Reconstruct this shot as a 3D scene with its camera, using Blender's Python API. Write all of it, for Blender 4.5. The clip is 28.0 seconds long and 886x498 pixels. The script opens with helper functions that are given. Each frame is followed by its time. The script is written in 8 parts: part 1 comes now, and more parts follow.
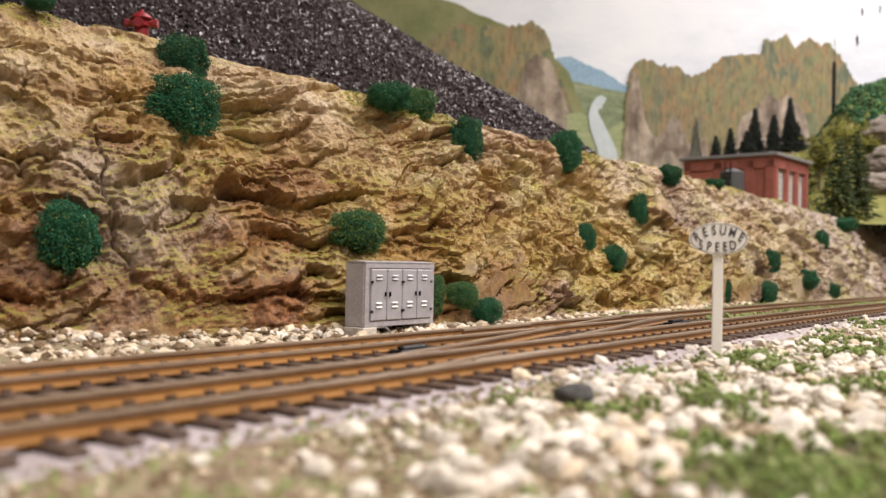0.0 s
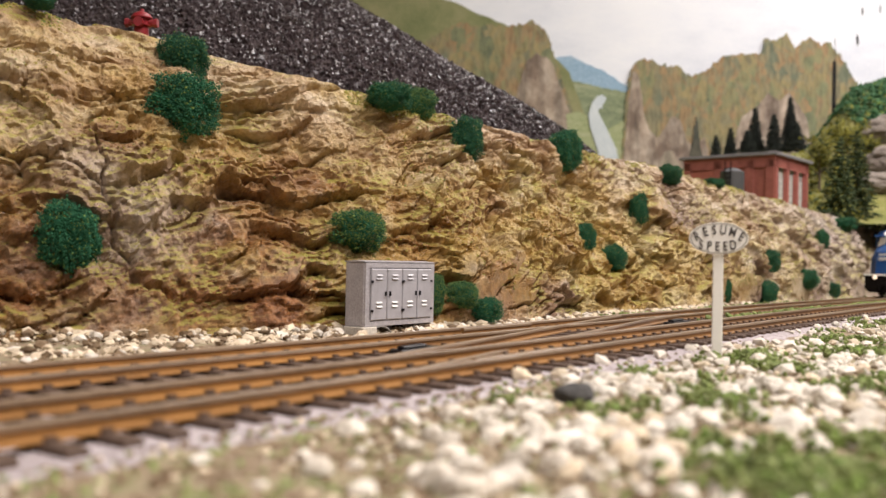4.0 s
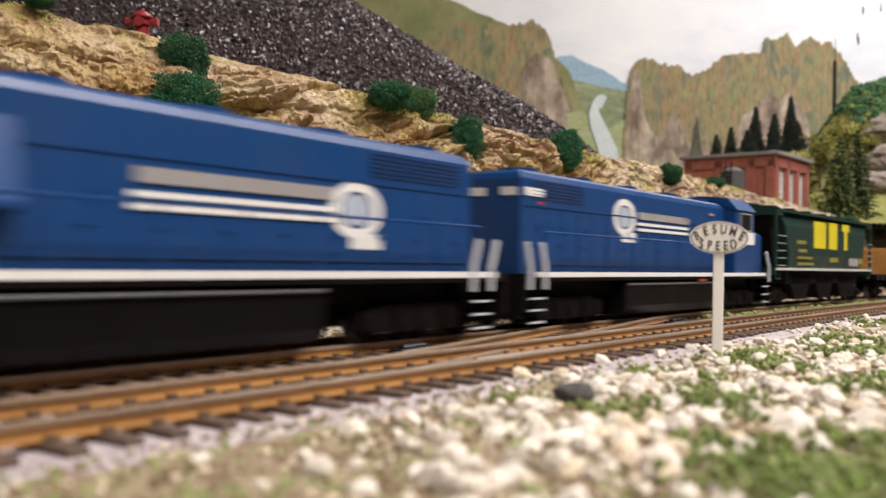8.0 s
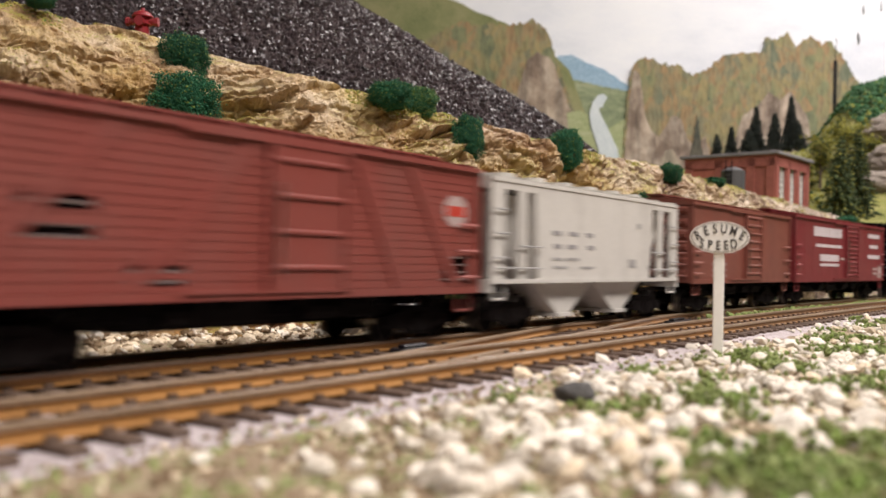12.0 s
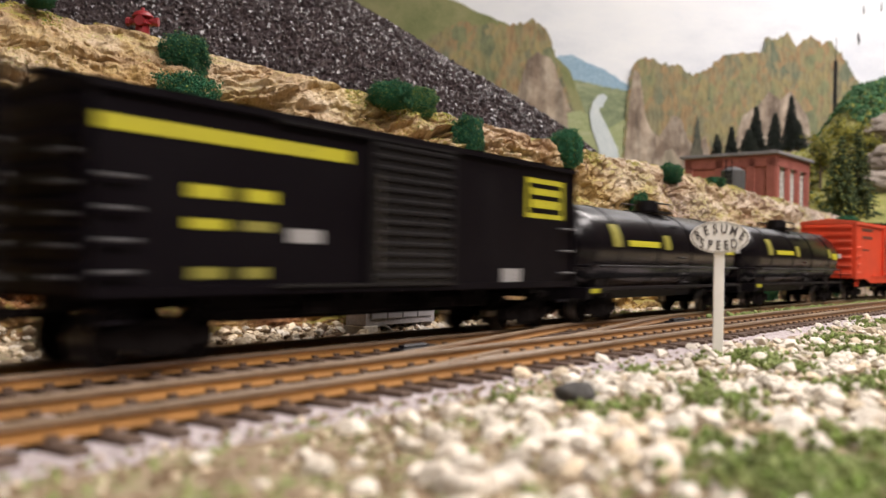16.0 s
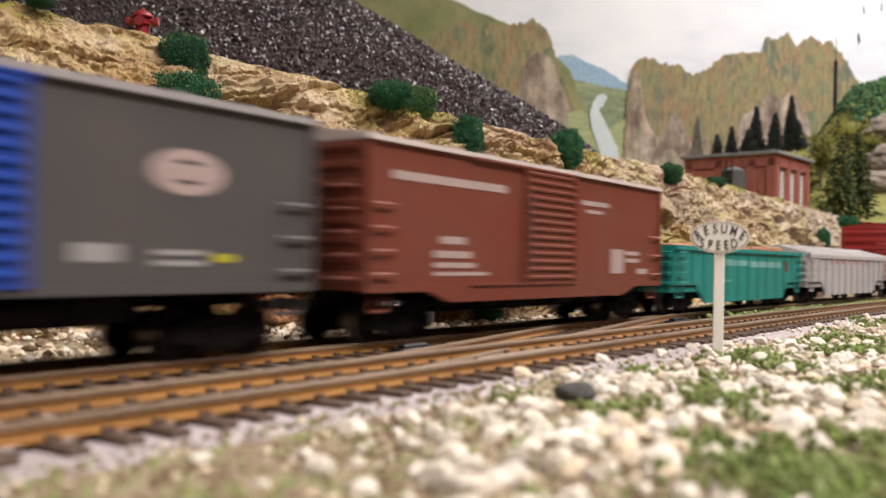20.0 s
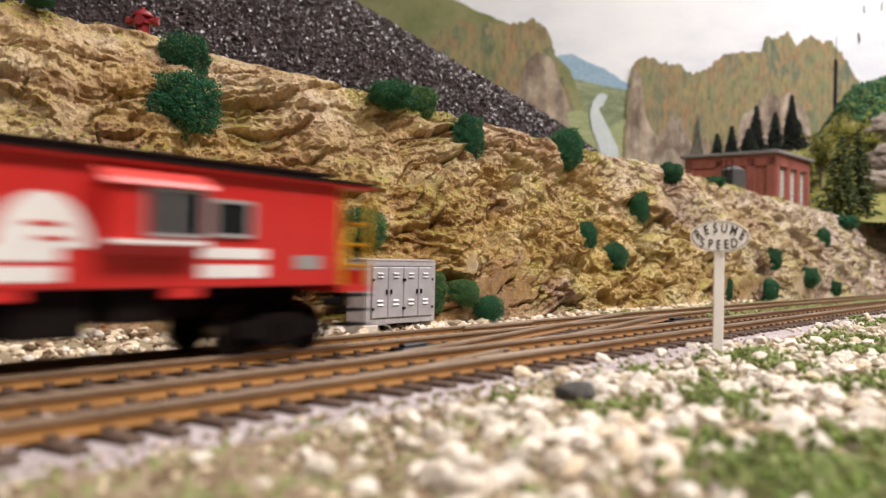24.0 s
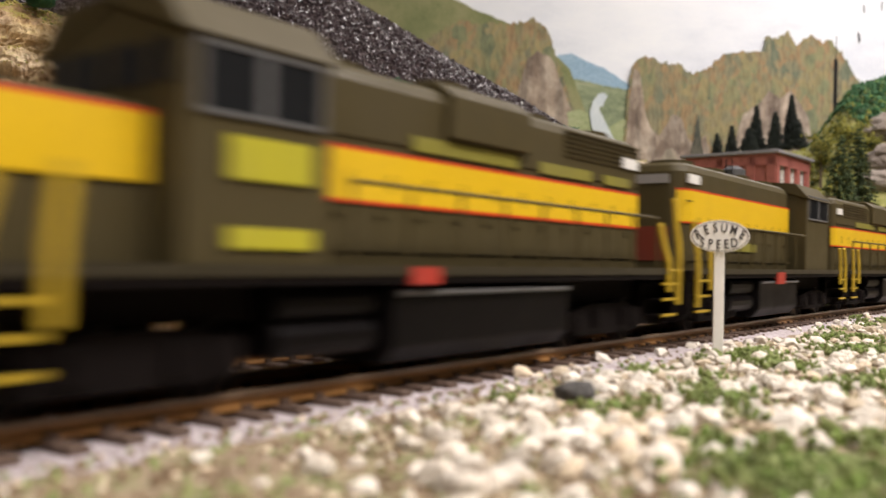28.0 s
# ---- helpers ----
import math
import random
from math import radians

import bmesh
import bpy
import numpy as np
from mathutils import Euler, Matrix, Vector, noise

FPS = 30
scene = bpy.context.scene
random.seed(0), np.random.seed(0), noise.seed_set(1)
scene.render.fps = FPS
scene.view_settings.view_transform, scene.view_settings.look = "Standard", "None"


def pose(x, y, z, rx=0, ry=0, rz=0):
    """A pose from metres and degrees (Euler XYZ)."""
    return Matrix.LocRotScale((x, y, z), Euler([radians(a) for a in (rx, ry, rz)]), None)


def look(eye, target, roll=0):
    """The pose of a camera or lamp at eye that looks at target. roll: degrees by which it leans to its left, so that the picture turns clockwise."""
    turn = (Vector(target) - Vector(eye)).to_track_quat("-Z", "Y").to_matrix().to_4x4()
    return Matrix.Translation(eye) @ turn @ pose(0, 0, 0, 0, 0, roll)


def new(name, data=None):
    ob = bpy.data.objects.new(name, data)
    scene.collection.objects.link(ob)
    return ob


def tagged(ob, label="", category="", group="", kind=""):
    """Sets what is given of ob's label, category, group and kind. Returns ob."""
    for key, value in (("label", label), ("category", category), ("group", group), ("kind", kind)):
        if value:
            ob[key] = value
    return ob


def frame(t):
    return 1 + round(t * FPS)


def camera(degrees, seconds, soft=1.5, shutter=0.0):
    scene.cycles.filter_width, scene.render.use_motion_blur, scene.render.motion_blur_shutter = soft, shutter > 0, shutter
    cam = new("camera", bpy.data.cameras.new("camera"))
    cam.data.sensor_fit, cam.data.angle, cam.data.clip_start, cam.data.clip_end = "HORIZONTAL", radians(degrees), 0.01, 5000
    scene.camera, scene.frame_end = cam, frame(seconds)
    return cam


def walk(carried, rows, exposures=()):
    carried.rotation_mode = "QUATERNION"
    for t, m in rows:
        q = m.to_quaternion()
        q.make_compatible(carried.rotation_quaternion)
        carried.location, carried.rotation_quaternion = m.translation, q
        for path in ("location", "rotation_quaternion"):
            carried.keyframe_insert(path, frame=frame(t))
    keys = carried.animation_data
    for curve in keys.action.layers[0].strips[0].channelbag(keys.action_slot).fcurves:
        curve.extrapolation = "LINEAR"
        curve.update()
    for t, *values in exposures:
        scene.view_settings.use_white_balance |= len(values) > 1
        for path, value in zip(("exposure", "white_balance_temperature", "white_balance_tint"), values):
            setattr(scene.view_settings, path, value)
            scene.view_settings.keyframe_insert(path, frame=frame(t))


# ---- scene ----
MM = 0.001

# ---- camera: a small camera set down beside the track, sagging a little ----
EYE = Vector((0.0, 0.0, 0.0178))


def aim(yaw, tilt):
    way = Vector((math.cos(radians(yaw)) * math.cos(radians(tilt)), math.sin(radians(yaw)) * math.cos(radians(tilt)), math.sin(radians(tilt))))
    return look(EYE, EYE + way, 1.09)


cam = camera(52.2, 28.0, 1.5, 0.8)
cam.data.dof.use_dof = True
cam.data.dof.focus_distance = 0.35
cam.data.dof.aperture_fstop = 22.0
walk(cam, [
    (0.0, aim(36.08, 0.86)), (2.0, aim(36.08, 0.85)), (6.0, aim(36.10, 0.81)), (11.0, aim(36.13, 0.77)),
    (20.0, aim(36.15, 0.755)), (25.0, aim(36.15, 0.71)), (28.0, aim(36.15, 0.70)),
], exposures=[(0.0, 0.0), (28.0, 0.0)])

# ---- light: overhead lamps, all out of view; the last two are added fill ----
world = bpy.data.worlds.new("room_air")
scene.world = world
world.use_nodes = True
world.node_tree.nodes["Background"].inputs[0].default_value = (1.0, 0.96, 0.92, 1)
world.node_tree.nodes["Background"].inputs[1].default_value = 0.02


def overhead_lamp(x, y, z, sx, sy, watts):
    data = bpy.data.lights.new("tube_light", "AREA")
    data.shape, data.size, data.size_y, data.energy = "RECTANGLE", sx, sy, watts
    data.color = (1.0, 0.925, 0.895)
    ob = new("tube_light", data)
    ob.matrix_basis = pose(x, y, z)
    return ob


overhead_lamp(0.3, -0.6, 1.18, 1.2, 0.3, 32)
# Unseen lamp added to brighten the backdrop and the house.
overhead_lamp(1.35, -0.12, 1.18, 1.2, 0.3, 22)
# Unseen fill lamp added for faces turned left, such as the sign.
overhead_lamp(-1.3, -0.75, 1.18, 1.2, 0.3, 19)


# ---- materials ----
def material(name):
    m = bpy.data.materials.new(name)
    m.use_nodes = True
    return m, m.node_tree, m.node_tree.nodes["Principled BSDF"]


def ramp(tree, source, stops):
    r = tree.nodes.new("ShaderNodeValToRGB")
    while len(r.color_ramp.elements) < len(stops):
        r.color_ramp.elements.new(0.5)
    for e, (p, c) in zip(r.color_ramp.elements, stops):
        e.position, e.color = p, (*c, 1)
    tree.links.new(source, r.inputs[0])
    return r.outputs[0]


def noise_out(tree, scale, detail=4, rough=0.6, stretch=None, coord="Object"):
    tc = tree.nodes.new("ShaderNodeTexCoord")
    n = tree.nodes.new("ShaderNodeTexNoise")
    n.inputs["Scale"].default_value, n.inputs["Detail"].default_value, n.inputs["Roughness"].default_value = scale, detail, rough
    src = tc.outputs[coord]
    if stretch:
        mp = tree.nodes.new("ShaderNodeMapping")
        mp.inputs["Scale"].default_value = stretch
        tree.links.new(src, mp.inputs[0])
        src = mp.outputs[0]
    tree.links.new(src, n.inputs["Vector"])
    return n.outputs["Fac"]


def mix(tree, fac, a, b, mode="MIX"):
    n = tree.nodes.new("ShaderNodeMix")
    n.data_type, n.blend_type = "RGBA", mode
    for value, socket in ((fac, n.inputs["Factor"]), (a, n.inputs[6]), (b, n.inputs[7])):
        if isinstance(value, (int, float)):
            socket.default_value = value
        elif isinstance(value, tuple):
            socket.default_value = (*value, 1)
        else:
            tree.links.new(value, socket)
    return n.outputs[2]


def bump(tree, b, height, strength, dist):
    n = tree.nodes.new("ShaderNodeBump")
    n.inputs["Strength"].default_value, n.inputs["Distance"].default_value = strength, dist
    tree.links.new(height, n.inputs["Height"])
    tree.links.new(n.outputs[0], b.inputs["Normal"])


def paint(name, col, rough=0.5, dirt=0.25, metal=0.0, dirt_col=(0.09, 0.07, 0.055), grain=0.15):
    """Painted or moulded plastic with a dusty film at two scales."""
    m, t, b = material(name)
    if max(col) < 0.05 and dirt_col[0] > 0.08:
        dirt_col = (0.016, 0.013, 0.012)
    big = noise_out(t, 45, 5, 0.65)
    fine = noise_out(t, 900, 3, 0.6)
    streak = noise_out(t, 260, 3, 0.6, (1.0, 1.0, 0.12))
    c = mix(t, ramp(t, big, [(0.45, (0, 0, 0)), (0.75, (dirt, dirt, dirt))]), col, dirt_col)
    c = mix(t, ramp(t, streak, [(0.5, (0, 0, 0)), (0.8, (dirt * 0.7,) * 3)]), c, dirt_col)
    c = mix(t, ramp(t, fine, [(0.3, (0, 0, 0)), (0.7, (grain,) * 3)]), c, tuple(min(1, v * 1.4 + 0.002) for v in col))
    if max(col) < 0.06:
        b.inputs["Specular IOR Level"].default_value = 0.3
    t.links.new(c, b.inputs["Base Color"])
    b.inputs["Metallic"].default_value = metal
    r = ramp(t, big, [(0.3, (rough * 0.85,) * 3), (0.7, (min(1, rough * 1.25),) * 3)])
    t.links.new(r, b.inputs["Roughness"])
    bump(t, b, fine, 0.15, 0.0001)
    return m


def speckle(name, stops, scale, rough=0.9, fine=1400, height=0.0006, stretch=None, by_object=0.0):
    """Earth, stone, foam and the like: a ramp over noise, with grain and relief."""
    m, t, b = material(name)
    n = noise_out(t, scale, 6, 0.7, stretch)
    f = noise_out(t, fine, 4, 0.7)
    c = ramp(t, n, stops)
    c = mix(t, ramp(t, f, [(0.35, (0, 0, 0)), (0.75, (0.5, 0.5, 0.5))]), c, tuple(min(1, v * 1.6) for v in stops[-1][1]))
    if by_object:
        o = t.nodes.new("ShaderNodeObjectInfo")
        g = t.nodes.new("ShaderNodeNewGeometry")
        add = t.nodes.new("ShaderNodeMath")
        add.operation = "ADD"
        t.links.new(o.outputs["Random"], add.inputs[0])
        t.links.new(g.outputs["Random Per Island"], add.inputs[1])
        c = mix(t, 1.0, c, ramp(t, add.outputs[0], [(0.0, (1 - by_object,) * 3), (1.0, (1, 1, 1))]), "MULTIPLY")
    t.links.new(c, b.inputs["Base Color"])
    b.inputs["Roughness"].default_value = rough
    bump(t, b, f, 0.5, height)
    return m


M_RAIL = speckle("rusty_rail", [(0.35, (0.15, 0.072, 0.024)), (0.6, (0.34, 0.165, 0.045))], 120, 0.55, 1500, 0.0001, (0.2, 1, 1))
def dull_along(m, start, end, tone):
    """Lets a rail's rust turn to a dull tone along the line, with ragged borders."""
    t, b = m.node_tree, m.node_tree.nodes["Principled BSDF"]
    old = b.inputs["Base Color"].links[0].from_socket
    geo, sep, rng = t.nodes.new("ShaderNodeNewGeometry"), t.nodes.new("ShaderNodeSeparateXYZ"), t.nodes.new("ShaderNodeMapRange")
    t.links.new(geo.outputs["Position"], sep.inputs[0])
    t.links.new(sep.outputs[0], rng.inputs[0])
    rng.inputs[1].default_value, rng.inputs[2].default_value, rng.inputs[4].default_value = start, end, 0.85
    rough = mix(t, 1.0, rng.outputs[0], ramp(t, noise_out(t, 90, 4, 0.6), [(0.35, (0.6,) * 3), (0.6, (1, 1, 1))]), "MULTIPLY")
    t.links.new(mix(t, rough, old, mix(t, 0.7, old, tone)), b.inputs["Base Color"])


dull_along(M_RAIL, 0.15, 0.36, (0.11, 0.07, 0.045))
M_RAILHEAD = speckle("worn_rail_head", [(0.35, (0.13, 0.085, 0.052)), (0.6, (0.26, 0.185, 0.12))], 160, 0.3, 1500, 0.00005, (0.15, 1, 1))
M_TIE = speckle("dark_tie_plastic", [(0.3, (0.042, 0.024, 0.016)), (0.7, (0.105, 0.065, 0.044))], 300, 0.75, 1800, 0.0001, (1, 0.1, 1), 0.3)
M_BALLAST = speckle("pale_ballast", [(0.35, (0.16, 0.125, 0.115)), (0.5, (0.32, 0.27, 0.27)), (0.65, (0.48, 0.43, 0.44))], 420, 0.95, 2000, 0.0006)
M_GROUND = speckle("scenic_soil", [(0.34, (0.09, 0.055, 0.03)), (0.45, (0.2, 0.135, 0.075)), (0.52, (0.27, 0.205, 0.13)), (0.58, (0.17, 0.17, 0.06)), (0.68, (0.3, 0.25, 0.18))], 140, 0.95, 1600, 0.0006)
M_STONE = speckle("white_stone", [(0.3, (0.55, 0.46, 0.36)), (0.6, (0.78, 0.7, 0.59))], 160, 0.85, 900, 0.0003, None, 0.35)
M_TANSTONE = speckle("tan_stone", [(0.3, (0.46, 0.34, 0.22)), (0.6, (0.7, 0.57, 0.42))], 160, 0.85, 900, 0.0003, None, 0.4)
M_SOILBIT = speckle("soil_crumb", [(0.3, (0.085, 0.052, 0.03)), (0.7, (0.22, 0.15, 0.085))], 200, 0.9, 900, 0.0003, None, 0.4)
M_DARKSTONE = speckle("dark_stone", [(0.3, (0.03, 0.028, 0.028)), (0.7, (0.08, 0.075, 0.07))], 200, 0.8)
M_TURF = speckle("green_turf", [(0.35, (0.09, 0.125, 0.04)), (0.6, (0.24, 0.28, 0.095))], 300, 0.95, 1500, 0.0004, None, 0.5)
M_BUSH = speckle("dark_green_foam", [(0.3, (0.006, 0.055, 0.03)), (0.6, (0.012, 0.1, 0.05)), (0.8, (0.03, 0.15, 0.05))], 160, 0.9, 1500, 0.0003, None, 0.55)
M_BUSHLIGHT = speckle("light_green_foam", [(0.3, (0.07, 0.13, 0.028)), (0.7, (0.19, 0.26, 0.055))], 160, 0.9, 1500, 0.0003, None, 0.5)
M_MOSS = speckle("yellow_moss", [(0.35, (0.2, 0.17, 0.03)), (0.6, (0.36, 0.32, 0.06)), (0.75, (0.46, 0.4, 0.12))], 200, 0.95, 1500, 0.0003, None, 0.45)
M_COAL = speckle("glossy_coal", [(0.3, (0.024, 0.0175, 0.019)), (0.7, (0.06, 0.045, 0.047))], 300, 0.17, 900, 0.0004, None, 0.6)


M_COAL.node_tree.nodes["Principled BSDF"].inputs["Specular IOR Level"].default_value = 0.5


def rock_material():
    m, t, b = material("cast_rock")
    big = noise_out(t, 9, 5, 0.6, (0.7, 1, 1.5))
    mid = noise_out(t, 34, 6, 0.6, (0.7, 1, 1.5))
    fine = noise_out(t, 420, 6, 0.7)
    warm = ramp(t, mid, [(0.34, (0.28, 0.145, 0.045)), (0.44, (0.44, 0.275, 0.08)), (0.52, (0.54, 0.38, 0.125)), (0.6, (0.62, 0.475, 0.21)), (0.7, (0.7, 0.58, 0.36))])
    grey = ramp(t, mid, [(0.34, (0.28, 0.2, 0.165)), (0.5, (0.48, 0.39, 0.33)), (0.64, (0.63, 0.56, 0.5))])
    c = mix(t, ramp(t, big, [(0.5, (0, 0, 0)), (0.6, (0.85, 0.85, 0.85))]), warm, grey)
    # brown weathered patches, violet-grey stains and paler scuffs
    c = mix(t, ramp(t, noise_out(t, 14, 6, 0.65, (1.1, 1, 0.8)), [(0.52, (0, 0, 0)), (0.62, (0.55,) * 3)]), c, mix(t, 1.0, c, (0.6, 0.44, 0.34), "MULTIPLY"))
    c = mix(t, ramp(t, noise_out(t, 20, 5, 0.65, (0.9, 1.2, 1.0)), [(0.57, (0, 0, 0)), (0.66, (0.55,) * 3)]), c, (0.33, 0.26, 0.25))
    c = mix(t, ramp(t, noise_out(t, 150, 5, 0.7), [(0.6, (0, 0, 0)), (0.7, (0.6,) * 3)]), c, (0.68, 0.58, 0.42))
    geo = t.nodes.new("ShaderNodeNewGeometry")
    sep = t.nodes.new("ShaderNodeSeparateXYZ")
    t.links.new(geo.outputs["Position"], sep.inputs[0])
    # paler tan mixed in towards the upper ledges, broken by noise
    upper_tan = t.nodes.new("ShaderNodeMapRange")
    upper_tan.inputs[1].default_value, upper_tan.inputs[2].default_value, upper_tan.inputs[3].default_value, upper_tan.inputs[4].default_value = 0.035, 0.075, 0.0, 1.0
    t.links.new(sep.outputs[2], upper_tan.inputs[0])
    upper_tan_n = t.nodes.new("ShaderNodeMath")
    upper_tan_n.operation = "MULTIPLY"
    t.links.new(upper_tan.outputs[0], upper_tan_n.inputs[0])
    t.links.new(ramp(t, noise_out(t, 19, 5, 0.65), [(0.4, (0.15,) * 3), (0.56, (0.9,) * 3)]), upper_tan_n.inputs[1])
    c = mix(t, upper_tan_n.outputs[0], c, ramp(t, mid, [(0.36, (0.36, 0.225, 0.125)), (0.5, (0.56, 0.405, 0.245)), (0.62, (0.7, 0.57, 0.41))]))
    # reddish soil washed on to the foot; greyer colour mixed in along the far stretch
    foot = t.nodes.new("ShaderNodeMapRange")
    foot.inputs[1].default_value, foot.inputs[2].default_value, foot.inputs[3].default_value, foot.inputs[4].default_value = 0.075, 0.005, 0.0, 1.0
    t.links.new(sep.outputs[2], foot.inputs[0])
    footn = t.nodes.new("ShaderNodeMath")
    footn.operation = "MULTIPLY"
    t.links.new(foot.outputs[0], footn.inputs[0])
    t.links.new(ramp(t, noise_out(t, 26, 5, 0.65), [(0.38, (0.3,) * 3), (0.56, (1,) * 3)]), footn.inputs[1])
    near = t.nodes.new("ShaderNodeMapRange")
    near.inputs[1].default_value, near.inputs[2].default_value, near.inputs[3].default_value, near.inputs[4].default_value = 0.24, 0.42, 1.0, 0.0
    t.links.new(sep.outputs[0], near.inputs[0])
    footm = t.nodes.new("ShaderNodeMath")
    footm.operation = "MULTIPLY"
    t.links.new(footn.outputs[0], footm.inputs[0])
    t.links.new(near.outputs[0], footm.inputs[1])
    c = mix(t, footm.outputs[0], c, ramp(t, fine, [(0.4, (0.19, 0.078, 0.028)), (0.6, (0.37, 0.165, 0.06))]))
    # lime bloom that has run down at the foot
    c = mix(t, mix(t, 1.0, footm.outputs[0], ramp(t, noise_out(t, 55, 6, 0.75, (1.0, 1.0, 0.35)), [(0.6, (0,) * 3), (0.68, (0.8,) * 3)]), "MULTIPLY"), c, (0.5, 0.44, 0.38))
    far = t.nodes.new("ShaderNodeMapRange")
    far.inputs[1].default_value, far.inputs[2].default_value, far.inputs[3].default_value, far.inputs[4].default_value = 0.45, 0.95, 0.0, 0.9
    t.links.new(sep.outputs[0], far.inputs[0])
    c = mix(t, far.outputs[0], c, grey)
    # moss on ledges
    nrm = t.nodes.new("ShaderNodeSeparateXYZ")
    t.links.new(geo.outputs["Normal"], nrm.inputs[0])
    up = ramp(t, nrm.outputs[2], [(0.5, (0, 0, 0)), (0.75, (0.8, 0.8, 0.8))])
    moss = mix(t, ramp(t, noise_out(t, 30, 4), [(0.47, (0, 0, 0)), (0.58, (1, 1, 1))]), (0, 0, 0), up)
    c = mix(t, moss, c, (0.38, 0.34, 0.06))
    c = mix(t, ramp(t, fine, [(0.42, (0.55,) * 3), (0.6, (0,) * 3)]), c, mix(t, 1.0, c, (0.55, 0.5, 0.45), "MULTIPLY"))
    t.links.new(c, b.inputs["Base Color"])
    t.links.new(ramp(t, noise_out(t, 60, 4, 0.6), [(0.4, (0.24,) * 3), (0.6, (0.6,) * 3)]), b.inputs["Roughness"])
    crag = t.nodes.new("ShaderNodeMath")
    crag.operation = "ADD"
    t.links.new(fine, crag.inputs[0])
    t.links.new(noise_out(t, 1500, 4, 0.7), crag.inputs[1])
    bump(t, b, crag.outputs[0], 0.9, 0.0008)
    return m


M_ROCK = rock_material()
M_BLACK = paint("black_plastic", (0.005, 0.0036, 0.0055), 0.42, 0.12, 0.0, (0.02, 0.016, 0.013))
M_TRUCK = paint("sooty_plastic", (0.007, 0.005, 0.0046), 0.7, 0.12, 0.0, (0.018, 0.013, 0.009))
for dark_mat, shine in ((M_TRUCK, 0.08), (M_BLACK, 0.25)):
    dark_mat.node_tree.nodes["Principled BSDF"].inputs["Specular IOR Level"].default_value = shine
M_STEEL = paint("bright_wheel_steel", (0.35, 0.33, 0.3), 0.3, 0.2, 1.0)
M_WHITE = paint("white_paint", (0.75, 0.74, 0.7), 0.5, 0.12)


# ---- mesh helpers, in millimetres ----
def box(bm, x0, x1, y0, y1, z0, z1, m=None):
    r = bmesh.ops.create_cube(bm, size=1.0)
    vs = r["verts"]
    for v in vs:
        v.co = Vector(((x0 + x1) / 2 + v.co.x * (x1 - x0), (y0 + y1) / 2 + v.co.y * (y1 - y0), (z0 + z1) / 2 + v.co.z * (z1 - z0)))
        if m:
            v.co = m @ v.co
    return vs


def tube(bm, a, b, r, n=8, r2=None):
    """A round bar from a to b."""
    a, b = Vector(a), Vector(b)
    m = Matrix.Translation((a + b) / 2) @ (b - a).to_track_quat("Z", "Y").to_matrix().to_4x4()
    return bmesh.ops.create_cone(bm, cap_ends=True, segments=n, radius1=r, radius2=r if r2 is None else r2, depth=(b - a).length, matrix=m)["verts"]


def prism(bm, outline, x0, x1, axis="x"):
    """Extrude a closed outline of (a, b) pairs: along x it is (y, z), along y it is (x, z)."""
    def place(p, w):
        return (w, p[0], p[1]) if axis == "x" else (p[0], w, p[1])
    va = [bm.verts.new(place(p, x0)) for p in outline]
    vb = [bm.verts.new(place(p, x1)) for p in outline]
    n = len(outline)
    bm.faces.new(va[::-1])
    bm.faces.new(vb)
    for i in range(n):
        bm.faces.new((va[i], va[(i + 1) % n], vb[(i + 1) % n], vb[i]))
    bmesh.ops.recalc_face_normals(bm, faces=bm.faces[:])


def mesh_of(name, bm, mat, smooth=False, bevel=0.0):
    if bevel:
        bmesh.ops.bevel(bm, geom=bm.edges[:], offset=bevel, segments=1, affect="EDGES", clamp_overlap=True)
    bmesh.ops.scale(bm, vec=(MM, MM, MM), verts=bm.verts[:])
    me = bpy.data.meshes.new(name)
    bm.to_mesh(me)
    bm.free()
    for m in mat if isinstance(mat, (list, tuple)) else [mat]:
        me.materials.append(m)
    if smooth:
        me.polygons.foreach_set("use_smooth", [True] * len(me.polygons))
    return me


def part(name, bm, mat, parent=None, label="", smooth=False, bevel=0.0):
    ob = new(name, mesh_of(name, bm, mat, smooth, bevel))
    ob.parent = parent
    if label:
        ob["label"] = label
    return ob


def thing(name, label, category, group="", at=None, kind=""):
    ob = tagged(new(name), label, category, group, kind)
    if at:
        ob.matrix_basis = at
    return ob


def share(name, me, parent, m):
    ob = new(name, me)
    ob.parent = parent
    ob.matrix_basis = m
    return ob


def P(x, y, z, rx=0, ry=0, rz=0):
    return pose(x * MM, y * MM, z * MM, rx, ry, rz)


# ---- the plan: two tracks, straight and then bending gently, cliff behind ----
BEND_X, BEND_R = 280.0, 6500.0
FAR_Y, FAR_Z, NEAR_Y, NEAR_Z = 157.2, -2.9, 106.7, -1.2
GAUGE = 16.5


def on_track(s, y):
    """Place and heading on the track whose straight part lies at y."""
    if s <= BEND_X:
        return s, y, 0.0
    r = BEND_R + (y - FAR_Y)
    a = (s - BEND_X) / BEND_R
    return BEND_X + r * math.sin(a), y - r * (1 - math.cos(a)), -math.degrees(a)


def knots(table, x):
    return float(np.interp(x, [k[0] for k in table], [k[1] for k in table]))


def smooth_step(a, b, x):
    u = min(1.0, max(0.0, (x - a) / (b - a)))
    return u * u * (3 - 2 * u)


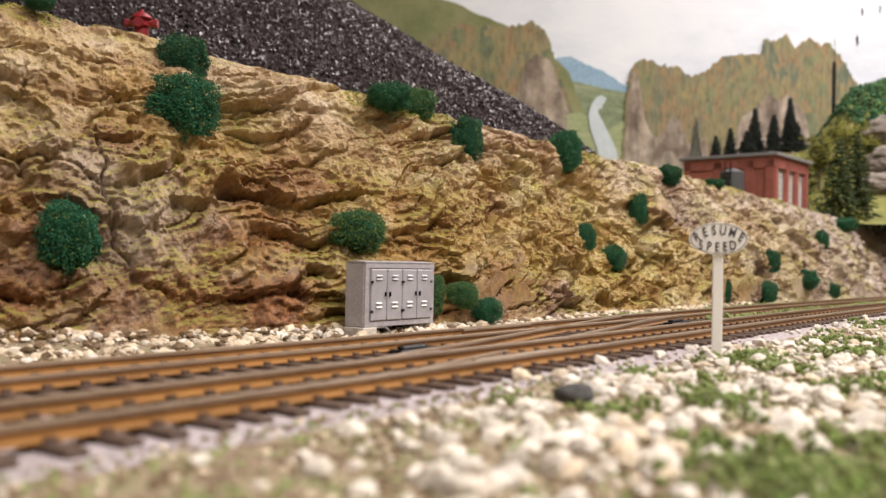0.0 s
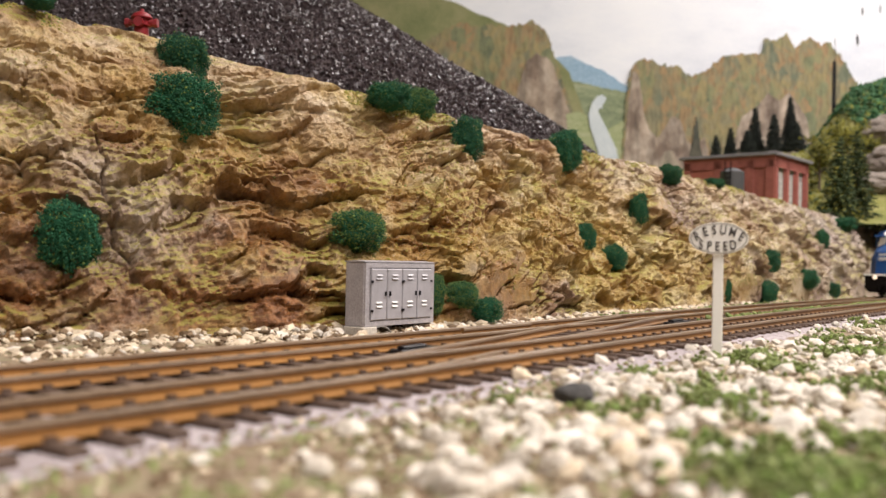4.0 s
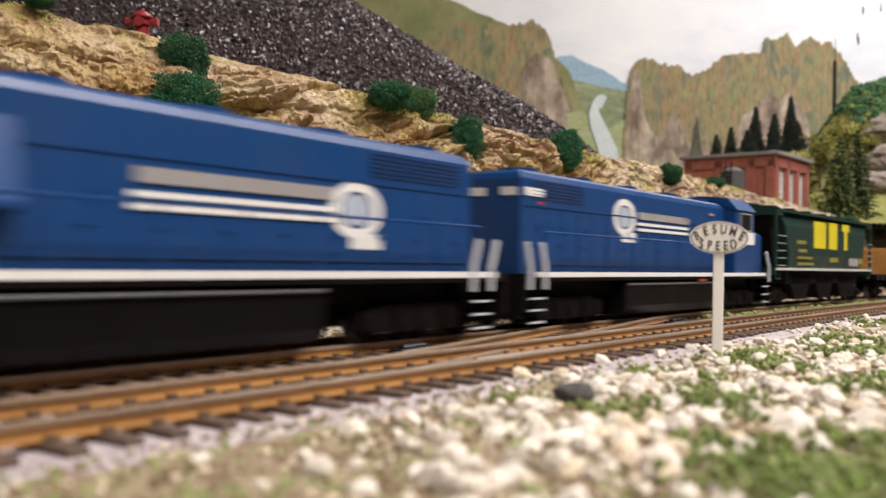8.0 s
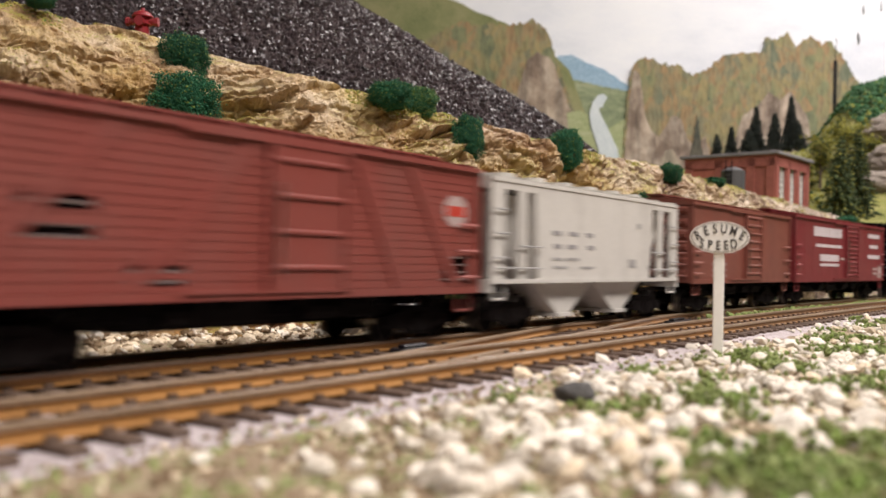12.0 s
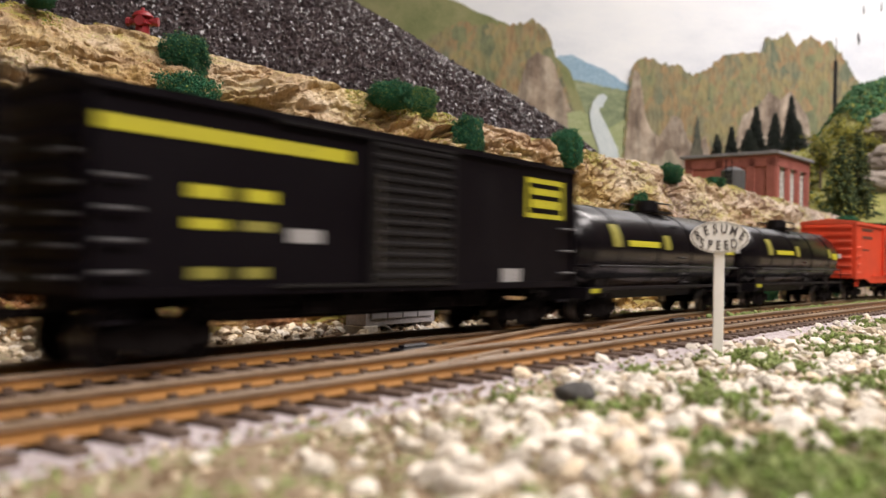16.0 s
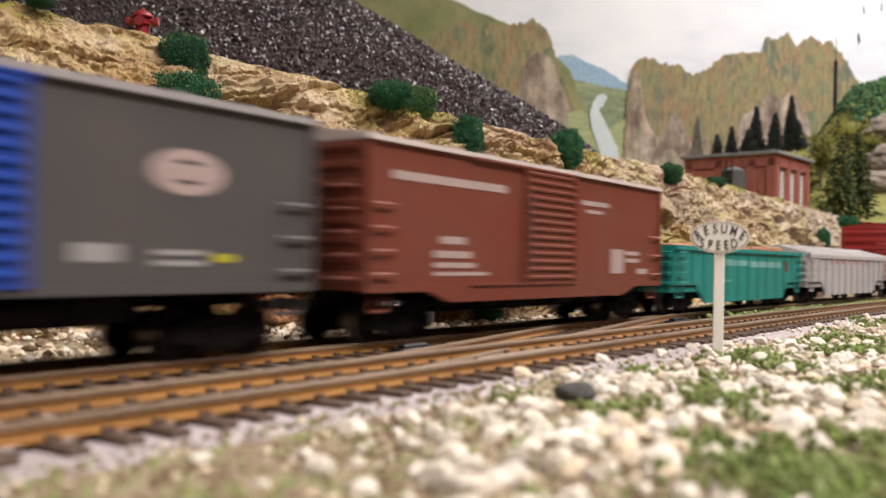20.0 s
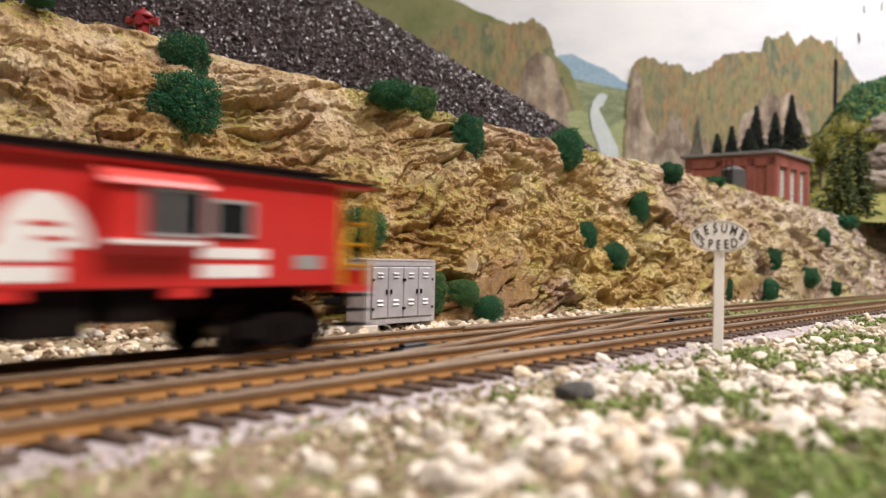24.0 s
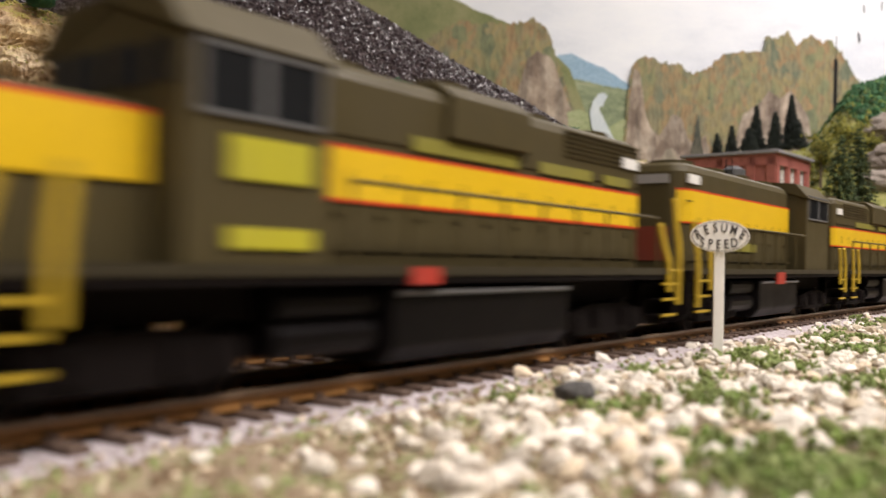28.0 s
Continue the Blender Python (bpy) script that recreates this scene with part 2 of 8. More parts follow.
# Bushes are placed and sized to fit the camera's view of the rock.
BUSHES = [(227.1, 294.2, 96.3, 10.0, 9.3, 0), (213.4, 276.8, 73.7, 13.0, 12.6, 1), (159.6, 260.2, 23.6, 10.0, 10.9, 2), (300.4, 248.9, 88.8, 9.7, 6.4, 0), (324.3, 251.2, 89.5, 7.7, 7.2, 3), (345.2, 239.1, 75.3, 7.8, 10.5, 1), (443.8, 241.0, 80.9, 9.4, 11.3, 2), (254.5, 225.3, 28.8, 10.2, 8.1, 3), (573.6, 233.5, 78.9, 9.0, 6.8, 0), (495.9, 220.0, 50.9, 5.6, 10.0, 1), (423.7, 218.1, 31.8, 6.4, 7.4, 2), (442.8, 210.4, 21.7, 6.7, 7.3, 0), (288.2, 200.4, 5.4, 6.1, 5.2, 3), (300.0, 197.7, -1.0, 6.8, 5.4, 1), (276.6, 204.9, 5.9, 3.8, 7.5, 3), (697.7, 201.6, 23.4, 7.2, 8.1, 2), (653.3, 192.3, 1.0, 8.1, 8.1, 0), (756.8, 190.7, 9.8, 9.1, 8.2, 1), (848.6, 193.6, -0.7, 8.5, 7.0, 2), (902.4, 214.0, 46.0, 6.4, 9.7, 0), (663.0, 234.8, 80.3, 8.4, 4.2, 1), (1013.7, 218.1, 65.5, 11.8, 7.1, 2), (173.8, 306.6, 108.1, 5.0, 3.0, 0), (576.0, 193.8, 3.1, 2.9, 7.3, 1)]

CLIFF_FOOT = [(-300, 300), (0, 285), (120, 262), (165, 240), (206, 216), (300, 196), (490, 193), (750, 190), (1050, 178), (1400, 140), (1900, 60)]
CLIFF_BACK = [(-300, 360), (0, 338), (180, 312), (230, 308), (264, 277), (308, 254), (394, 247), (520, 242), (720, 237), (990, 234), (1350, 215), (1900, 130)]
CLIFF_TOP = [(-300, 108), (0, 108), (180, 106), (228, 104.5), (246, 100.5), (264, 95.5), (308, 88.5), (394, 85.5), (519, 83), (719, 81), (987, 76), (1347, 63), (1900, 50)]


def cell_hash(p, k):
    """A steady random number in 0..1 for a cell's centre."""
    u = math.sin(p.x * 12.9898 + p.y * 78.233 + p.z * 37.719 + k * 19.17) * 43758.5453
    return u - math.floor(u)


def blocks(q):
    """Broken rock: each cell of a cracked mass sits at its own depth and slope."""
    far, centre = noise.voronoi(q)
    c = centre[0]
    d = q - c
    near = 1 - smooth_step(0.0, 0.35, far[1] - far[0])
    return (cell_hash(c, 3) - 0.5 + (cell_hash(c, 1) - 0.5) * d.x * 1.6 + (cell_hash(c, 2) - 0.75) * d.z * 1.8) * (1 - 0.55 * near)


def cliff_point(x, v):
    """The rock face: v runs from the foot (0) to the rim (1)."""
    y0, y1, z1 = knots(CLIFF_FOOT, x), knots(CLIFF_BACK, x), knots(CLIFF_TOP, x)
    over, v = max(0.0, v - 1.0), min(1.0, v)
    z0 = -9.0
    p = Vector((x, y0 + (y1 - y0) * v ** 1.25, z0 + (z1 - z0) * v)) + Vector((0, over * 150, over * 4))
    q = Vector((x, p.y, p.z)) * 0.01
    warp = noise.noise_vector(q * 2.0) * 0.35
    lump = noise.noise(q * 1.1 + Vector((4.1, 0, 0)))
    # how crumpled the face is: smooth beds near by, broken stone farther along
    rough = 0.45 + 0.55 * smooth_step(290, 430, x + 90 * noise.noise(q * 1.3 + Vector((9, 1, 4))))
    # beds that dip gently, each undercut below and sloping back above
    s = x * 0.8 - p.y * 0.5
    dip = p.z - 0.22 * s + 30 * noise.noise(q * 0.9 + Vector((0, 7, 0))) + 9 * noise.noise(q * 3.0) + 3 * noise.noise(q * 9)
    bed = dip / 15.0
    f = bed - math.floor(bed)
    bulge = smooth_step(0.0, 0.16, f) * (1 - f) ** 0.8
    hold = smooth_step(-0.12, 0.3, noise.noise(q * 2.3 + Vector((2, 3, math.floor(bed) * 1.7))))
    thin = dip / 4.6 + 0.8 * noise.noise(q * 6)
    g = thin - math.floor(thin)
    leaf = smooth_step(0.0, 0.2, g) * (1 - g)
    twist = warp + noise.noise_vector(q * 6.5) * 0.16 + noise.noise_vector(q * 17) * 0.05
    big = blocks(Vector((q.x * 3.0, q.y * 2.2, (q.z - 0.2 * s * 0.01) * 4.6)) + twist * 2.0)
    small = blocks(Vector((q.x * 9, q.y * 7, q.z * 12)) + twist * 5)
    line = abs(noise.noise(Vector((s * 0.02 + 0.5 * noise.noise(q * 3) + 0.12 * noise.noise(q * 14), 3.3, p.z * 0.006))))
    chip = 0.2 - abs(noise.noise(Vector((q.x * 12, q.y * 12, q.z * 17)) + warp * 3))
    gully = (1 - smooth_step(0.0, 0.045, line)) * smooth_step(-0.05, 0.3, noise.noise(q * 1.7 + Vector((6, 2, 8))))
    crest = noise.ridged_multi_fractal(q * 4.2 + warp * 2, 0.9, 2.2, 4, 1.0, 2.0) - 1.1
    pits = noise.turbulence(q * 10 + warp * 3, 4, True) - 0.3
    grain = noise.fractal(q * 30, 0.7, 2.1, 3)
    # rounded knuckles with deep hollows on the upper part near by
    near = smooth_step(290, 215, x)
    knurl = near * smooth_step(0.12, 0.4, v) * (13.0 * (0.16 - abs(noise.noise(q * 2.5 + warp * 1.5 + Vector((1, 5, 2))))) - 5.0 * smooth_step(0.25, 0.5, noise.noise(q * 4.2 + Vector((3, 1, 8)))))
    edge = smooth_step(0, 0.12, v) * (0.35 + 0.65 * smooth_step(1.02, 0.85, v))
    away = smooth_step(360, 480, x)
    d = edge * (11.0 * lump + 8.0 * (bulge - 0.35) * (0.15 + hold) * (1 - 0.6 * away) + 2.4 * (leaf - 0.3) * (0.3 + hold) * (1 - away) + (4.5 + 5.0 * away + 2.5 * near) * big + (2.6 + 1.2 * away) * small * (0.3 + rough)
                + 5.0 * crest * (0.05 + 0.95 * rough) * (1 - 0.35 * away) + 4.2 * pits * (0.3 + rough) * (1 - 0.5 * away - 0.35 * near) + 3.4 * chip * (1 - 0.6 * away - 0.4 * near) + 1.7 * grain + knurl - 4.0 * gully)
    low = 1 - smooth_step(0.0, 0.4, v)
    d = min(d, 2.0 + 10.0 * (1 - low)) - 3.0 * low
    return p + Vector((-0.42 * d, -0.84 * d, 0.3 * d))


def grid_mesh(name, rows, mat, smooth=True):
    n = len(rows[0])
    verts = [tuple(Vector(p) * MM) for row in rows for p in row]
    faces = [(i * n + j, i * n + j + 1, (i + 1) * n + j + 1, (i + 1) * n + j) for i in range(len(rows) - 1) for j in range(n - 1)]
    me = bpy.data.meshes.new(name)
    me.from_pydata(verts, [], faces)
    me.materials.append(mat)
    if smooth:
        me.polygons.foreach_set("use_smooth", [True] * len(me.polygons))
    return me


def cliff():
    xs, x = [], -20.0
    while x < 1650:
        xs.append(x)
        x += 0.8 if 90 < x < 420 else 1.3 if x < 720 else 3.0
    rows = [[cliff_point(x, j / 190) for x in xs] for j in range(207)]
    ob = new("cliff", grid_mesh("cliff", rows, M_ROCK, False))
    return tagged(ob, "yellow-brown cast rock cliff with mossy ledges beside the track", "cliff", kind="structure")


def moss():
    """Crumbs of yellow-green turf caught along the rim and on the ledges."""
    rng = random.Random(31)
    spots = []
    while len(spots) < 13000:
        x = rng.uniform(90, 900)
        rim = rng.random() < 0.55
        v = rng.uniform(0.93, 1.06) if rim else rng.uniform(0.15, 0.93)
        mask = noise.noise(Vector((x * 0.018, v * 4.0, 3.3))) + 0.4 * noise.noise(Vector((x * 0.07, v * 14.0, 5)))
        if mask < (0.02 if rim else 0.12 if x < 260 else 0.24):
            continue
        p = cliff_point(x, v)
        if not rim and (cliff_point(x, v + 0.012) - p).z > 1.35:
            continue
        spots.append((p.x + rng.uniform(-0.5, 0.5), p.y, p.z + rng.uniform(-0.15, 0.3), rng.uniform(0.2, 0.5)))
    tagged(new("moss", scatter_mesh("moss", spots, [M_MOSS, M_BUSHLIGHT], 0.4, 0.8, [0.85, 0.15])), "yellow-green turf crumbs along the cliff rim and ledges", "moss", kind="stuff")


def plateau_height(x, y):
    back = y - knots(CLIFF_BACK, x)
    return knots(CLIFF_TOP, x) + back * 0.055 + 2.2 * noise.noise(Vector((x * 0.02, y * 0.02, 3.0))) + 0.8 * noise.noise(Vector((x * 0.09, y * 0.09, 1.0)))


def plateau():
    xs = [-60 + 12 * i for i in range(150)]
    rows = []
    for j in range(60):
        back = 4.0 + 0.45 * j * j + 2 * j
        rows.append([(x, knots(CLIFF_BACK, x) + back, plateau_height(x, knots(CLIFF_BACK, x) + back) - (3.0 if j == 0 else 0.0)) for x in xs])
    ob = new("plateau_ground", grid_mesh("plateau_ground", rows, M_GRASSY))
    return tagged(ob, "grassy ledge ground above the cliff", "ground", kind="structure")


M_GRASSY = speckle("grassy_soil", [(0.3, (0.1, 0.11, 0.024)), (0.5, (0.19, 0.18, 0.045)), (0.65, (0.26, 0.22, 0.09)), (0.8, (0.11, 0.14, 0.03))], 60, 0.95, 1500, 0.0008)


def ground_height(x, y):
    """Scenery surface round the tracks."""
    n = 1.2 * noise.noise(Vector((x * 0.03, y * 0.03, 0))) + 0.7 * noise.noise(Vector((x * 0.11, y * 0.11, 5)))
    if x > BEND_X:
        y = y + (x - BEND_X) ** 2 / (2 * BEND_R)
    near = -5.3 + 1.0 * n - 0.5 * smooth_step(120, 260, x)
    bed = -4.7 + 0.15 * n
    far = -6.9 + 0.15 * n
    back = -8.2 + 0.9 * n
    z = near + (bed - near) * smooth_step(82, 88, y)
    z += (far - bed) * smooth_step(118, 142, y)
    return z + (back - far) * smooth_step(172, 180, y)


def ground():
    rows, ys = [], []
    y = -160.0
    while y < 320:
        ys.append(y)
        y += 1.6 if y > 20 else 4.0
    xs, x = [], -260.0
    while x < 1700:
        xs.append(x)
        x += 1.8 if 20 < x < 330 else 6.0
    rows = [[(x, y, ground_height(x, y)) for x in xs] for y in ys]
    me = grid_mesh("ground", rows, M_GROUND)
    me.materials.append(M_BALLAST)
    n = len(xs) - 1
    index = np.zeros(len(me.polygons), dtype=np.int32)
    for j in range(len(ys) - 1):
        for i in range(n):
            yy = ys[j] + (max(0, xs[i] - BEND_X) ** 2) / (2 * BEND_R) + 2.5 * noise.noise(Vector((xs[i] * 0.08, ys[j] * 0.08, 9)))
            index[j * n + i] = 1 if 84 < yy < 173 else 0
    me.polygons.foreach_set("material_index", index)
    ob = tagged(new("ground", me), "soil and pale ballast ground sheet of the layout", "ground", kind="structure")
    bm = bmesh.new()
    box(bm, -5200, 6200, -3600, 1400, -60, -14)
    base = part("layout_table", bm, M_TABLE)
    tagged(base, "brown painted baseboard that carries the layout", "table", kind="structure")
    return ob


M_TABLE = paint("brown_board", (0.16, 0.11, 0.07), 0.7, 0.4)

RAIL = [(-1.1, -2.5), (1.1, -2.5), (1.1, -2.15), (0.3, -1.9), (0.3, -0.95), (0.65, -0.75), (0.65, -0.12), (0.5, 0.0), (-0.5, 0.0), (-0.65, -0.12), (-0.65, -0.75), (-0.3, -0.95), (-0.3, -1.9), (-1.1, -2.15)]


def rail_mesh(points, z):
    """Sweep the rail's section along a list of (x, y) points."""
    verts, faces, kinds = [], [], []
    k = len(RAIL)
    for i, (x, y) in enumerate(points):
        a, b = points[max(0, i - 1)], points[min(len(points) - 1, i + 1)]
        d = Vector((b[0] - a[0], b[1] - a[1])).normalized()
        for dy, dz in RAIL:
            verts.append(((x - d.y * dy) * MM, (y + d.x * dy) * MM, (z + dz) * MM))
    for i in range(len(points) - 1):
        for j in range(k):
            faces.append((i * k + j, (i + 1) * k + j, (i + 1) * k + (j + 1) % k, i * k + (j + 1) % k))
            kinds.append(1 if 4 <= j <= 9 else 0)
    faces.append(tuple(range(k - 1, -1, -1)))
    faces.append(tuple((len(points) - 1) * k + j for j in range(k)))
    kinds += [0, 0]
    me = bpy.data.meshes.new("rail")
    me.from_pydata(verts, [], [f[::-1] for f in faces])
    me.materials.append(M_RAIL)
    me.materials.append(M_RAILHEAD)
    me.polygons.foreach_set("material_index", kinds)
    return me


def tie_mesh():
    bm = bmesh.new()
    box(bm, -1.45, 1.45, -14.5, 14.5, -1.9, 0.0)
    return mesh_of("tie", bm, M_TIE, bevel=0.2)


TIE = tie_mesh()


def track(name, y, z, s0, s1, label, tall=2.5):
    root = thing(name, label, "railway track", kind="structure")
    for side in (-1, 1):
        pts = [on_track(s, y + side * GAUGE / 2)[:2] for s in np.arange(s0, s1, 12.0)]
        new("rail", rail_mesh(pts, z)).parent = root
    bm = bmesh.new()
    s = s0 + 6
    while s < s1:
        x, yy, h = on_track(s, y)
        share("tie", TIE, root, P(x + random.uniform(-0.4, 0.4), yy + random.uniform(-0.5, 0.5), z - 2.5 + random.uniform(-0.15, 0.05), 0, 0, h + random.uniform(-1.5, 1.5)))
        if 20 < s < 700:
            for side in (-1, 1):
                for inner in (-1, 1):
                    m = Matrix.Translation((x, yy + side * GAUGE / 2 + inner * 1.25, z - 2.2))
                    box(bm, -0.75, 0.75, -0.5, 0.5, -0.35, 0.35, m)
        s += 7.3
    plates = part("spike", bm, M_TIE, root)
    plates["kind"] = "stuff"
    return root


def crossover():
    """The turnout rails that lead from one track to the other."""
    root = thing("crossover", "rusty crossover rails between the two tracks", "railway track", kind="structure")

    def way(s):
        a, b, e = 40.0, 420.0, 110.0
        w = min(max(s - a, 0.0), b - a)
        full = b - a - e
        u = w * w / (2 * e) if w < e else w - e / 2 if w < full else full - (b - a - w) ** 2 / (2 * e)
        return s, NEAR_Y + (FAR_Y - NEAR_Y) * u / full
    for side in (-1, 1):
        pts = [(way(s)[0], way(s)[1] + side * GAUGE / 2) for s in np.arange(92 if side < 0 else 70, 385 if side < 0 else 350, 6.0)]
        new("rail", rail_mesh(pts, -2.7)).parent = root
    for y, z, s0, s1 in ((NEAR_Y - GAUGE / 2 + 2.4, NEAR_Z, 150, 190), (FAR_Y + GAUGE / 2 - 2.4, FAR_Z, 235, 280)):
        new("guard_rail", rail_mesh([(s, y) for s in np.arange(s0, s1, 6.0)], z - 0.1)).parent = root
    for i in range(26):
        s = 112 + i * 8.2
        x, y = way(s)
        share("tie", TIE, root, P(x, y, -5.1, 0, 0, 6))
    for x, y, w in ((172, 133, 17), (330, 130, 20)):
        bm = bmesh.new()
        box(bm, -w / 2, w / 2, -2.2, 2.2, -0.5, 2.6)
        box(bm, -w / 2 + 2, w / 2 - 5, -1.2, 1.2, 2.6, 3.4)
        m = part("switch_machine", bm, M_BLACK, root, "black switch machine cover", bevel=0.4)
        m.matrix_basis = P(x, y, -5.4, 0, 0, 4)
    return root


# ---- loose stones, turf, foam bushes ----
def hull_faces():
    bm = bmesh.new()
    bmesh.ops.create_icosphere(bm, subdivisions=1, radius=1.0)
    pts = np.array([v.co[:] for v in bm.verts])
    tri = np.array([[v.index for v in f.verts] for f in bm.faces])
    bm.free()
    return pts, tri


BALL_V, BALL_F = hull_faces()


def scatter_mesh(name, spots, mats, rough=0.28, flat=0.7, choose=None):
    """Many irregular lumps in one mesh; spots are (x, y, z, radius) in mm."""
    rng = np.random.default_rng(len(spots))
    n, k = len(spots), len(BALL_V)
    spots = np.array(spots, dtype=float)
    v = np.repeat(BALL_V[None], n, 0) * (1 + rng.uniform(-rough, rough, (n, k, 1)))
    q = rng.normal(size=(n, 4))
    q /= np.linalg.norm(q, axis=1, keepdims=True)
    w, x, y, z = q.T
    rot = np.stack([1 - 2 * (y * y + z * z), 2 * (x * y - z * w), 2 * (x * z + y * w), 2 * (x * y + z * w), 1 - 2 * (x * x + z * z), 2 * (y * z - x * w), 2 * (x * z - y * w), 2 * (y * z + x * w), 1 - 2 * (x * x + y * y)], 1).reshape(n, 3, 3)
    v = v * rng.uniform(0.65, 1.25, (n, 1, 3))
    v = np.einsum("nij,nkj->nki", rot, v)
    v[:, :, 2] *= flat
    v = (v * spots[:, None, 3:4] + spots[:, None, :3]) * MM
    f = BALL_F[None] + (np.arange(n) * k)[:, None, None]
    me = bpy.data.meshes.new(name)
    me.from_pydata(v.reshape(-1, 3).tolist(), [], f.reshape(-1, 3).tolist())
    for m in mats:
        me.materials.append(m)
    if len(mats) > 1:
        pick = rng.choice(len(mats), n, p=choose)
        me.polygons.foreach_set("material_index", np.repeat(pick, len(BALL_F)).astype(np.int32))
    return me


def stones():
    rng = random.Random(4)
    near, back = [], []
    while len(near) < 5600:
        x, y = rng.uniform(20, 520), rng.uniform(-120, 92)
        d = x - y
        if math.hypot(x, y) < 62:
            continue
        keep = 0.05 + 0.8 * smooth_step(4, 55, d)
        if x > 300:
            keep *= 0.7
        patch = noise.noise(Vector((x * 0.05, y * 0.05, 2)))
        if rng.random() > keep * (1.0 + 0.9 * patch) or (y > 80 and rng.random() < 0.7):
            continue
        r = rng.choice((0.7, 1.0, 1.4, 1.9)) * rng.uniform(0.75, 1.35)
        near.append((x, y, ground_height(x, y) + 0.3 * r, r))
    grit = []
    while len(grit) < 9000:
        x, y = rng.uniform(30, 300), rng.uniform(-60, 90)
        if math.hypot(x, y) < 62 or rng.random() > 0.25 + 0.75 * smooth_step(200, 90, x):
            continue
        r = rng.uniform(0.25, 0.7)
        grit.append((x, y, ground_height(x, y) + 0.2 * r, r))
    tagged(new("grit", scatter_mesh("grit", grit, [M_STONE, M_TANSTONE, M_TURF, M_SOILBIT], choose=[0.04, 0.09, 0.29, 0.58])), "fine brown and white grit on the soil", "grit", kind="stuff")
    while len(back) < 3800:
        x = rng.uniform(60, 620)
        y = rng.uniform(174, knots(CLIFF_FOOT, x) + 6)
        if y < 178 and rng.random() < 0.6:
            continue
        if rng.random() > (1.0 if x < 330 else 0.5) * (0.35 + 0.65 * smooth_step(-16, 2, y - knots(CLIFF_FOOT, x))):
            continue
        r = rng.choice((0.5, 0.8, 1.3, 1.6)) * rng.uniform(0.7, 1.4)
        back.append((x, y, ground_height(x, y) + 0.3 * r + 2.2 * smooth_step(-10, 6, y - knots(CLIFF_FOOT, x)), r))
    tagged(new("gravel", scatter_mesh("gravel", near, [M_STONE, M_TANSTONE], choose=[0.85, 0.15])), "off-white gravel scattered beside the near track", "gravel", kind="stuff")
    tagged(new("gravel", scatter_mesh("gravel", back, [M_STONE, M_TANSTONE, M_SOILBIT], choose=[0.2, 0.47, 0.33])), "white and tan rubble along the cliff foot", "gravel", kind="stuff")


def turf():
    rng = random.Random(9)
    spots = []
    patches = [(rng.uniform(40, 420), rng.uniform(-70, 84), rng.uniform(2, 6)) for _ in range(150)]
    patches = [q for q in patches if q[0] - q[1] > 45 or q[2] < 2.6]
    patches += [(97, 24, 13), (108, 18, 12), (105, 30, 9), (178, 78, 6), (150, 52, 9), (128, 60, 7), (215, 60, 10), (235, 70, 9), (190, 40, 9), (270, 50, 14), (128, 26, 7), (310, 66, 14)]
    for px, py, pr in patches:
        if math.hypot(px, py) < 75:
            continue
        for _ in range(int(pr * pr * 1.5)):
            x, y = rng.gauss(px, pr * 0.45), rng.gauss(py, pr * 0.45)
            if y > 90 or math.hypot(x, y) < 62:
                continue
            spots.append((x, y, ground_height(x, y) + rng.uniform(0.2, 2.2), rng.uniform(0.35, 0.8)))
    for _ in range(900):
        x, y = rng.uniform(60, 185), rng.gauss(179, 3.5)
        if y > 173 and noise.noise(Vector((x * 0.05, y * 0.08, 6))) > -0.1:
            spots.append((x, y, ground_height(x, y) + rng.uniform(0, 0.7), rng.uniform(0.3, 0.7)))
    for _ in range(5000):
        x = rng.uniform(380, 1100)
        y = rng.uniform(120, 192) - max(0, x - BEND_X) ** 2 / (2 * BEND_R)
        yy = y + max(0, x - BEND_X) ** 2 / (2 * BEND_R)
        if 172 < yy or 118 < yy < 142:
            spots.append((x, y, ground_height(x, y) + rng.uniform(0.4, 2.6), rng.uniform(0.6, 1.4)))
    tagged(new("turf", scatter_mesh("turf", spots, [M_TURF, M_BUSHLIGHT], 0.4, 1.0, [0.75, 0.25])), "green ground foam turf between the stones", "turf", kind="stuff")


def foam_mesh(seed, n, mats, share_of):
    rng = random.Random(seed)
    spots = []
    for _ in range(n):
        d = Vector((rng.gauss(0, 1), rng.gauss(0, 1), rng.gauss(0, 1))).normalized()
        bulge = 1 + 0.3 * noise.noise(d * 1.8 + Vector((seed, 0, 0))) + 0.14 * noise.noise(d * 5 + Vector((0, seed, 0)))
        square = (abs(d.x) ** 3 + abs(d.y) ** 3 + abs(d.z) ** 3) ** (-1 / 3)
        deep = rng.uniform(0.5, 1.0) ** 0.4 if rng.random() < 0.95 else rng.uniform(0.98, 1.1)
        p = d * bulge * deep * 9.4 * (0.45 + 0.55 * square)
        spots.append((p.x, p.y, p.z, rng.uniform(0.14, 0.36)))
    spots += [(rng.uniform(-2, 2), rng.uniform(-2, 2), rng.uniform(-2, 2), 5.6) for _ in range(10)]
    flecks = spots[:int(n * share_of)]
    return scatter_mesh("clump", spots[int(n * share_of):], mats[:1], 0.35, 1.0), scatter_mesh("fleck", [(x * 1.02, y * 1.02, z * 1.02, r) for x, y, z, r in flecks], mats[1:], 0.35, 1.0)


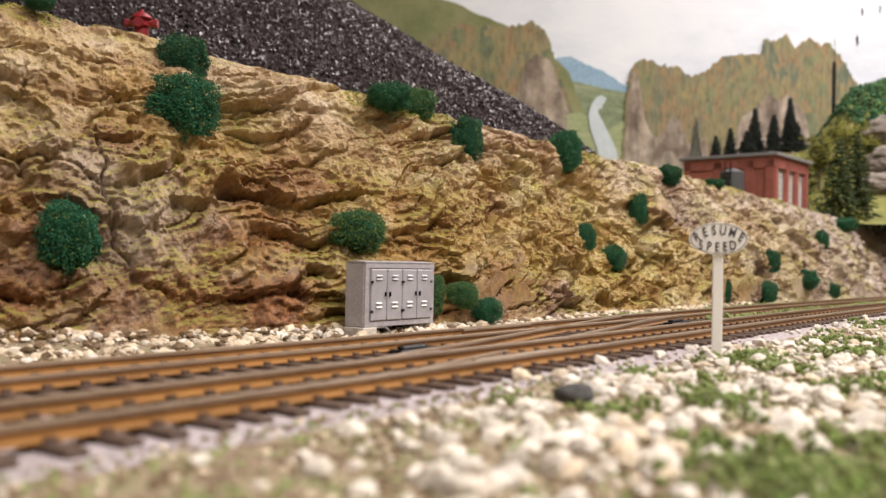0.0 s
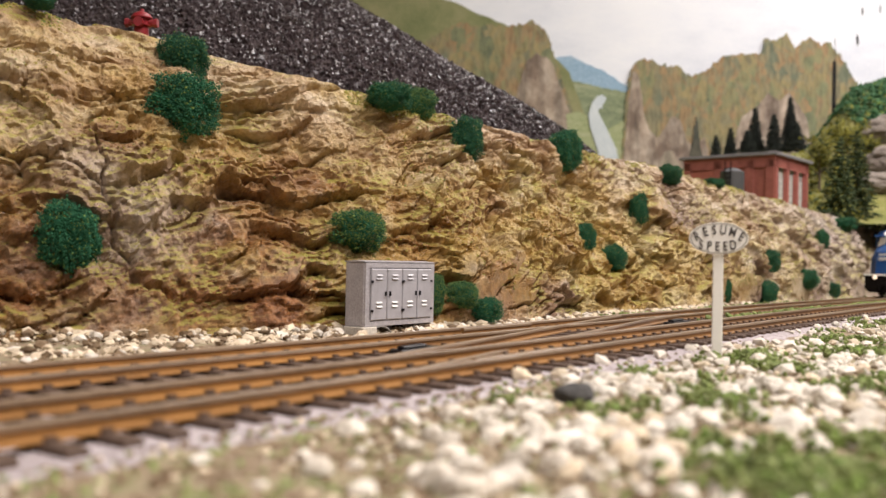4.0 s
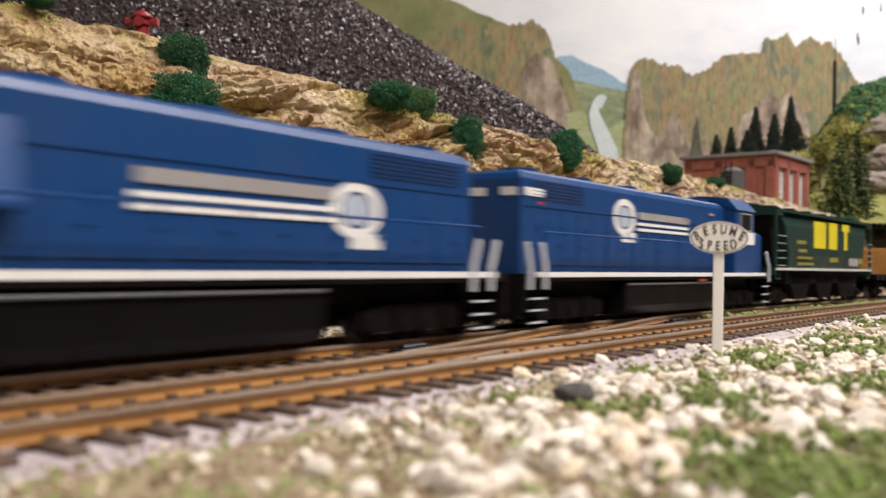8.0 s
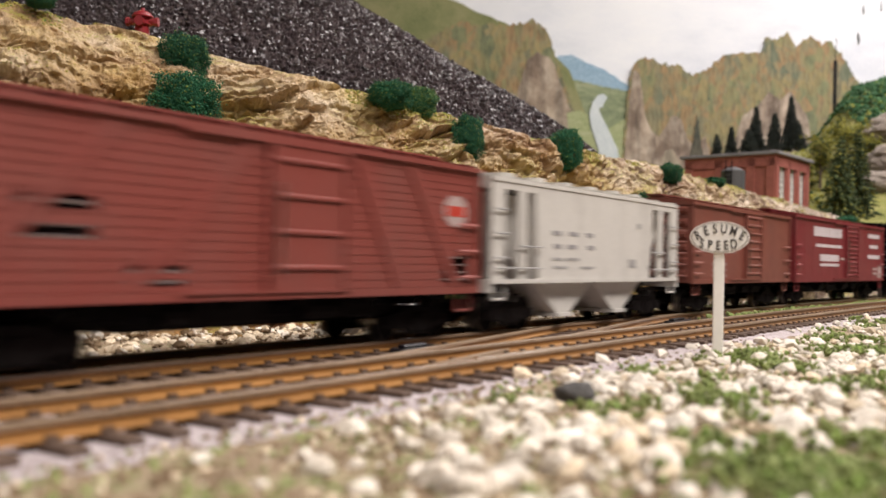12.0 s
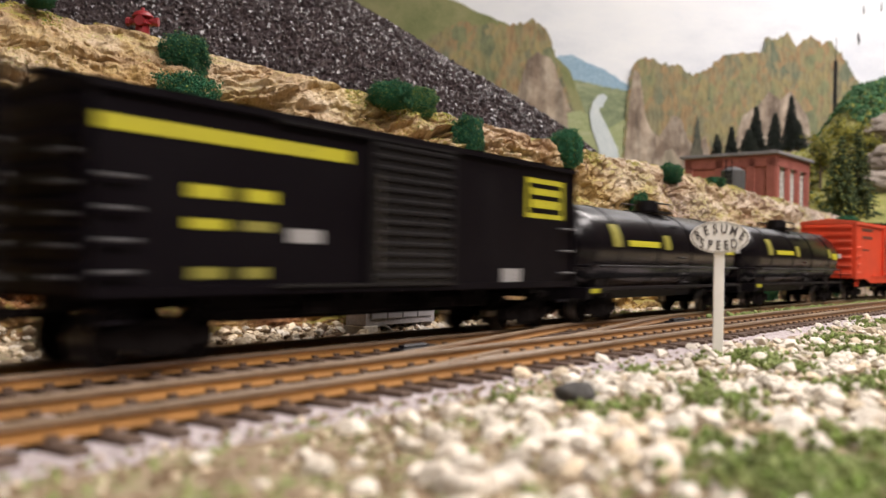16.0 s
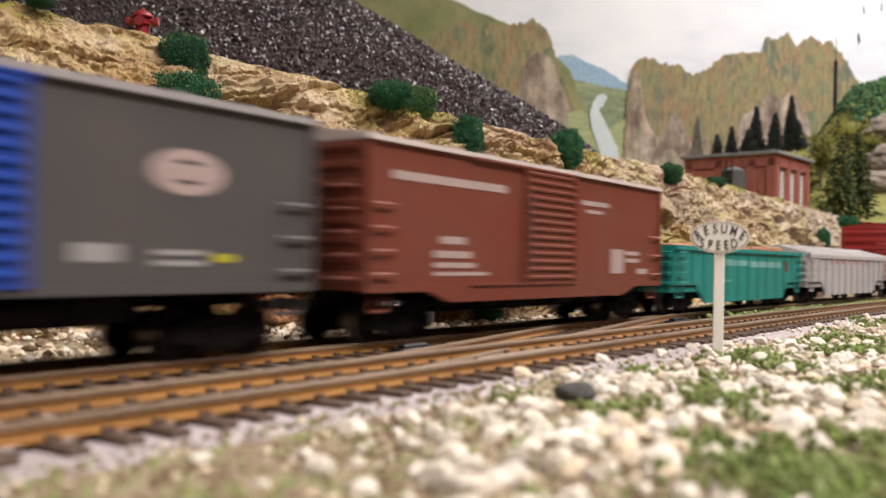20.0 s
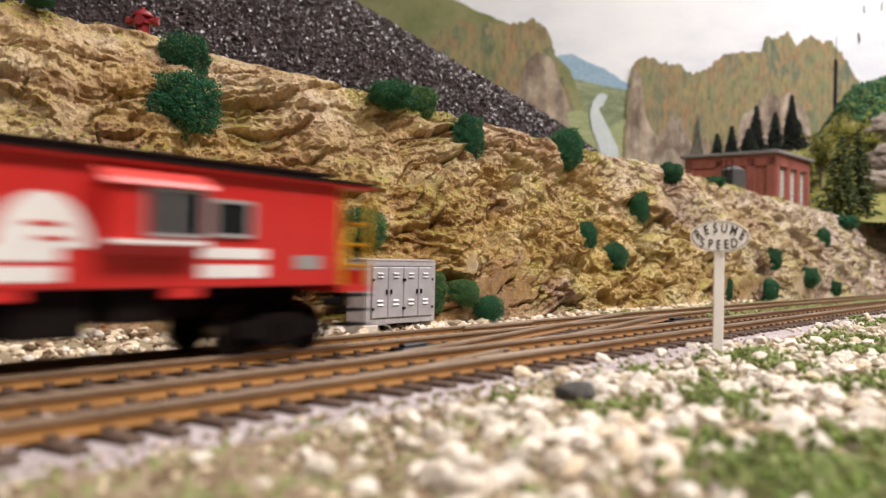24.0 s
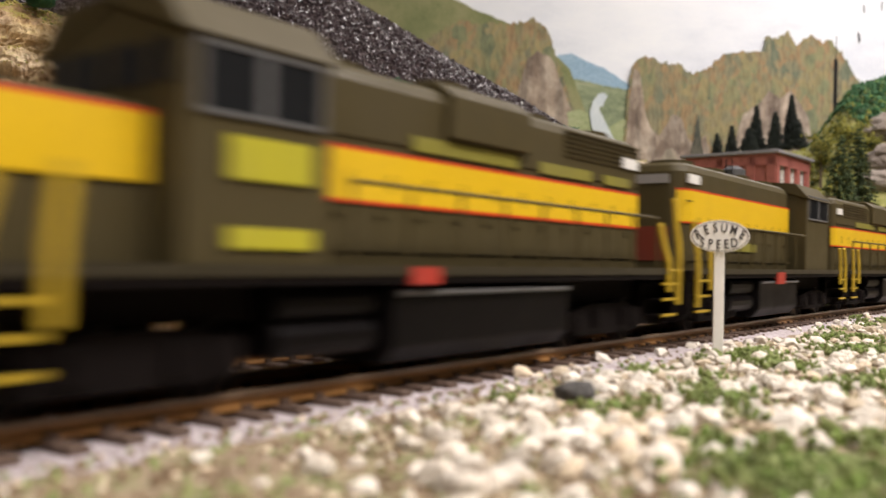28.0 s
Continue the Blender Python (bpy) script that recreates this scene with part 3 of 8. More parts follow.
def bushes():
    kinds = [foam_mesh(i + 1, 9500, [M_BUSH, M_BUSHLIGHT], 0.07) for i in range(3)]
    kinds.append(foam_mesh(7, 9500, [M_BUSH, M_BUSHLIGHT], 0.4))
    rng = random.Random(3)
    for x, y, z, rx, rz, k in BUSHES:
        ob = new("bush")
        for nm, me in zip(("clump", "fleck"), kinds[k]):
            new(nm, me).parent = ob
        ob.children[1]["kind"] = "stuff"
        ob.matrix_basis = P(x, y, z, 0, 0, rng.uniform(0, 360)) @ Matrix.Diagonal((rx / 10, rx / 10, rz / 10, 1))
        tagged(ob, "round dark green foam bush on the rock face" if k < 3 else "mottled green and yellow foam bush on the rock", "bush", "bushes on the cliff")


def coal_pile():
    cx, cy, rad, top, base = 518.0, 650.0, 362.0, 330.0, 92.0
    rng = random.Random(12)

    def height(x, y):
        r = math.hypot(x - cx, y - cy) * (1 + 0.05 * noise.noise(Vector((x * 0.006, y * 0.006, 8))))
        return top - (top - base) * r / rad + 5 * noise.noise(Vector((x * 0.02, y * 0.02, 4)))
    rows = []
    for i in range(60):
        r = rad * 1.08 * i / 59
        rows.append([(cx + r * math.cos(a * math.tau / 120), cy + r * math.sin(a * math.tau / 120), height(cx + r * math.cos(a * math.tau / 120), cy + r * math.sin(a * math.tau / 120))) for a in range(121)])
    root = thing("coal_pile", "tall heap of glossy black coal lumps above the cliff", "coal pile")
    heap = new("mound", grid_mesh("mound", rows, M_COAL, False))
    heap.parent = root
    spots = []
    while len(spots) < 54000:
        a, r = rng.uniform(math.radians(180), math.radians(335)), rad * 1.06 * math.sqrt(rng.uniform(0.1, 1))
        x, y = cx + r * math.cos(a), cy + r * math.sin(a)
        s = rng.choice((0.5, 0.65, 0.85, 1.1, 1.5)) * rng.uniform(0.8, 1.2)
        spots.append((x, y, height(x, y) + rng.uniform(0.2, 0.9) * s, s))
    lumps = new("lump", scatter_mesh("lump", spots, [M_COAL], 0.62, 1.0))
    lumps.parent = root
    lumps["kind"] = "stuff"
    return root


# ---- the painted backdrop: flat board square to the camera, outlines fitted to its view ----
BOARD = Matrix.Translation((1.7 * math.cos(radians(36.08)), 1.7 * math.sin(radians(36.08)), 0.0)) @ Matrix.Rotation(radians(36.08 - 90), 4, "Z")


def board_layer(name, outline, off, mat, parent, jag=0.0, step=8.0, bottom=-30.0, seed=1):
    """A painted area: the outline runs from left to right, filled down to the bottom."""
    rng = random.Random(seed)
    top = []
    for (x0, z0), (x1, z1) in zip(outline, outline[1:]):
        n = max(1, int(math.hypot(x1 - x0, z1 - z0) / step))
        for i in range(n):
            u = i / n
            top.append((x0 + (x1 - x0) * u + rng.uniform(-1, 1) * jag * 0.3, z0 + (z1 - z0) * u + rng.uniform(-0.4, 1) * jag))
    top.append(outline[-1])
    bm = bmesh.new()
    prism(bm, top + [(outline[-1][0], bottom), (outline[0][0], bottom)], -off, -off + 0.8, "y")
    ob = part(name, bm, mat, parent)
    return ob


M_SKY = speckle("painted_sky", [(0.38, (0.66, 0.7, 0.79)), (0.5, (0.8, 0.83, 0.9)), (0.62, (0.88, 0.9, 0.94))], 3.0, 0.95, 300, 0.00005, (0.6, 1, 1.4))
M_FARBLUE = speckle("painted_blue_hills", [(0.3, (0.2, 0.33, 0.46)), (0.7, (0.36, 0.48, 0.58))], 12, 0.95, 300, 0.00005)
M_OLIVE = speckle("painted_olive_hill", [(0.38, (0.14, 0.17, 0.07)), (0.5, (0.2, 0.22, 0.1)), (0.62, (0.28, 0.27, 0.14))], 9, 0.95, 300, 0.00005)
M_VALLEY = speckle("painted_valley", [(0.38, (0.11, 0.15, 0.09)), (0.5, (0.2, 0.25, 0.14)), (0.62, (0.32, 0.34, 0.22))], 22, 0.95, 300, 0.00005, (0.5, 1, 2))
M_RIVER = speckle("painted_river", [(0.3, (0.42, 0.5, 0.55)), (0.7, (0.62, 0.68, 0.7))], 30, 0.95, 300, 0.00005)


M_MEADOW = speckle("painted_meadow", [(0.38, (0.2, 0.26, 0.12)), (0.5, (0.3, 0.34, 0.17)), (0.62, (0.38, 0.4, 0.24))], 40, 0.95, 300, 0.00005, (0.4, 1, 2))


def stroke_paint(name, patches, streak, low, tall):
    """Scenery brushed in upright strokes: patches of colour broken by darker strokes."""
    m, t, b = material(name)
    c = ramp(t, noise_out(t, low, 5, 0.7, (1.0, 1, 0.7)), patches)
    s = noise_out(t, streak, 4, 0.65, (1.0, 1, tall))
    c = mix(t, 1.0, c, ramp(t, s, [(0.36, (0.62, 0.62, 0.6)), (0.5, (0.92, 0.92, 0.9)), (0.62, (1.12, 1.1, 1.05))]), "MULTIPLY")
    t.links.new(c, b.inputs["Base Color"])
    b.inputs["Roughness"].default_value = 0.95
    bump(t, b, s, 0.2, 0.0002)
    return m


def dab_paint(name, tones):
    """Woods painted in small upright dabs of many tones, clustered, with a fine brush grain."""
    m, t, b = material(name)
    tc = t.nodes.new("ShaderNodeTexCoord")
    wob = t.nodes.new("ShaderNodeTexNoise")
    wob.inputs["Scale"].default_value, wob.inputs["Detail"].default_value = 45, 3
    t.links.new(tc.outputs["Object"], wob.inputs["Vector"])
    shift = t.nodes.new("ShaderNodeVectorMath")
    shift.operation = "MULTIPLY_ADD"
    shift.inputs[1].default_value = (0.03, 0.03, 0.05)
    t.links.new(wob.outputs["Color"], shift.inputs[0])
    t.links.new(tc.outputs["Object"], shift.inputs[2])
    mp = t.nodes.new("ShaderNodeMapping")
    mp.inputs["Scale"].default_value = (1.0, 0.2, 0.42)
    t.links.new(shift.outputs[0], mp.inputs[0])
    cells = t.nodes.new("ShaderNodeTexVoronoi")
    cells.inputs["Scale"].default_value = 75
    t.links.new(mp.outputs[0], cells.inputs["Vector"])
    sep = t.nodes.new("ShaderNodeSeparateColor")
    t.links.new(cells.outputs["Color"], sep.inputs[0])
    add = t.nodes.new("ShaderNodeMath")
    add.operation = "MULTIPLY_ADD"
    add.inputs[1].default_value = 0.3
    t.links.new(sep.outputs[0], add.inputs[0])
    t.links.new(noise_out(t, 9, 3, 0.5), add.inputs[2])
    c = ramp(t, add.outputs[0], tones)
    s = noise_out(t, 150, 4, 0.65, (1.0, 1, 0.3))
    c = mix(t, 1.0, c, ramp(t, s, [(0.34, (0.66, 0.66, 0.64)), (0.5, (0.95, 0.95, 0.92)), (0.64, (1.15, 1.12, 1.05))]), "MULTIPLY")
    t.links.new(c, b.inputs["Base Color"])
    b.inputs["Roughness"].default_value = 0.95
    return m


M_AUTUMN = dab_paint("painted_autumn_trees", [(0.4, (0.13, 0.15, 0.11)), (0.5, (0.22, 0.24, 0.14)), (0.57, (0.27, 0.255, 0.14)), (0.63, (0.33, 0.27, 0.14)), (0.68, (0.27, 0.25, 0.155)), (0.74, (0.35, 0.235, 0.13)), (0.8, (0.27, 0.24, 0.15)), (0.9, (0.18, 0.2, 0.14))])
M_PALEROCK = stroke_paint("painted_pale_rock", [(0.38, (0.2, 0.15, 0.12)), (0.5, (0.36, 0.29, 0.235)), (0.6, (0.5, 0.42, 0.35))], 70, 22, 0.14)


M_DARKWOOD = stroke_paint("painted_dark_conifer", [(0.4, (0.05, 0.06, 0.05)), (0.6, (0.13, 0.12, 0.09))], 90, 30, 0.3)
M_PALESLAB = stroke_paint("painted_pale_slab", [(0.38, (0.26, 0.22, 0.17)), (0.6, (0.44, 0.38, 0.3))], 60, 20, 0.2)


def backdrop():
    root = thing("backdrop", "painted backdrop board with hills, autumn cliffs, river and pale sky", "backdrop", kind="structure")
    root.matrix_basis = BOARD
    bm = bmesh.new()
    box(bm, -1500, 1050, 0, 12, -60, 1150)
    part("sky_board", bm, M_SKY, root)
    board_layer("painted_mountains", [(120, 350), (190, 395), (210, 408), (235, 411), (262, 397), (294, 385), (326, 364), (348, 350), (380, 320)], 1, M_FARBLUE, root, 2, 10, 100)
    board_layer("painted_valley", [(150, 372), (250, 362), (294, 352), (348, 342), (380, 330)], 2, M_VALLEY, root, 2, 8, 60)
    board_layer("painted_hill", [(-700, 640), (-200, 590), (-85, 535), (17, 504), (70, 483), (115, 465), (180, 430), (230, 380), (262, 300)], 3, M_OLIVE, root, 3, 12, 60)
    board_layer("painted_cliff", [(-40, 430), (-15, 448), (17, 465), (70, 462), (120, 462), (150, 472), (172, 470), (190, 445), (206, 396), (222, 355), (240, 302), (262, 215)], 4, M_AUTUMN, root, 6, 5, 60, 3)
    board_layer("painted_crag", [(122, 290), (150, 400), (168, 412), (186, 405), (200, 392), (214, 355), (232, 305), (250, 215)], 5, M_PALEROCK, root, 4, 8, 60, 4)
    board_layer("painted_river", [(274, 322), (284, 335), (294, 338), (302, 331), (294, 318)], 6, M_RIVER, root, 0, 10, 312)
    bm = bmesh.new()
    prism(bm, [(274, 322), (292, 322), (286, 306), (302, 276), (322, 235), (330, 190), (298, 190), (286, 235), (272, 275), (268, 300)], -6.4, -5.6, "y")
    part("painted_river", bm, M_RIVER, root)
    for shape in ([(302, 272), (330, 288), (352, 292), (352, 200), (330, 190), (322, 235)], [(226, 300), (250, 306), (266, 298), (270, 275), (284, 235), (296, 190), (240, 190)]):
        bm = bmesh.new()
        prism(bm, shape, -5.3, -4.6, "y")
        part("painted_meadow", bm, M_MEADOW, root)
    for x, z, h, lean in ((782, 506, 9, 0.1), (774, 452, 12, 0.25), (815, 512, 10, 0.0)):
        bm = bmesh.new()
        prism(bm, [(x, z - h), (x + 2.4, z - h * 0.5), (x + 1.6 - lean * 8, z + h), (x - lean * 12, z + h * 0.4)], -1.2, -0.4, "y")
        part("scuff", bm, M_BLACK, root, "dark scuff on the painted sky")
    board_layer("painted_cliff", [(330, 205), (341, 358), (352, 396), (373, 404), (410, 394), (437, 392), (458, 372), (485, 383), (516, 410), (548, 416), (591, 417), (596, 448), (618, 444), (639, 458), (655, 434), (686, 453), (702, 435), (712, 446), (739, 420), (762, 380), (800, 330), (1000, 320)], 7, M_AUTUMN, root, 6, 5, 60, 5)
    board_layer("painted_crag", [(332, 180), (343, 330), (350, 385), (362, 372), (372, 300), (384, 268), (398, 255), (425, 300), (440, 292), (452, 255), (470, 240), (486, 262), (500, 200)], 8, M_PALEROCK, root, 3, 8, 60, 6)
    board_layer("painted_crag", [(540, 250), (556, 300), (580, 318), (604, 345), (624, 332), (644, 348), (662, 322), (676, 300), (690, 240)], 8.6, M_PALEROCK, root, 3, 8, 60, 7)
    board_layer("painted_conifer", [(452, 150), (458, 215), (464, 262), (470, 300), (476, 262), (484, 215), (492, 150)], 9.2, M_DARKWOOD, root, 4, 6, 120, 8)
    for shape, seed in (([(392, 140), (400, 205), (412, 232), (424, 236), (440, 205), (452, 160), (456, 140)], 9), ([(500, 140), (498, 200), (503, 226), (516, 205), (530, 176), (542, 140)], 10)):
        board_layer("painted_slab", shape, 9.6, M_PALESLAB, root, 2, 8, 120, seed)
    return root


# ---- rolling stock; a car's own space: x along the track, near side at -y, z from the rail head ----
def truck_meshes():
    frame_bm = bmesh.new()
    prism(frame_bm, [(-13.5, 4.2), (-11, 3.2), (-6, 3.4), (-3.4, 1.6), (3.4, 1.6), (6, 3.4), (11, 3.2), (13.5, 4.2), (13.5, 6.6), (8, 7.2), (4, 8.6), (-4, 8.6), (-8, 7.2), (-13.5, 6.6)], -0.9, 0.9, "y")
    side = mesh_of("sideframe", frame_bm, M_TRUCK)
    wheel_bm = bmesh.new()
    tube(wheel_bm, (0, -1.2, 0), (0, 1.2, 0), 5.2, 22)
    tube(wheel_bm, (0, 0.9, 0), (0, 1.6, 0), 5.9, 22)
    tube(wheel_bm, (0, -1.6, 0), (0, -1.0, 0), 1.6, 10)
    tube(wheel_bm, (0, 1, 0), (0, 8, 0), 0.9, 8)
    wheel = mesh_of("wheel", wheel_bm, [M_TRUCK, M_STEEL])
    for p in wheel.polygons:
        if abs(p.normal.y) < 0.3 and math.hypot(p.center.x, p.center.z) > 4.9 * MM:
            p.material_index = 1
    bolster_bm = bmesh.new()
    box(bolster_bm, -3, 3, -10, 10, 4, 8.8)
    tube(bolster_bm, (0, 0, 8), (0, 0, 11), 3, 12)
    bm = bmesh.new()
    tube(bm, (0, -1.5, 5.2), (0, 0.9, 5.2), 1.5, 10)
    journal = mesh_of("journal_box", bm, M_TRUCK)
    bm = bmesh.new()
    tube(bm, (0, -1.2, 2.6), (0, -1.2, 6.6), 0.7, 8)
    return side, wheel, mesh_of("truck", bolster_bm, M_TRUCK), journal, mesh_of("spring", bm, M_TRUCK)


SIDEFRAME, WHEEL, BOLSTER, JOURNAL, SPRING = truck_meshes()


def truck(parent, x, axles=(-10.2, 10.2)):
    t = share("truck", BOLSTER, parent, P(x, 0, 0))
    if axles[-1] < 12:
        for side in (-1, 1):
            share("sideframe", SIDEFRAME, t, P(0, side * 11.2, 0, 0, 0, 0 if side < 0 else 180))
            for a in axles:
                share("journal_box", JOURNAL, t, P(a, side * 11.2, 0, 0, 0, 0 if side < 0 else 180))
        for a in (-1.6, 0, 1.6):
            share("spring", SPRING, t, P(a, -11.2, 0))
    else:
        bm = bmesh.new()
        h = axles[-1]
        prism(bm, [(-h - 4, 4), (-h, 2.6), (h, 2.6), (h + 4, 4), (h + 4, 8), (h - 6, 9.6), (-h + 6, 9.6), (-h - 4, 8)], -0.9, 0.9, "y")
        for a in axles:
            tube(bm, (a, -1.8, 5.3), (a, 0.9, 5.3), 1.9, 10)
            box(bm, a - 2.2, a + 2.2, -1.4, 0.9, 3, 8.4)
        for a in (-h / 2, h / 2):
            tube(bm, (a, -1.6, 4.2), (a, -1.6, 8.4), 1.2, 8)
        me = mesh_of("sideframe", bm, M_TRUCK)
        for side in (-1, 1):
            share("sideframe", me, t, P(0, side * 11.6, 0, 0, 0, 0 if side < 0 else 180))
    for a in axles:
        for side in (-1, 1):
            share("wheel", WHEEL, t, P(a, side * 8.6, 5.2, 0, 0, 0 if side < 0 else 180))
    return t


def coupler(parent, x, way):
    bm = bmesh.new()
    box(bm, 0, 7, -0.9, 0.9, 9.0, 10.8)
    box(bm, 5.5, 8.6, -2.1, 1.3, 8.6, 11.2)
    box(bm, 4, 4.8, -0.4, 0.4, 1.5, 9)
    c = part("coupler", bm, M_TRUCK, parent, bevel=0.2)
    c.matrix_basis = P(x, 0, 0, 0, 0, 0 if way > 0 else 180)


def decal(parent, name, x0, x1, z0, z1, mat, y=-17.2, proud=0.12, label=""):
    bm = bmesh.new()
    box(bm, x0, x1, y - proud, y + 0.4, z0, z1)
    return part(name, bm, mat, parent, label)


def ladder(parent, x, z0, z1, mat, y=-17.2, w=9.0, n=5, end=0):
    """Grab irons on the side, or, with end, on the car's end."""
    for i in range(n):
        bm = bmesh.new()
        z = z0 + (z1 - z0) * i / max(1, n - 1)
        if end:
            tube(bm, (x + end * 1.2, y, z), (x + end * 1.2, y + w, z), 0.36, 6)
            for yy in (y, y + w):
                tube(bm, (x, yy, z), (x + end * 1.2, yy, z), 0.3, 6)
        else:
            tube(bm, (x, y - 1.1, z), (x + w, y - 1.1, z), 0.36, 6)
            for xx in (x, x + w):
                tube(bm, (xx, y - 1.1, z), (xx, y, z), 0.3, 6)
        part("grab_iron", bm, mat, parent)


def stirrup(parent, x, z, mat, y=-16.6):
    bm = bmesh.new()
    for xx in (x - 3, x + 3):
        tube(bm, (xx, y, z), (xx, y, z - 5), 0.35, 6)
    tube(bm, (x - 3, y, z - 5), (x + 3, y, z - 5), 0.4, 6)
    part("stirrup_step", bm, mat, parent)


def ribbed_end(parent, x, way, w, z0, z1, mat, n=6):
    bm = bmesh.new()
    box(bm, min(x, x - way * 1.2), max(x, x - way * 1.2), -w, w, z0, z1)
    step = (z1 - z0) / (n + 0.4)
    wall = part("end_wall", bm, mat, parent)
    bm = bmesh.new()
    prism(bm, [(0, -step * 0.36), (way * 1.4, -step * 0.1), (way * 1.4, step * 0.12), (0, step * 0.36)], -w + 1.6, w - 1.6, "y")
    me = mesh_of("end_rib", bm, mat)
    for i in range(n):
        share("end_rib", me, wall, P(x, 0, z0 + step * (i + 0.7)))


def under(car, L, z0, mat=None, axle_in=20.0):
    m = mat or M_TRUCK
    bm = bmesh.new()
    box(bm, -L / 2 + 1, L / 2 - 1, -15.5, 15.5, z0 - 0.8, z0 + 0.6)
    part("underframe", bm, m, car)
    bm = bmesh.new()
    prism(bm, [(-L / 2 + 3, z0 + 0.3), (-L / 2 + 3, z0 - 3.6), (-L / 2 + 38, z0 - 3.6), (-L / 2 + 44, z0 - 7), (L / 2 - 44, z0 - 7), (L / 2 - 38, z0 - 3.6), (L / 2 - 3, z0 - 3.6), (L / 2 - 3, z0 + 0.3)], -3.6, 3.6, "y")
    part("center_sill", bm, m, car)
    for x in (-L * 0.16, L * 0.1):
        bm = bmesh.new()
        tube(bm, (x, -9, z0 - 3.4), (x + 13, -9, z0 - 3.4), 2.3, 10)
        part("brake_cylinder", bm, m, car)
    for x, w in ((-L * 0.05, 9), (L * 0.22, 6)):
        bm = bmesh.new()
        box(bm, x - w, x + w, -12, -6, z0 - 5.6, z0 - 0.5)
        part("equipment_box", bm, m, car, bevel=0.4)
    bm = bmesh.new()
    tube(bm, (-L * 0.3, -6.5, z0 - 4.4), (L * 0.3, -6.5, z0 - 4.4), 0.4, 6)
    part("brake_rod", bm, m, car)
    bm = bmesh.new()
    box(bm, -0.6, 0.6, -15, 15, -2.4, 0)
    me = mesh_of("cross_bearer", bm, m)
    for x in np.linspace(-L * 0.34, L * 0.34, 6):
        share("cross_bearer", me, car, P(x, 0, z0))
    for way in (-1, 1):
        truck(car, way * (L / 2 - axle_in))
        coupler(car, way * (L / 2 - 1), way)


def roof(car, L, w, ze, rise, mat, ribs=11, walk_mat=None, over=1.0):
    bm = bmesh.new()
    prism(bm, [(-w - over, ze - 0.9), (w + over, ze - 0.9), (w + over, ze + 0.3), (0, ze + rise), (-w - over, ze + 0.3)], -L / 2 - 0.6, L / 2 + 0.6)
    top = part("roof", bm, mat, car)
    bm = bmesh.new()
    prism(bm, [(-w - over, ze + 0.3), (0, ze + rise), (w + over, ze + 0.3), (w + over, ze + 0.9), (0, ze + rise + 0.6), (-w - over, ze + 0.9)], -0.7, 0.7)
    me = mesh_of("roof_seam", bm, mat)
    for i in range(ribs):
        share("roof_seam", me, top, P(-L / 2 + 3 + (L - 6) * i / (ribs - 1), 0, 0))
    if walk_mat:
        for y in (-2.4, 0, 2.4):
            bm = bmesh.new()
            box(bm, -L / 2 - 1.5, L / 2 + 1.5, y - 0.95, y + 0.95, ze + rise + 0.9, ze + rise + 1.4)
            part("running_board", bm, walk_mat, car)
        bm = bmesh.new()
        for x in np.linspace(-L / 2 + 3, L / 2 - 3, 9):
            box(bm, x - 0.5, x + 0.5, -3.4, 3.4, ze + rise - 0.2, ze + rise + 0.9)
        part("board_bracket", bm, walk_mat, car)["kind"] = "stuff"


def sliding_door(car, x0, x1, z0, z1, mat, ribs=9, y=-17.2, name="door"):
    bm = bmesh.new()
    box(bm, x0, x1, y - 0.9, y + 0.6, z0, z1)
    d = part(name, bm, mat, car)
    for xe in (x0, x1 - 1.2):
        bm = bmesh.new()
        box(bm, xe, xe + 1.2, y - 1.5, y - 0.9, z0, z1)
        part("door_stile", bm, mat, d)
    bm = bmesh.new()
    tube(bm, (x0 + 0.6, y - 0.9, 0), (x1 - 0.6, y - 0.9, 0), 0.62, 6)
    me = mesh_of("door_rib", bm, mat)
    for i in range(ribs):
        share("door_rib", me, d, P(0, 0, z0 + (z1 - z0) * (i + 0.6) / ribs))
    for z in (z0 - 0.7, z1 + 0.1):
        bm = bmesh.new()
        box(bm, x0 - (x1 - x0) * 0.9, x1 + 1, y - 1.2, y + 0.2, z, z + 0.7)
        part("door_rail", bm, mat, car)
    bm = bmesh.new()
    tube(bm, (x0 + 2.2, y - 2.0, z0 + 3), (x0 + 2.2, y - 2.0, z1 - 8), 0.35, 6)
    part("door_latch", bm, M_STEEL, d)


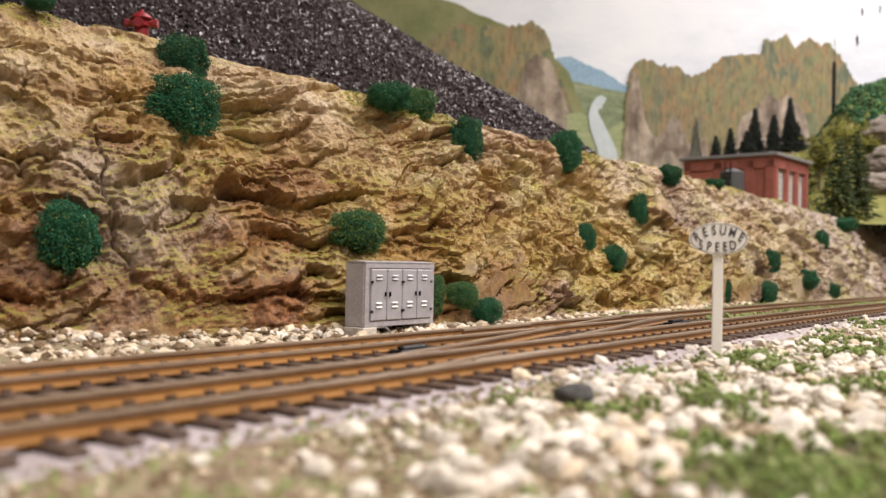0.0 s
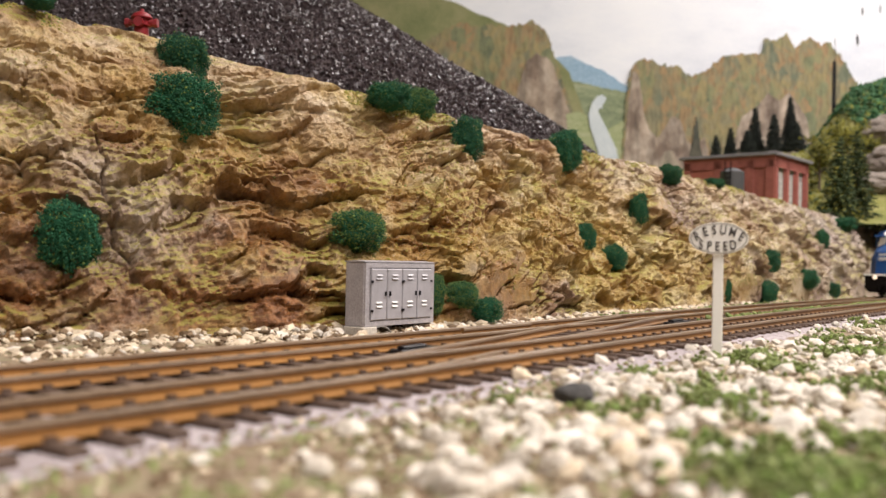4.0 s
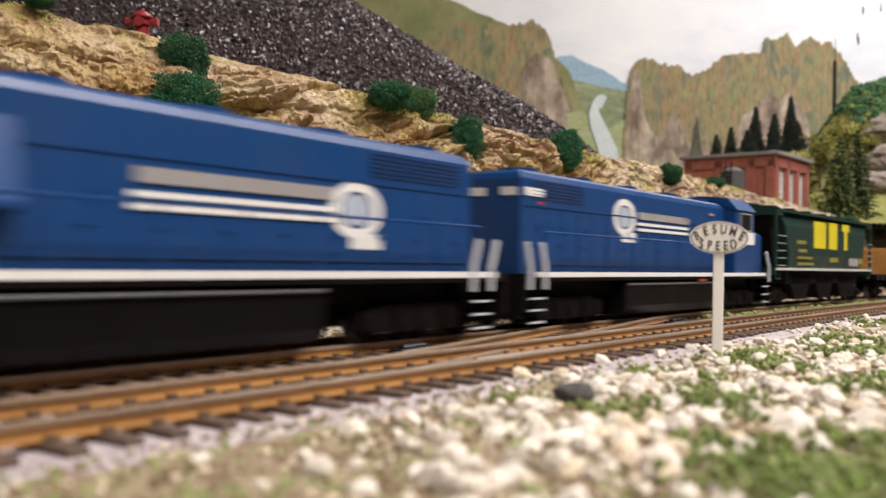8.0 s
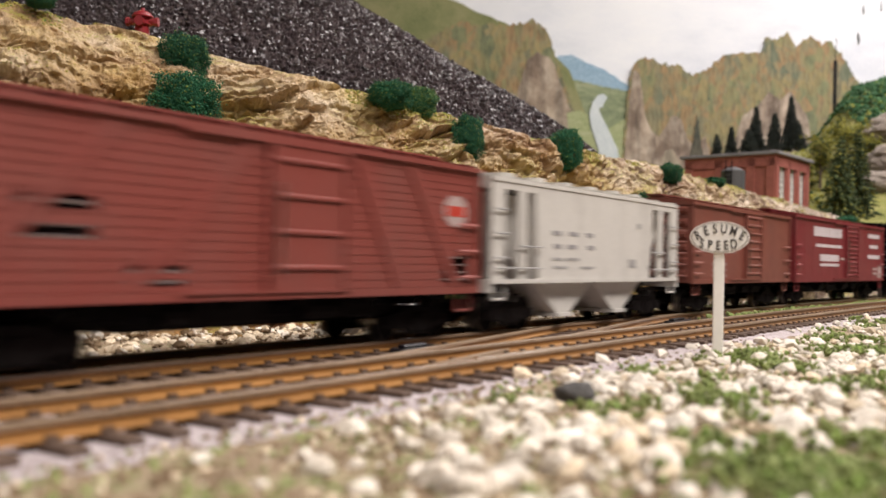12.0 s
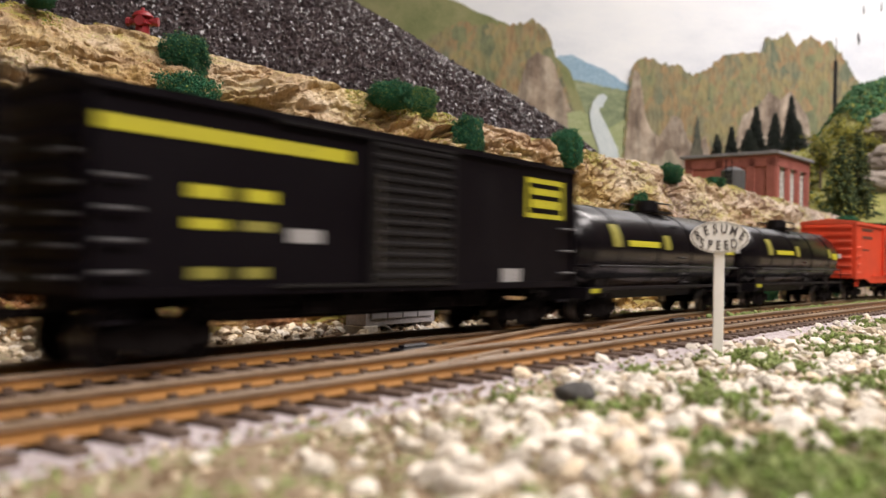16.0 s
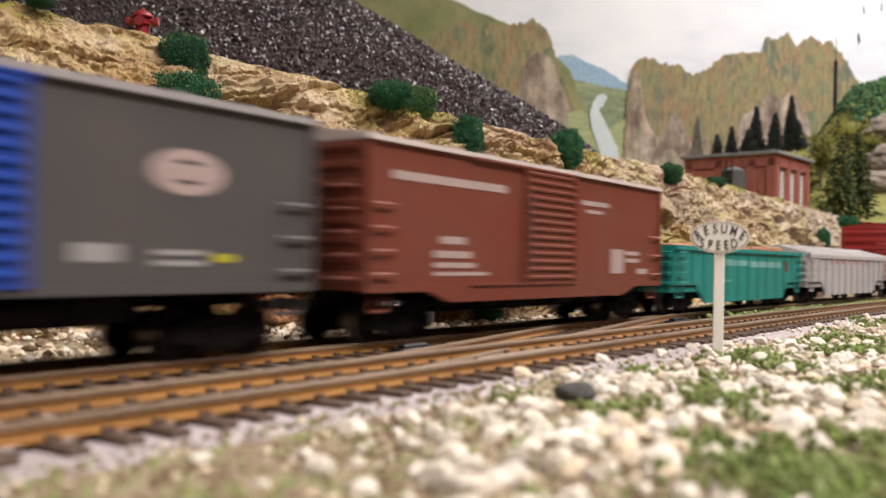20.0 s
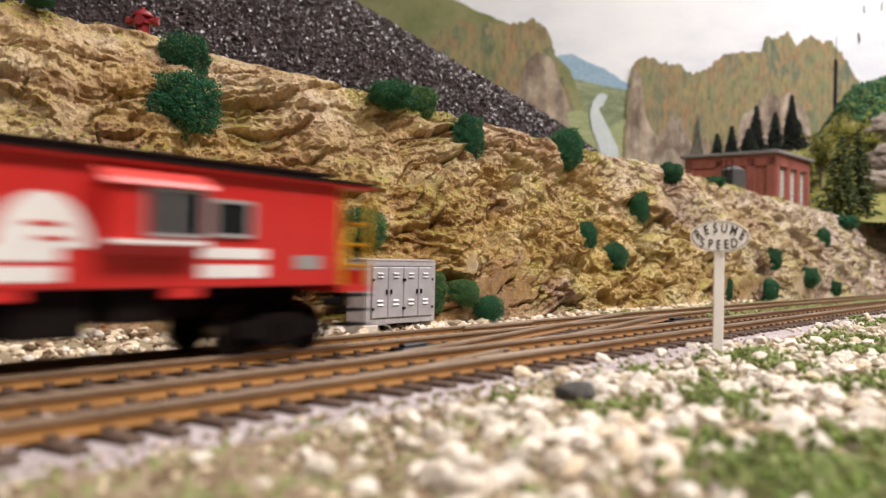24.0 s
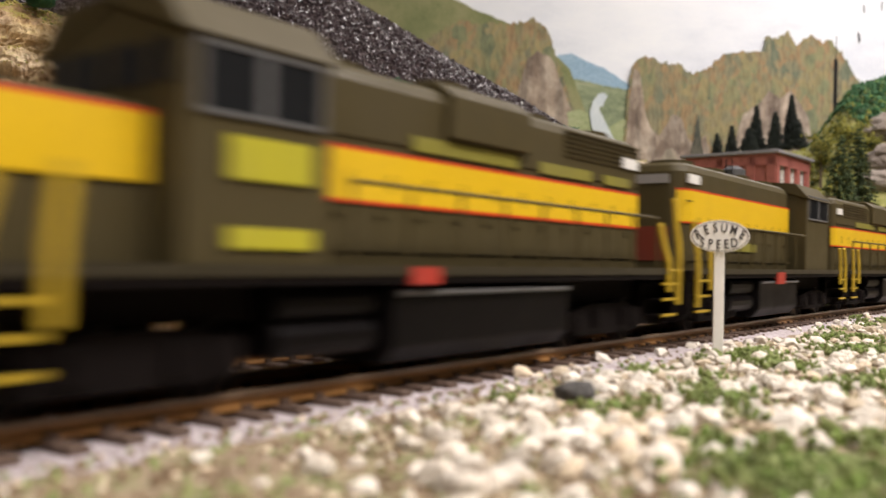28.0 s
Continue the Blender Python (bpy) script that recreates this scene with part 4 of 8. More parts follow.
def boxcar(label, L, z0, ze, col, roof_col=None, door=None, door_mat=None, marks=(), rise=2.6, ribs=9, belly=0.0, w=17.2, rough=0.45, catwalk=True, dirt=0.25, panels=0, end_ribs=6):
    mat = paint("boxcar_paint", col, rough, dirt)
    if max(col) < 0.01:
        mat.node_tree.nodes["Principled BSDF"].inputs["Specular IOR Level"].default_value = 0.1
    rmat = paint("boxcar_roof_paint", roof_col, 0.6, dirt) if roof_col else mat
    # Lightened body colour: light on the grab irons is put into the paint.
    iron = paint("lit_iron_paint", tuple(min(0.8, c * 1.5 + 0.07) for c in col), 0.35, 0.1)
    car = thing("boxcar", label, "boxcar", "freight cars of the train")
    bm = bmesh.new()
    box(bm, -L / 2 + 0.4, L / 2 - 0.4, -w, w, z0, ze)
    part("body", bm, mat, car, bevel=0.25)
    for s in (-1, 1):
        y0, y1 = sorted((s * (w - 0.4), s * (w + 0.7)))
        bm = bmesh.new()
        b = belly or 0.4
        prism(bm, [(-L / 2, z0 - 0.4), (-L / 2 + 24, z0 - 0.4), (-L / 2 + 34, z0 - b), (L / 2 - 34, z0 - b), (L / 2 - 24, z0 - 0.4), (L / 2, z0 - 0.4), (L / 2, z0 + 1.4), (-L / 2, z0 + 1.4)], y0, y1, "y")
        part("side_sill", bm, mat, car)
        for x in (-L / 2, L / 2 - 1.3):
            bm = bmesh.new()
            box(bm, x, x + 1.3, y0, y1, z0 + 1.4, ze)
            part("corner_post", bm, mat, car)
    if panels:
        bm = bmesh.new()
        for i in range(1, panels):
            x = -L / 2 + L * i / panels
            if not (door and door[0] - 2 < x < door[1] + 2):
                for k in range(int((ze - z0 - 4) / 1.3)):
                    box(bm, x - 0.16, x + 0.16, -w - 0.16, -w + 0.1, z0 + 2 + k * 1.3, z0 + 2.35 + k * 1.3)
        part("rivet_row", bm, mat, car)["kind"] = "stuff"
    for way in (-1, 1):
        ribbed_end(car, way * L / 2, way, w - 0.4, z0, ze + 0.6, mat, end_ribs)
    roof(car, L, w, ze, rise, rmat, 11, rmat if catwalk else None)
    if door:
        for x0, x1 in door if isinstance(door[0], tuple) else (door,):
            sliding_door(car, x0, x1, z0 + 1.6, ze - 1.6, door_mat or mat, ribs, -w)
    for way in (-1, 1):
        x = way * (L / 2 - 5.5) - 4
        ladder(car, x, z0 + 4, ze - 16 if way < 0 else z0 + 18, iron, -w, 8, 4 if way < 0 else 3)
        ladder(car, way * L / 2 + way * 1.4, z0 + 3, ze - 12, iron, -w + 2, 8, 5, way)
        stirrup(car, way * (L / 2 - 6), z0, mat)
    bm = bmesh.new()
    bmesh.ops.create_circle(bm, segments=16, radius=3.6, cap_ends=False, matrix=Matrix.Translation((-L / 2 - 3.6, 6, ze - 16)) @ Matrix.Rotation(math.pi / 2, 4, "Y"))
    ring = bmesh.ops.extrude_edge_only(bm, edges=bm.edges[:])["geom"]
    for v in ring:
        if isinstance(v, bmesh.types.BMVert):
            v.co.x += 0.7
    tube(bm, (-L / 2, 6, ze - 16), (-L / 2 - 3.4, 6, ze - 16), 0.4, 6)
    for a in range(4):
        tube(bm, (-L / 2 - 3.3, 6, ze - 16), (-L / 2 - 3.3, 6 + 3.6 * math.cos(a * math.pi / 2), ze - 16 + 3.6 * math.sin(a * math.pi / 2)), 0.25, 5)
    part("brake_wheel", bm, mat, car)
    for name, x0, x1, za, zb, m in marks:
        decal(car, name, x0, x1, za, zb, m, -w)
    under(car, L, z0)
    return car


M_YELLOW = paint("yellow_lettering", (0.42, 0.385, 0.018), 0.5, 0.2)
M_OLIVEYELLOW = paint("faded_yellow_lettering", (0.22, 0.2, 0.03), 0.5, 0.3)
M_GREYMARK = paint("grey_lettering", (0.3, 0.29, 0.28), 0.5, 0.25)
M_PINKGREY = paint("faded_white_lettering", (0.38, 0.29, 0.27), 0.5, 0.25)
M_DARKMARK = paint("dark_lettering", (0.1, 0.03, 0.02), 0.5, 0.2)
M_MAUVE = paint("greyish_white_lettering", (0.52, 0.47, 0.48), 0.5, 0.2)
M_REDMARK = paint("red_lettering", (0.4, 0.035, 0.02), 0.5, 0.2)
M_GLASS = paint("dark_window_glass", (0.014, 0.015, 0.016), 0.1, 0.1)


def disc(parent, name, x, z, rx, rz, mat, y, proud=0.14, hole=0.0, label=""):
    """A flat round emblem, or a ring if it has a hole."""
    bm = bmesh.new()
    n = 28
    rings = []
    for yy in (y - proud, y + 0.3):
        for k in (1.0, hole):
            rings.append([bm.verts.new((x + k * rx * math.cos(math.tau * i / n), yy, z + k * rz * math.sin(math.tau * i / n))) for i in range(n)])
    for i in range(n):
        j = (i + 1) % n
        bm.faces.new((rings[0][i], rings[0][j], rings[2][j], rings[2][i]))
        if hole:
            bm.faces.new((rings[0][i], rings[1][i], rings[1][j], rings[0][j]))
    if not hole:
        bmesh.ops.delete(bm, geom=rings[1] + rings[3], context="VERTS")
        bm.faces.new(rings[0])
    bmesh.ops.recalc_face_normals(bm, faces=bm.faces[:])
    return part(name, bm, mat, parent, label)


M_PALEBLUE = paint("pale_blue_lettering", (0.42, 0.47, 0.55), 0.5, 0.2)


def emblem(car, x, z, rx, rz, y, mat=None):
    """A plain wheel-like ring with a foot, in white."""
    mat = mat or M_WHITE
    disc(car, "emblem", x, z + rz * 0.15, rx, rz * 0.85, mat, y, 0.14, 0.66)
    disc(car, "emblem_hub", x, z + rz * 0.15, rx * 0.55, rz * 0.47, M_PALEBLUE, y, 0.1)
    decal(car, "emblem_foot", x - rx * 0.2, x + rx * 1.05, z - rz, z - rz * 0.55, mat, y)


def covered_hopper(label, L, z0, ze, col, marks=(), bays=3, stripe=None, round_side=False, deck=16.0, name="covered_hopper"):
    mat = paint("hopper_paint", col, 0.5, 0.22)
    car = thing(name, label, "hopper car", "freight cars of the train")
    w = 17.2
    inset = 11.0 if round_side else 24.0
    lean = 0.42 if round_side else 0.1
    bm = bmesh.new()
    if round_side:
        prism(bm, [(-w + 1.5, z0), (-w, z0 + 8), (-w, ze - 8), (-w + 2.2, ze - 2), (-w + 6, ze + 0.5), (w - 6, ze + 0.5), (w - 2.2, ze - 2), (w, ze - 8), (w, z0 + 8), (w - 1.5, z0)], -L / 2 + inset, L / 2 - inset)
    else:
        prism(bm, [(-w, z0), (-w, ze - 9), (-w, ze), (w, ze), (w, ze - 9), (w, z0)], -L / 2 + inset, L / 2 - inset)
    for v in bm.verts:
        v.co.x -= math.copysign((ze - v.co.z) * lean, v.co.x)
    part("body", bm, mat, car, bevel=0.5)
    for way in (-1, 1):
        e = way * L / 2
        a = way * (L / 2 - inset)
        # eave sheet over the open end; dark gear added inside stands in for shade
        bm = bmesh.new()
        box(bm, min(a, e), max(a, e), -w, w, ze - 3, ze)
        part("end_hood", bm, mat, car)
        bm = bmesh.new()
        prism(bm, [(a - way * 6, z0), (a - way * 1, z0), (e - way * 3, ze - 4), (a, ze - 4)], -w + 5, w - 5, "y")
        part("slope_sheet", bm, mat if not round_side else M_TRUCK, car)
        bm = bmesh.new()
        tube(bm, (e - way * 9, -6, z0 + 5), (e - way * 9, 6, z0 + 5), 4, 12)
        box(bm, e - way * 9 - 7, e - way * 9 + 7, -12, 12, z0, z0 + 1)
        part("brake_cylinder", bm, M_TRUCK, car)
        wide = 3.6 if not round_side else 0.9
        for y in (-w, w - 1.4):
            bm = bmesh.new()
            box(bm, e - way * wide - wide, e - way * wide + wide, y, y + 1.4, z0, ze - 3)
            part("end_post", bm, mat, car)
            if not round_side:
                bm = bmesh.new()
                box(bm, e - way * 17 - 2.2, e - way * 17 + 2.2, y, y + 1.4, z0, ze - 3)
                part("end_post", bm, mat, car)
    for y in (-w - 0.4, w - 1.0):
        bm = bmesh.new()
        box(bm, -L / 2, L / 2, y, y + 1.4, z0 - 0.5, z0 + 0.8)
        part("side_sill", bm, stripe or mat, car)
    for way in (-1, 1):
        bm = bmesh.new()
        box(bm, way * L / 2 - 0.8, way * L / 2 + 0.8, -w, w, z0 - 3, z0 + 0.8)
        part("end_sill", bm, mat, car)
    roof(car, L - 2, w - 0.2, ze, 2.0, mat, 9, M_GREYMARK if not round_side else mat, 0.5)
    for x in np.linspace(-L / 2 + 22, L / 2 - 22, 6):
        for y in (-6, 6):
            bm = bmesh.new()
            tube(bm, (x, y, ze + 1.2), (x, y, ze + 3.2), 4.2, 14)
            part("hatch", bm, mat, car)
    for i in range(bays):
        x = (i - (bays - 1) / 2) * (L - 56) / bays
        h = (L - 56) / bays / 2
        bm = bmesh.new()
        foot = 4 if bays < 3 else 11
        prism(bm, [(x - h, z0), (x + h, z0), (x + foot, 4.4), (x - foot, 4.4)], -14, 14, "y")
        box(bm, x - foot - 1, x + foot + 1, -15, 15, 3.4, 4.6)
        part("hopper_bay", bm, mat if bays < 3 else M_TRUCK, car)
    for way in (-1, 1):
        if bays < 3:
            for x0, x1, z in ((L / 2 - 2, L / 2 - 27, z0 + 4), (L / 2 - 15, L / 2 - 27, z0 + 10.5), (L / 2 - 1, L / 2 - 8, z0 + 7), (L / 2 - 1, L / 2 - 8, z0 + 14), (L / 2 - 1, L / 2 - 8, z0 + 21)):
                bm = bmesh.new()
                tube(bm, (way * x0, -w - 0.9, z), (way * x1, -w - 0.9, z), 0.3, 6)
                part("grab_iron", bm, M_GREYMARK, car)
        else:
            for k in range(5):
                bm = bmesh.new()
                tube(bm, (way * (L / 2 - 0.5), -w - 0.8, z0 + 2 + 3.9 * k), (way * (L / 2 - 13), -w - 0.8, z0 + 2 + 3.9 * k), 0.3, 6)
                part("rung", bm, M_DIMFRAME2, car)
        stirrup(car, way * (L / 2 - 5), z0, mat)
        truck(car, way * (L / 2 - 19))
        coupler(car, way * (L / 2 - 1), way)
    bm = bmesh.new()
    box(bm, -L / 2 + 2, L / 2 - 2, -3.5, 3.5, z0 - 4, z0)
    # Wide dark block added to close the underside between the bays.
    if bays > 2:
        box(bm, -L / 2 + 26, L / 2 - 26, -14, 14, z0 - 8, z0)
    part("center_sill", bm, M_TRUCK, car)
    for nm, x0, x1, za, zb, m in marks:
        decal(car, nm, x0, x1, za, zb, m, -w)
    return car


M_FADED = paint("faded_grey_lettering", (0.26, 0.25, 0.25), 0.5, 0.2)
M_DIMFRAME2 = paint("dull_rung_paint", (0.2, 0.21, 0.2), 0.4, 0.2)


def flat_car():
    L = 172.0
    car = thing("flat_car", "black flat car loaded with two timber crates", "flat car", "freight cars of the train")
    bm = bmesh.new()
    box(bm, -86, 86, -17, 17, 15.4, 17.4)
    for s in (-1, 1):
        y0, y1 = sorted((s * 16.2, s * 17.4))
        prism(bm, [(-86, 17), (-86, 13.5), (-58, 13.5), (-46, 9.4), (46, 9.4), (58, 13.5), (86, 13.5), (86, 17)], y0, y1, "y")
        for i in range(14):
            x = -78 + i * 12
            box(bm, x - 1, x + 1, min(s * 17.2, s * 18.2), max(s * 17.2, s * 18.2), 13.8, 16.6)
    part("deck", bm, M_BLACK, car)
    for x0, x1, za, zb in ((-50.4, -24.9, 12.6, 15.3), (14.1, 26.1, 13.5, 15.0), (15.1, 26.1, 10, 11.6), (-60, -56, 14, 15)):
        decal(car, "lettering_bar", x0, x1, za, zb, M_GREYMARK, -17.5)
    under(car, L, 14.0)
    return car


def crate(x0, x1, z0, z1):
    wood = speckle("crate_wood", [(0.3, (0.32, 0.145, 0.025)), (0.6, (0.46, 0.215, 0.045)), (0.8, (0.5, 0.26, 0.075))], 120, 0.7, 900, 0.0001, (0.2, 1, 1))
    c = thing("crate", "orange-brown timber shipping crate on the flat car", "crate", "crates on the flat car")
    L, H, w = x1 - x0, z1 - z0, 15.0
    bm = bmesh.new()
    box(bm, -L / 2 + 0.8, L / 2 - 0.8, -w + 0.8, w - 0.8, 0.2, H - 0.2)
    part("core", bm, wood, c)
    n = 7
    for i in range(n):
        za, zb = H * i / n + 0.15, H * (i + 1) / n - 0.15
        bm = bmesh.new()
        box(bm, -L / 2 + 0.3, L / 2 - 0.3, -w, -w + 0.9, za, zb)
        part("board", bm, wood, c)
        bm = bmesh.new()
        box(bm, -L / 2, -L / 2 + 0.9, -w + 0.3, w - 0.3, za, zb)
        part("board", bm, wood, c)
    for a in (-L / 2 + 1.8, L / 2 - 1.8):
        bm = bmesh.new()
        box(bm, a - 1.8, a + 1.8, -w - 0.9, -w, 0, H)
        part("batten", bm, wood, c)
    for za in (0, H - 3.2):
        bm = bmesh.new()
        box(bm, -L / 2 + 3.6, L / 2 - 3.6, -w - 0.9, -w, za, za + 3.2)
        part("batten", bm, wood, c)
    bm = bmesh.new()
    prism(bm, [(-L / 2 + 3.6, 3.2), (-L / 2 + 8.5, 3.2), (L / 2 - 3.6, H - 3.2), (L / 2 - 8.5, H - 3.2)], -w - 0.9, -w, "y")
    part("brace", bm, wood, c)
    bm = bmesh.new()
    box(bm, -L / 2, L / 2, -w - 0.4, w, H - 0.2, H + 0.8)
    part("lid", bm, wood, c, bevel=0.2)
    return c


def tank_car(L, label, dome):
    car = thing("tank_car", label, "tank car", "freight cars of the train")
    gloss = paint("gloss_black_tank", (0.0045, 0.0033, 0.0045), 0.22, 0.06, 0.0, (0.02, 0.015, 0.012))
    gloss.node_tree.nodes["Principled BSDF"].inputs["Specular IOR Level"].default_value = 0.36
    r, zc = 16.2, 26.2
    bm = bmesh.new()
    prof = [(-L / 2 + 1, 0.2), (-L / 2 + 1.4, 5), (-L / 2 + 2.8, 10.5), (-L / 2 + 4.8, 14), (-L / 2 + 8, r - 0.3), (-L / 2 + 10, r), (L / 2 - 10, r), (L / 2 - 8, r - 0.3), (L / 2 - 4.8, 14), (L / 2 - 2.8, 10.5), (L / 2 - 1.4, 5), (L / 2 - 1, 0.2)]
    rings = [[bm.verts.new((x, q * math.cos(math.tau * i / 40), zc + q * math.sin(math.tau * i / 40))) for i in range(40)] for x, q in prof]
    for a, b in zip(rings, rings[1:]):
        for i in range(40):
            bm.faces.new((a[i], a[(i + 1) % 40], b[(i + 1) % 40], b[i]))
    bm.faces.new(rings[0])
    bm.faces.new(rings[-1])
    bmesh.ops.recalc_face_normals(bm, faces=bm.faces[:])
    part("tank", bm, gloss, car, "glossy black tank barrel", smooth=True)
    for x in (-L * 0.33, -L * 0.11, L * 0.11, L * 0.33):
        bm = bmesh.new()
        tube(bm, (x - 0.6, 0, zc), (x + 0.6, 0, zc), r + 0.3, 40)
        part("tank_band", bm, gloss, car, smooth=False)
    bm = bmesh.new()
    tube(bm, (dome, 0, zc + r - 2), (dome, 0, zc + r + 4.2), 5.4, 20)
    tube(bm, (dome, 0, zc + r + 4.2), (dome, 0, zc + r + 5.4), 4.6, 20)
    box(bm, dome - 8, dome + 8, -7.5, 7.5, zc + r + 0.2, zc + r + 0.9)
    for s in (-1, 1):
        tube(bm, (dome - 8, s * 7.5, zc + r + 4), (dome + 8, s * 7.5, zc + r + 4), 0.35, 6)
        for q in (-8, 8):
            tube(bm, (dome + q, s * 7.5, zc + r), (dome + q, s * 7.5, zc + r + 4), 0.35, 6)
    part("dome", bm, M_BLACK, car)
    bm = bmesh.new()
    for s in (-1, 1):
        tube(bm, (dome - 3.5, s * 17.2, 13), (dome - 3.5, s * 8, zc + r), 0.4, 6)
        tube(bm, (dome + 3.5, s * 17.2, 13), (dome + 3.5, s * 8, zc + r), 0.4, 6)
        for i in range(8):
            u = i / 7
            y, z = s * (17.2 - 4.4 * u * u), 14 + 23 * u
            tube(bm, (dome - 3.5, y, z), (dome + 3.5, y, z), 0.35, 6)
    part("ladder", bm, M_GREYMARK if dome < 0 else M_BLACK, car)
    bm = bmesh.new()
    for s in (-1, 1):
        tube(bm, (-L / 2 + 8, s * 17.0, 20), (L / 2 - 8, s * 17.0, 20), 0.4, 6)
        box(bm, -L / 2 + 2, L / 2 - 2, min(s * 13, s * 16.6), max(s * 13, s * 16.6), 11.6, 12.6)
    box(bm, -L / 2 + 1, L / 2 - 1, -4.5, 4.5, 7.6, 12.4)
    for way in (-1, 1):
        box(bm, way * (L / 2 - 19) - 4, way * (L / 2 - 19) + 4, -12, 12, 10, 17)
        box(bm, way * (L / 2 - 2) - 1.2, way * (L / 2 - 2) + 1.2, -16.5, 16.5, 8.6, 12.6)
        for s in (-16, 16):
            tube(bm, (way * (L / 2 - 2), s, 12), (way * (L / 2 - 2), s, 20), 0.35, 6)
        tube(bm, (way * (L / 2 - 2), -16, 20), (way * (L / 2 - 2), 16, 20), 0.35, 6)
    part("underframe", bm, M_BLACK, car)
    for nm, x0, x1, za, zb, m in (("lettering_bar", -44.9, -17.4, 27.4, 29.6, M_YELLOW), ("placard", 57, 67, 26, 29.6, M_YELLOW), ("placard", 70, 76, 27, 29.8, M_GREYMARK), ("patch", -58, -51, 27, 35, M_OLIVEYELLOW), ("patch", -12, -6, 26.8, 32.4, M_OLIVEYELLOW), ("patch", 49, 54, 27, 32, M_OLIVEYELLOW)):
        x0, x1 = x0 * L / 157, x1 * L / 157
        bm = bmesh.new()
        a0, a1 = math.asin((za - zc) / r), math.asin((zb - zc) / r)
        n = 5
        pts = [(-(r + 0.35) * math.cos(a0 + (a1 - a0) * i / n), zc + (r + 0.35) * math.sin(a0 + (a1 - a0) * i / n)) for i in range(n + 1)]
        pts += [(-(r - 0.5) * math.cos(a0 + (a1 - a0) * i / n), zc + (r - 0.5) * math.sin(a0 + (a1 - a0) * i / n)) for i in range(n, -1, -1)]
        prism(bm, pts, x0, x1)
        part(nm, bm, m, car)
    decal(car, "placard", -L / 2 + 3, -L / 2 + 9, 10.6, 12.2, M_YELLOW, -16.6)
    for way in (-1, 1):
        truck(car, way * (L / 2 - 19))
        coupler(car, way * (L / 2 - 1), way)
    return car


def gondola(label, L, z0, zt, col, marks, covered=None, load=None, bend=24.0, ribs=13):
    mat = paint("gondola_paint", col, 0.5, 0.2)
    car = thing("gondola", label, "gondola", "freight cars of the train")
    w = 17.0
    for s in (-1, 1):
        y0, y1 = sorted((s * (w - 1), s * w))
        bm = bmesh.new()
        prism(bm, [(-L / 2, zt), (-L / 2, z0 + 3), (-L / 2 + bend, z0 + 3), (-L / 2 + bend + 9, z0 - 5), (L / 2 - bend - 9, z0 - 5), (L / 2 - bend, z0 + 3), (L / 2, z0 + 3), (L / 2, zt)], y0, y1, "y")
        wall = part("side_wall", bm, mat, car)
        y0, y1 = sorted((s * (w - 0.2), s * (w + 1.0)))
        bm = bmesh.new()
        box(bm, -L / 2, L / 2, y0, y1, zt - 1.8, zt)
        part("top_rail", bm, mat, wall)
        for i in range(ribs):
            x = -L / 2 + 4 + (L - 8) * i / (ribs - 1)
            inner = min(1.0, max(0.0, (L / 2 - bend - abs(x)) / 9))
            bm = bmesh.new()
            if covered:
                box(bm, x - 0.8, x + 0.8, y0, y1, z0 + 3 - 8 * inner, zt - 1.8)
            else:
                box(bm, x - 0.2, x + 0.2, y0 + 0.75, y1 - 0.75, z0 + 3 - 8 * inner, zt - 1.8)
            part("side_post", bm, mat, wall)
    for way in (-1, 1):
        bm = bmesh.new()
        box(bm, way * L / 2 - 0.8, way * L / 2 + 0.8, -w + 1, w - 1, z0, zt)
        wall = part("end_wall", bm, mat, car)
        for i in range(4):
            z = z0 + 3 + i * (zt - z0 - 4) / 4
            bm = bmesh.new()
            box(bm, *sorted((way * (L / 2 + 0.8), way * (L / 2 + 2.0))), -w + 1, w - 1, z, z + 1.6)
            part("end_rib", bm, mat, wall)
    bm = bmesh.new()
    box(bm, -L / 2 + 0.8, L / 2 - 0.8, -w + 1, w - 1, z0, z0 + 2)
    part("floor_plate", bm, mat, car)
    for way in (-1, 1):
        ladder(car, way * (L / 2 - 6) - 4, z0 + 4, zt - 3, mat, -w - 0.6, 8, 4)
        ladder(car, way * L / 2 + way * 1.8, z0 + 4, zt - 3, mat, -w + 1, 9, 4, way)
        stirrup(car, way * (L / 2 - 6), z0 + 3, mat)
        truck(car, way * (L / 2 - 19))
        coupler(car, way * (L / 2 - 1), way)
    bm = bmesh.new()
    box(bm, -L / 2 + 2, L / 2 - 2, -3.5, 3.5, z0 - 4, z0)
    part("center_sill", bm, M_TRUCK, car)
    if covered:
        roof(car, L, w - 0.4, zt + 0.8, 4.6, covered, 25, None, 1.4)
    if load:
        for i in range(6):
            bm = bmesh.new()
            x = -L / 2 + 8 + i * (L - 26) / 6
            box(bm, x, x + (L - 30) / 6, -13 + (i % 2), 13 - (i % 3), z0 + 2, zt + 0.8 + (i % 3) * 0.8)
            part("load_block", bm, load, car, "rusty bundled load", bevel=0.4)
    for nm, x0, x1, za, zb, m in marks:
        decal(car, nm, x0, x1, za, zb, m, -w, 0.12)
    return car


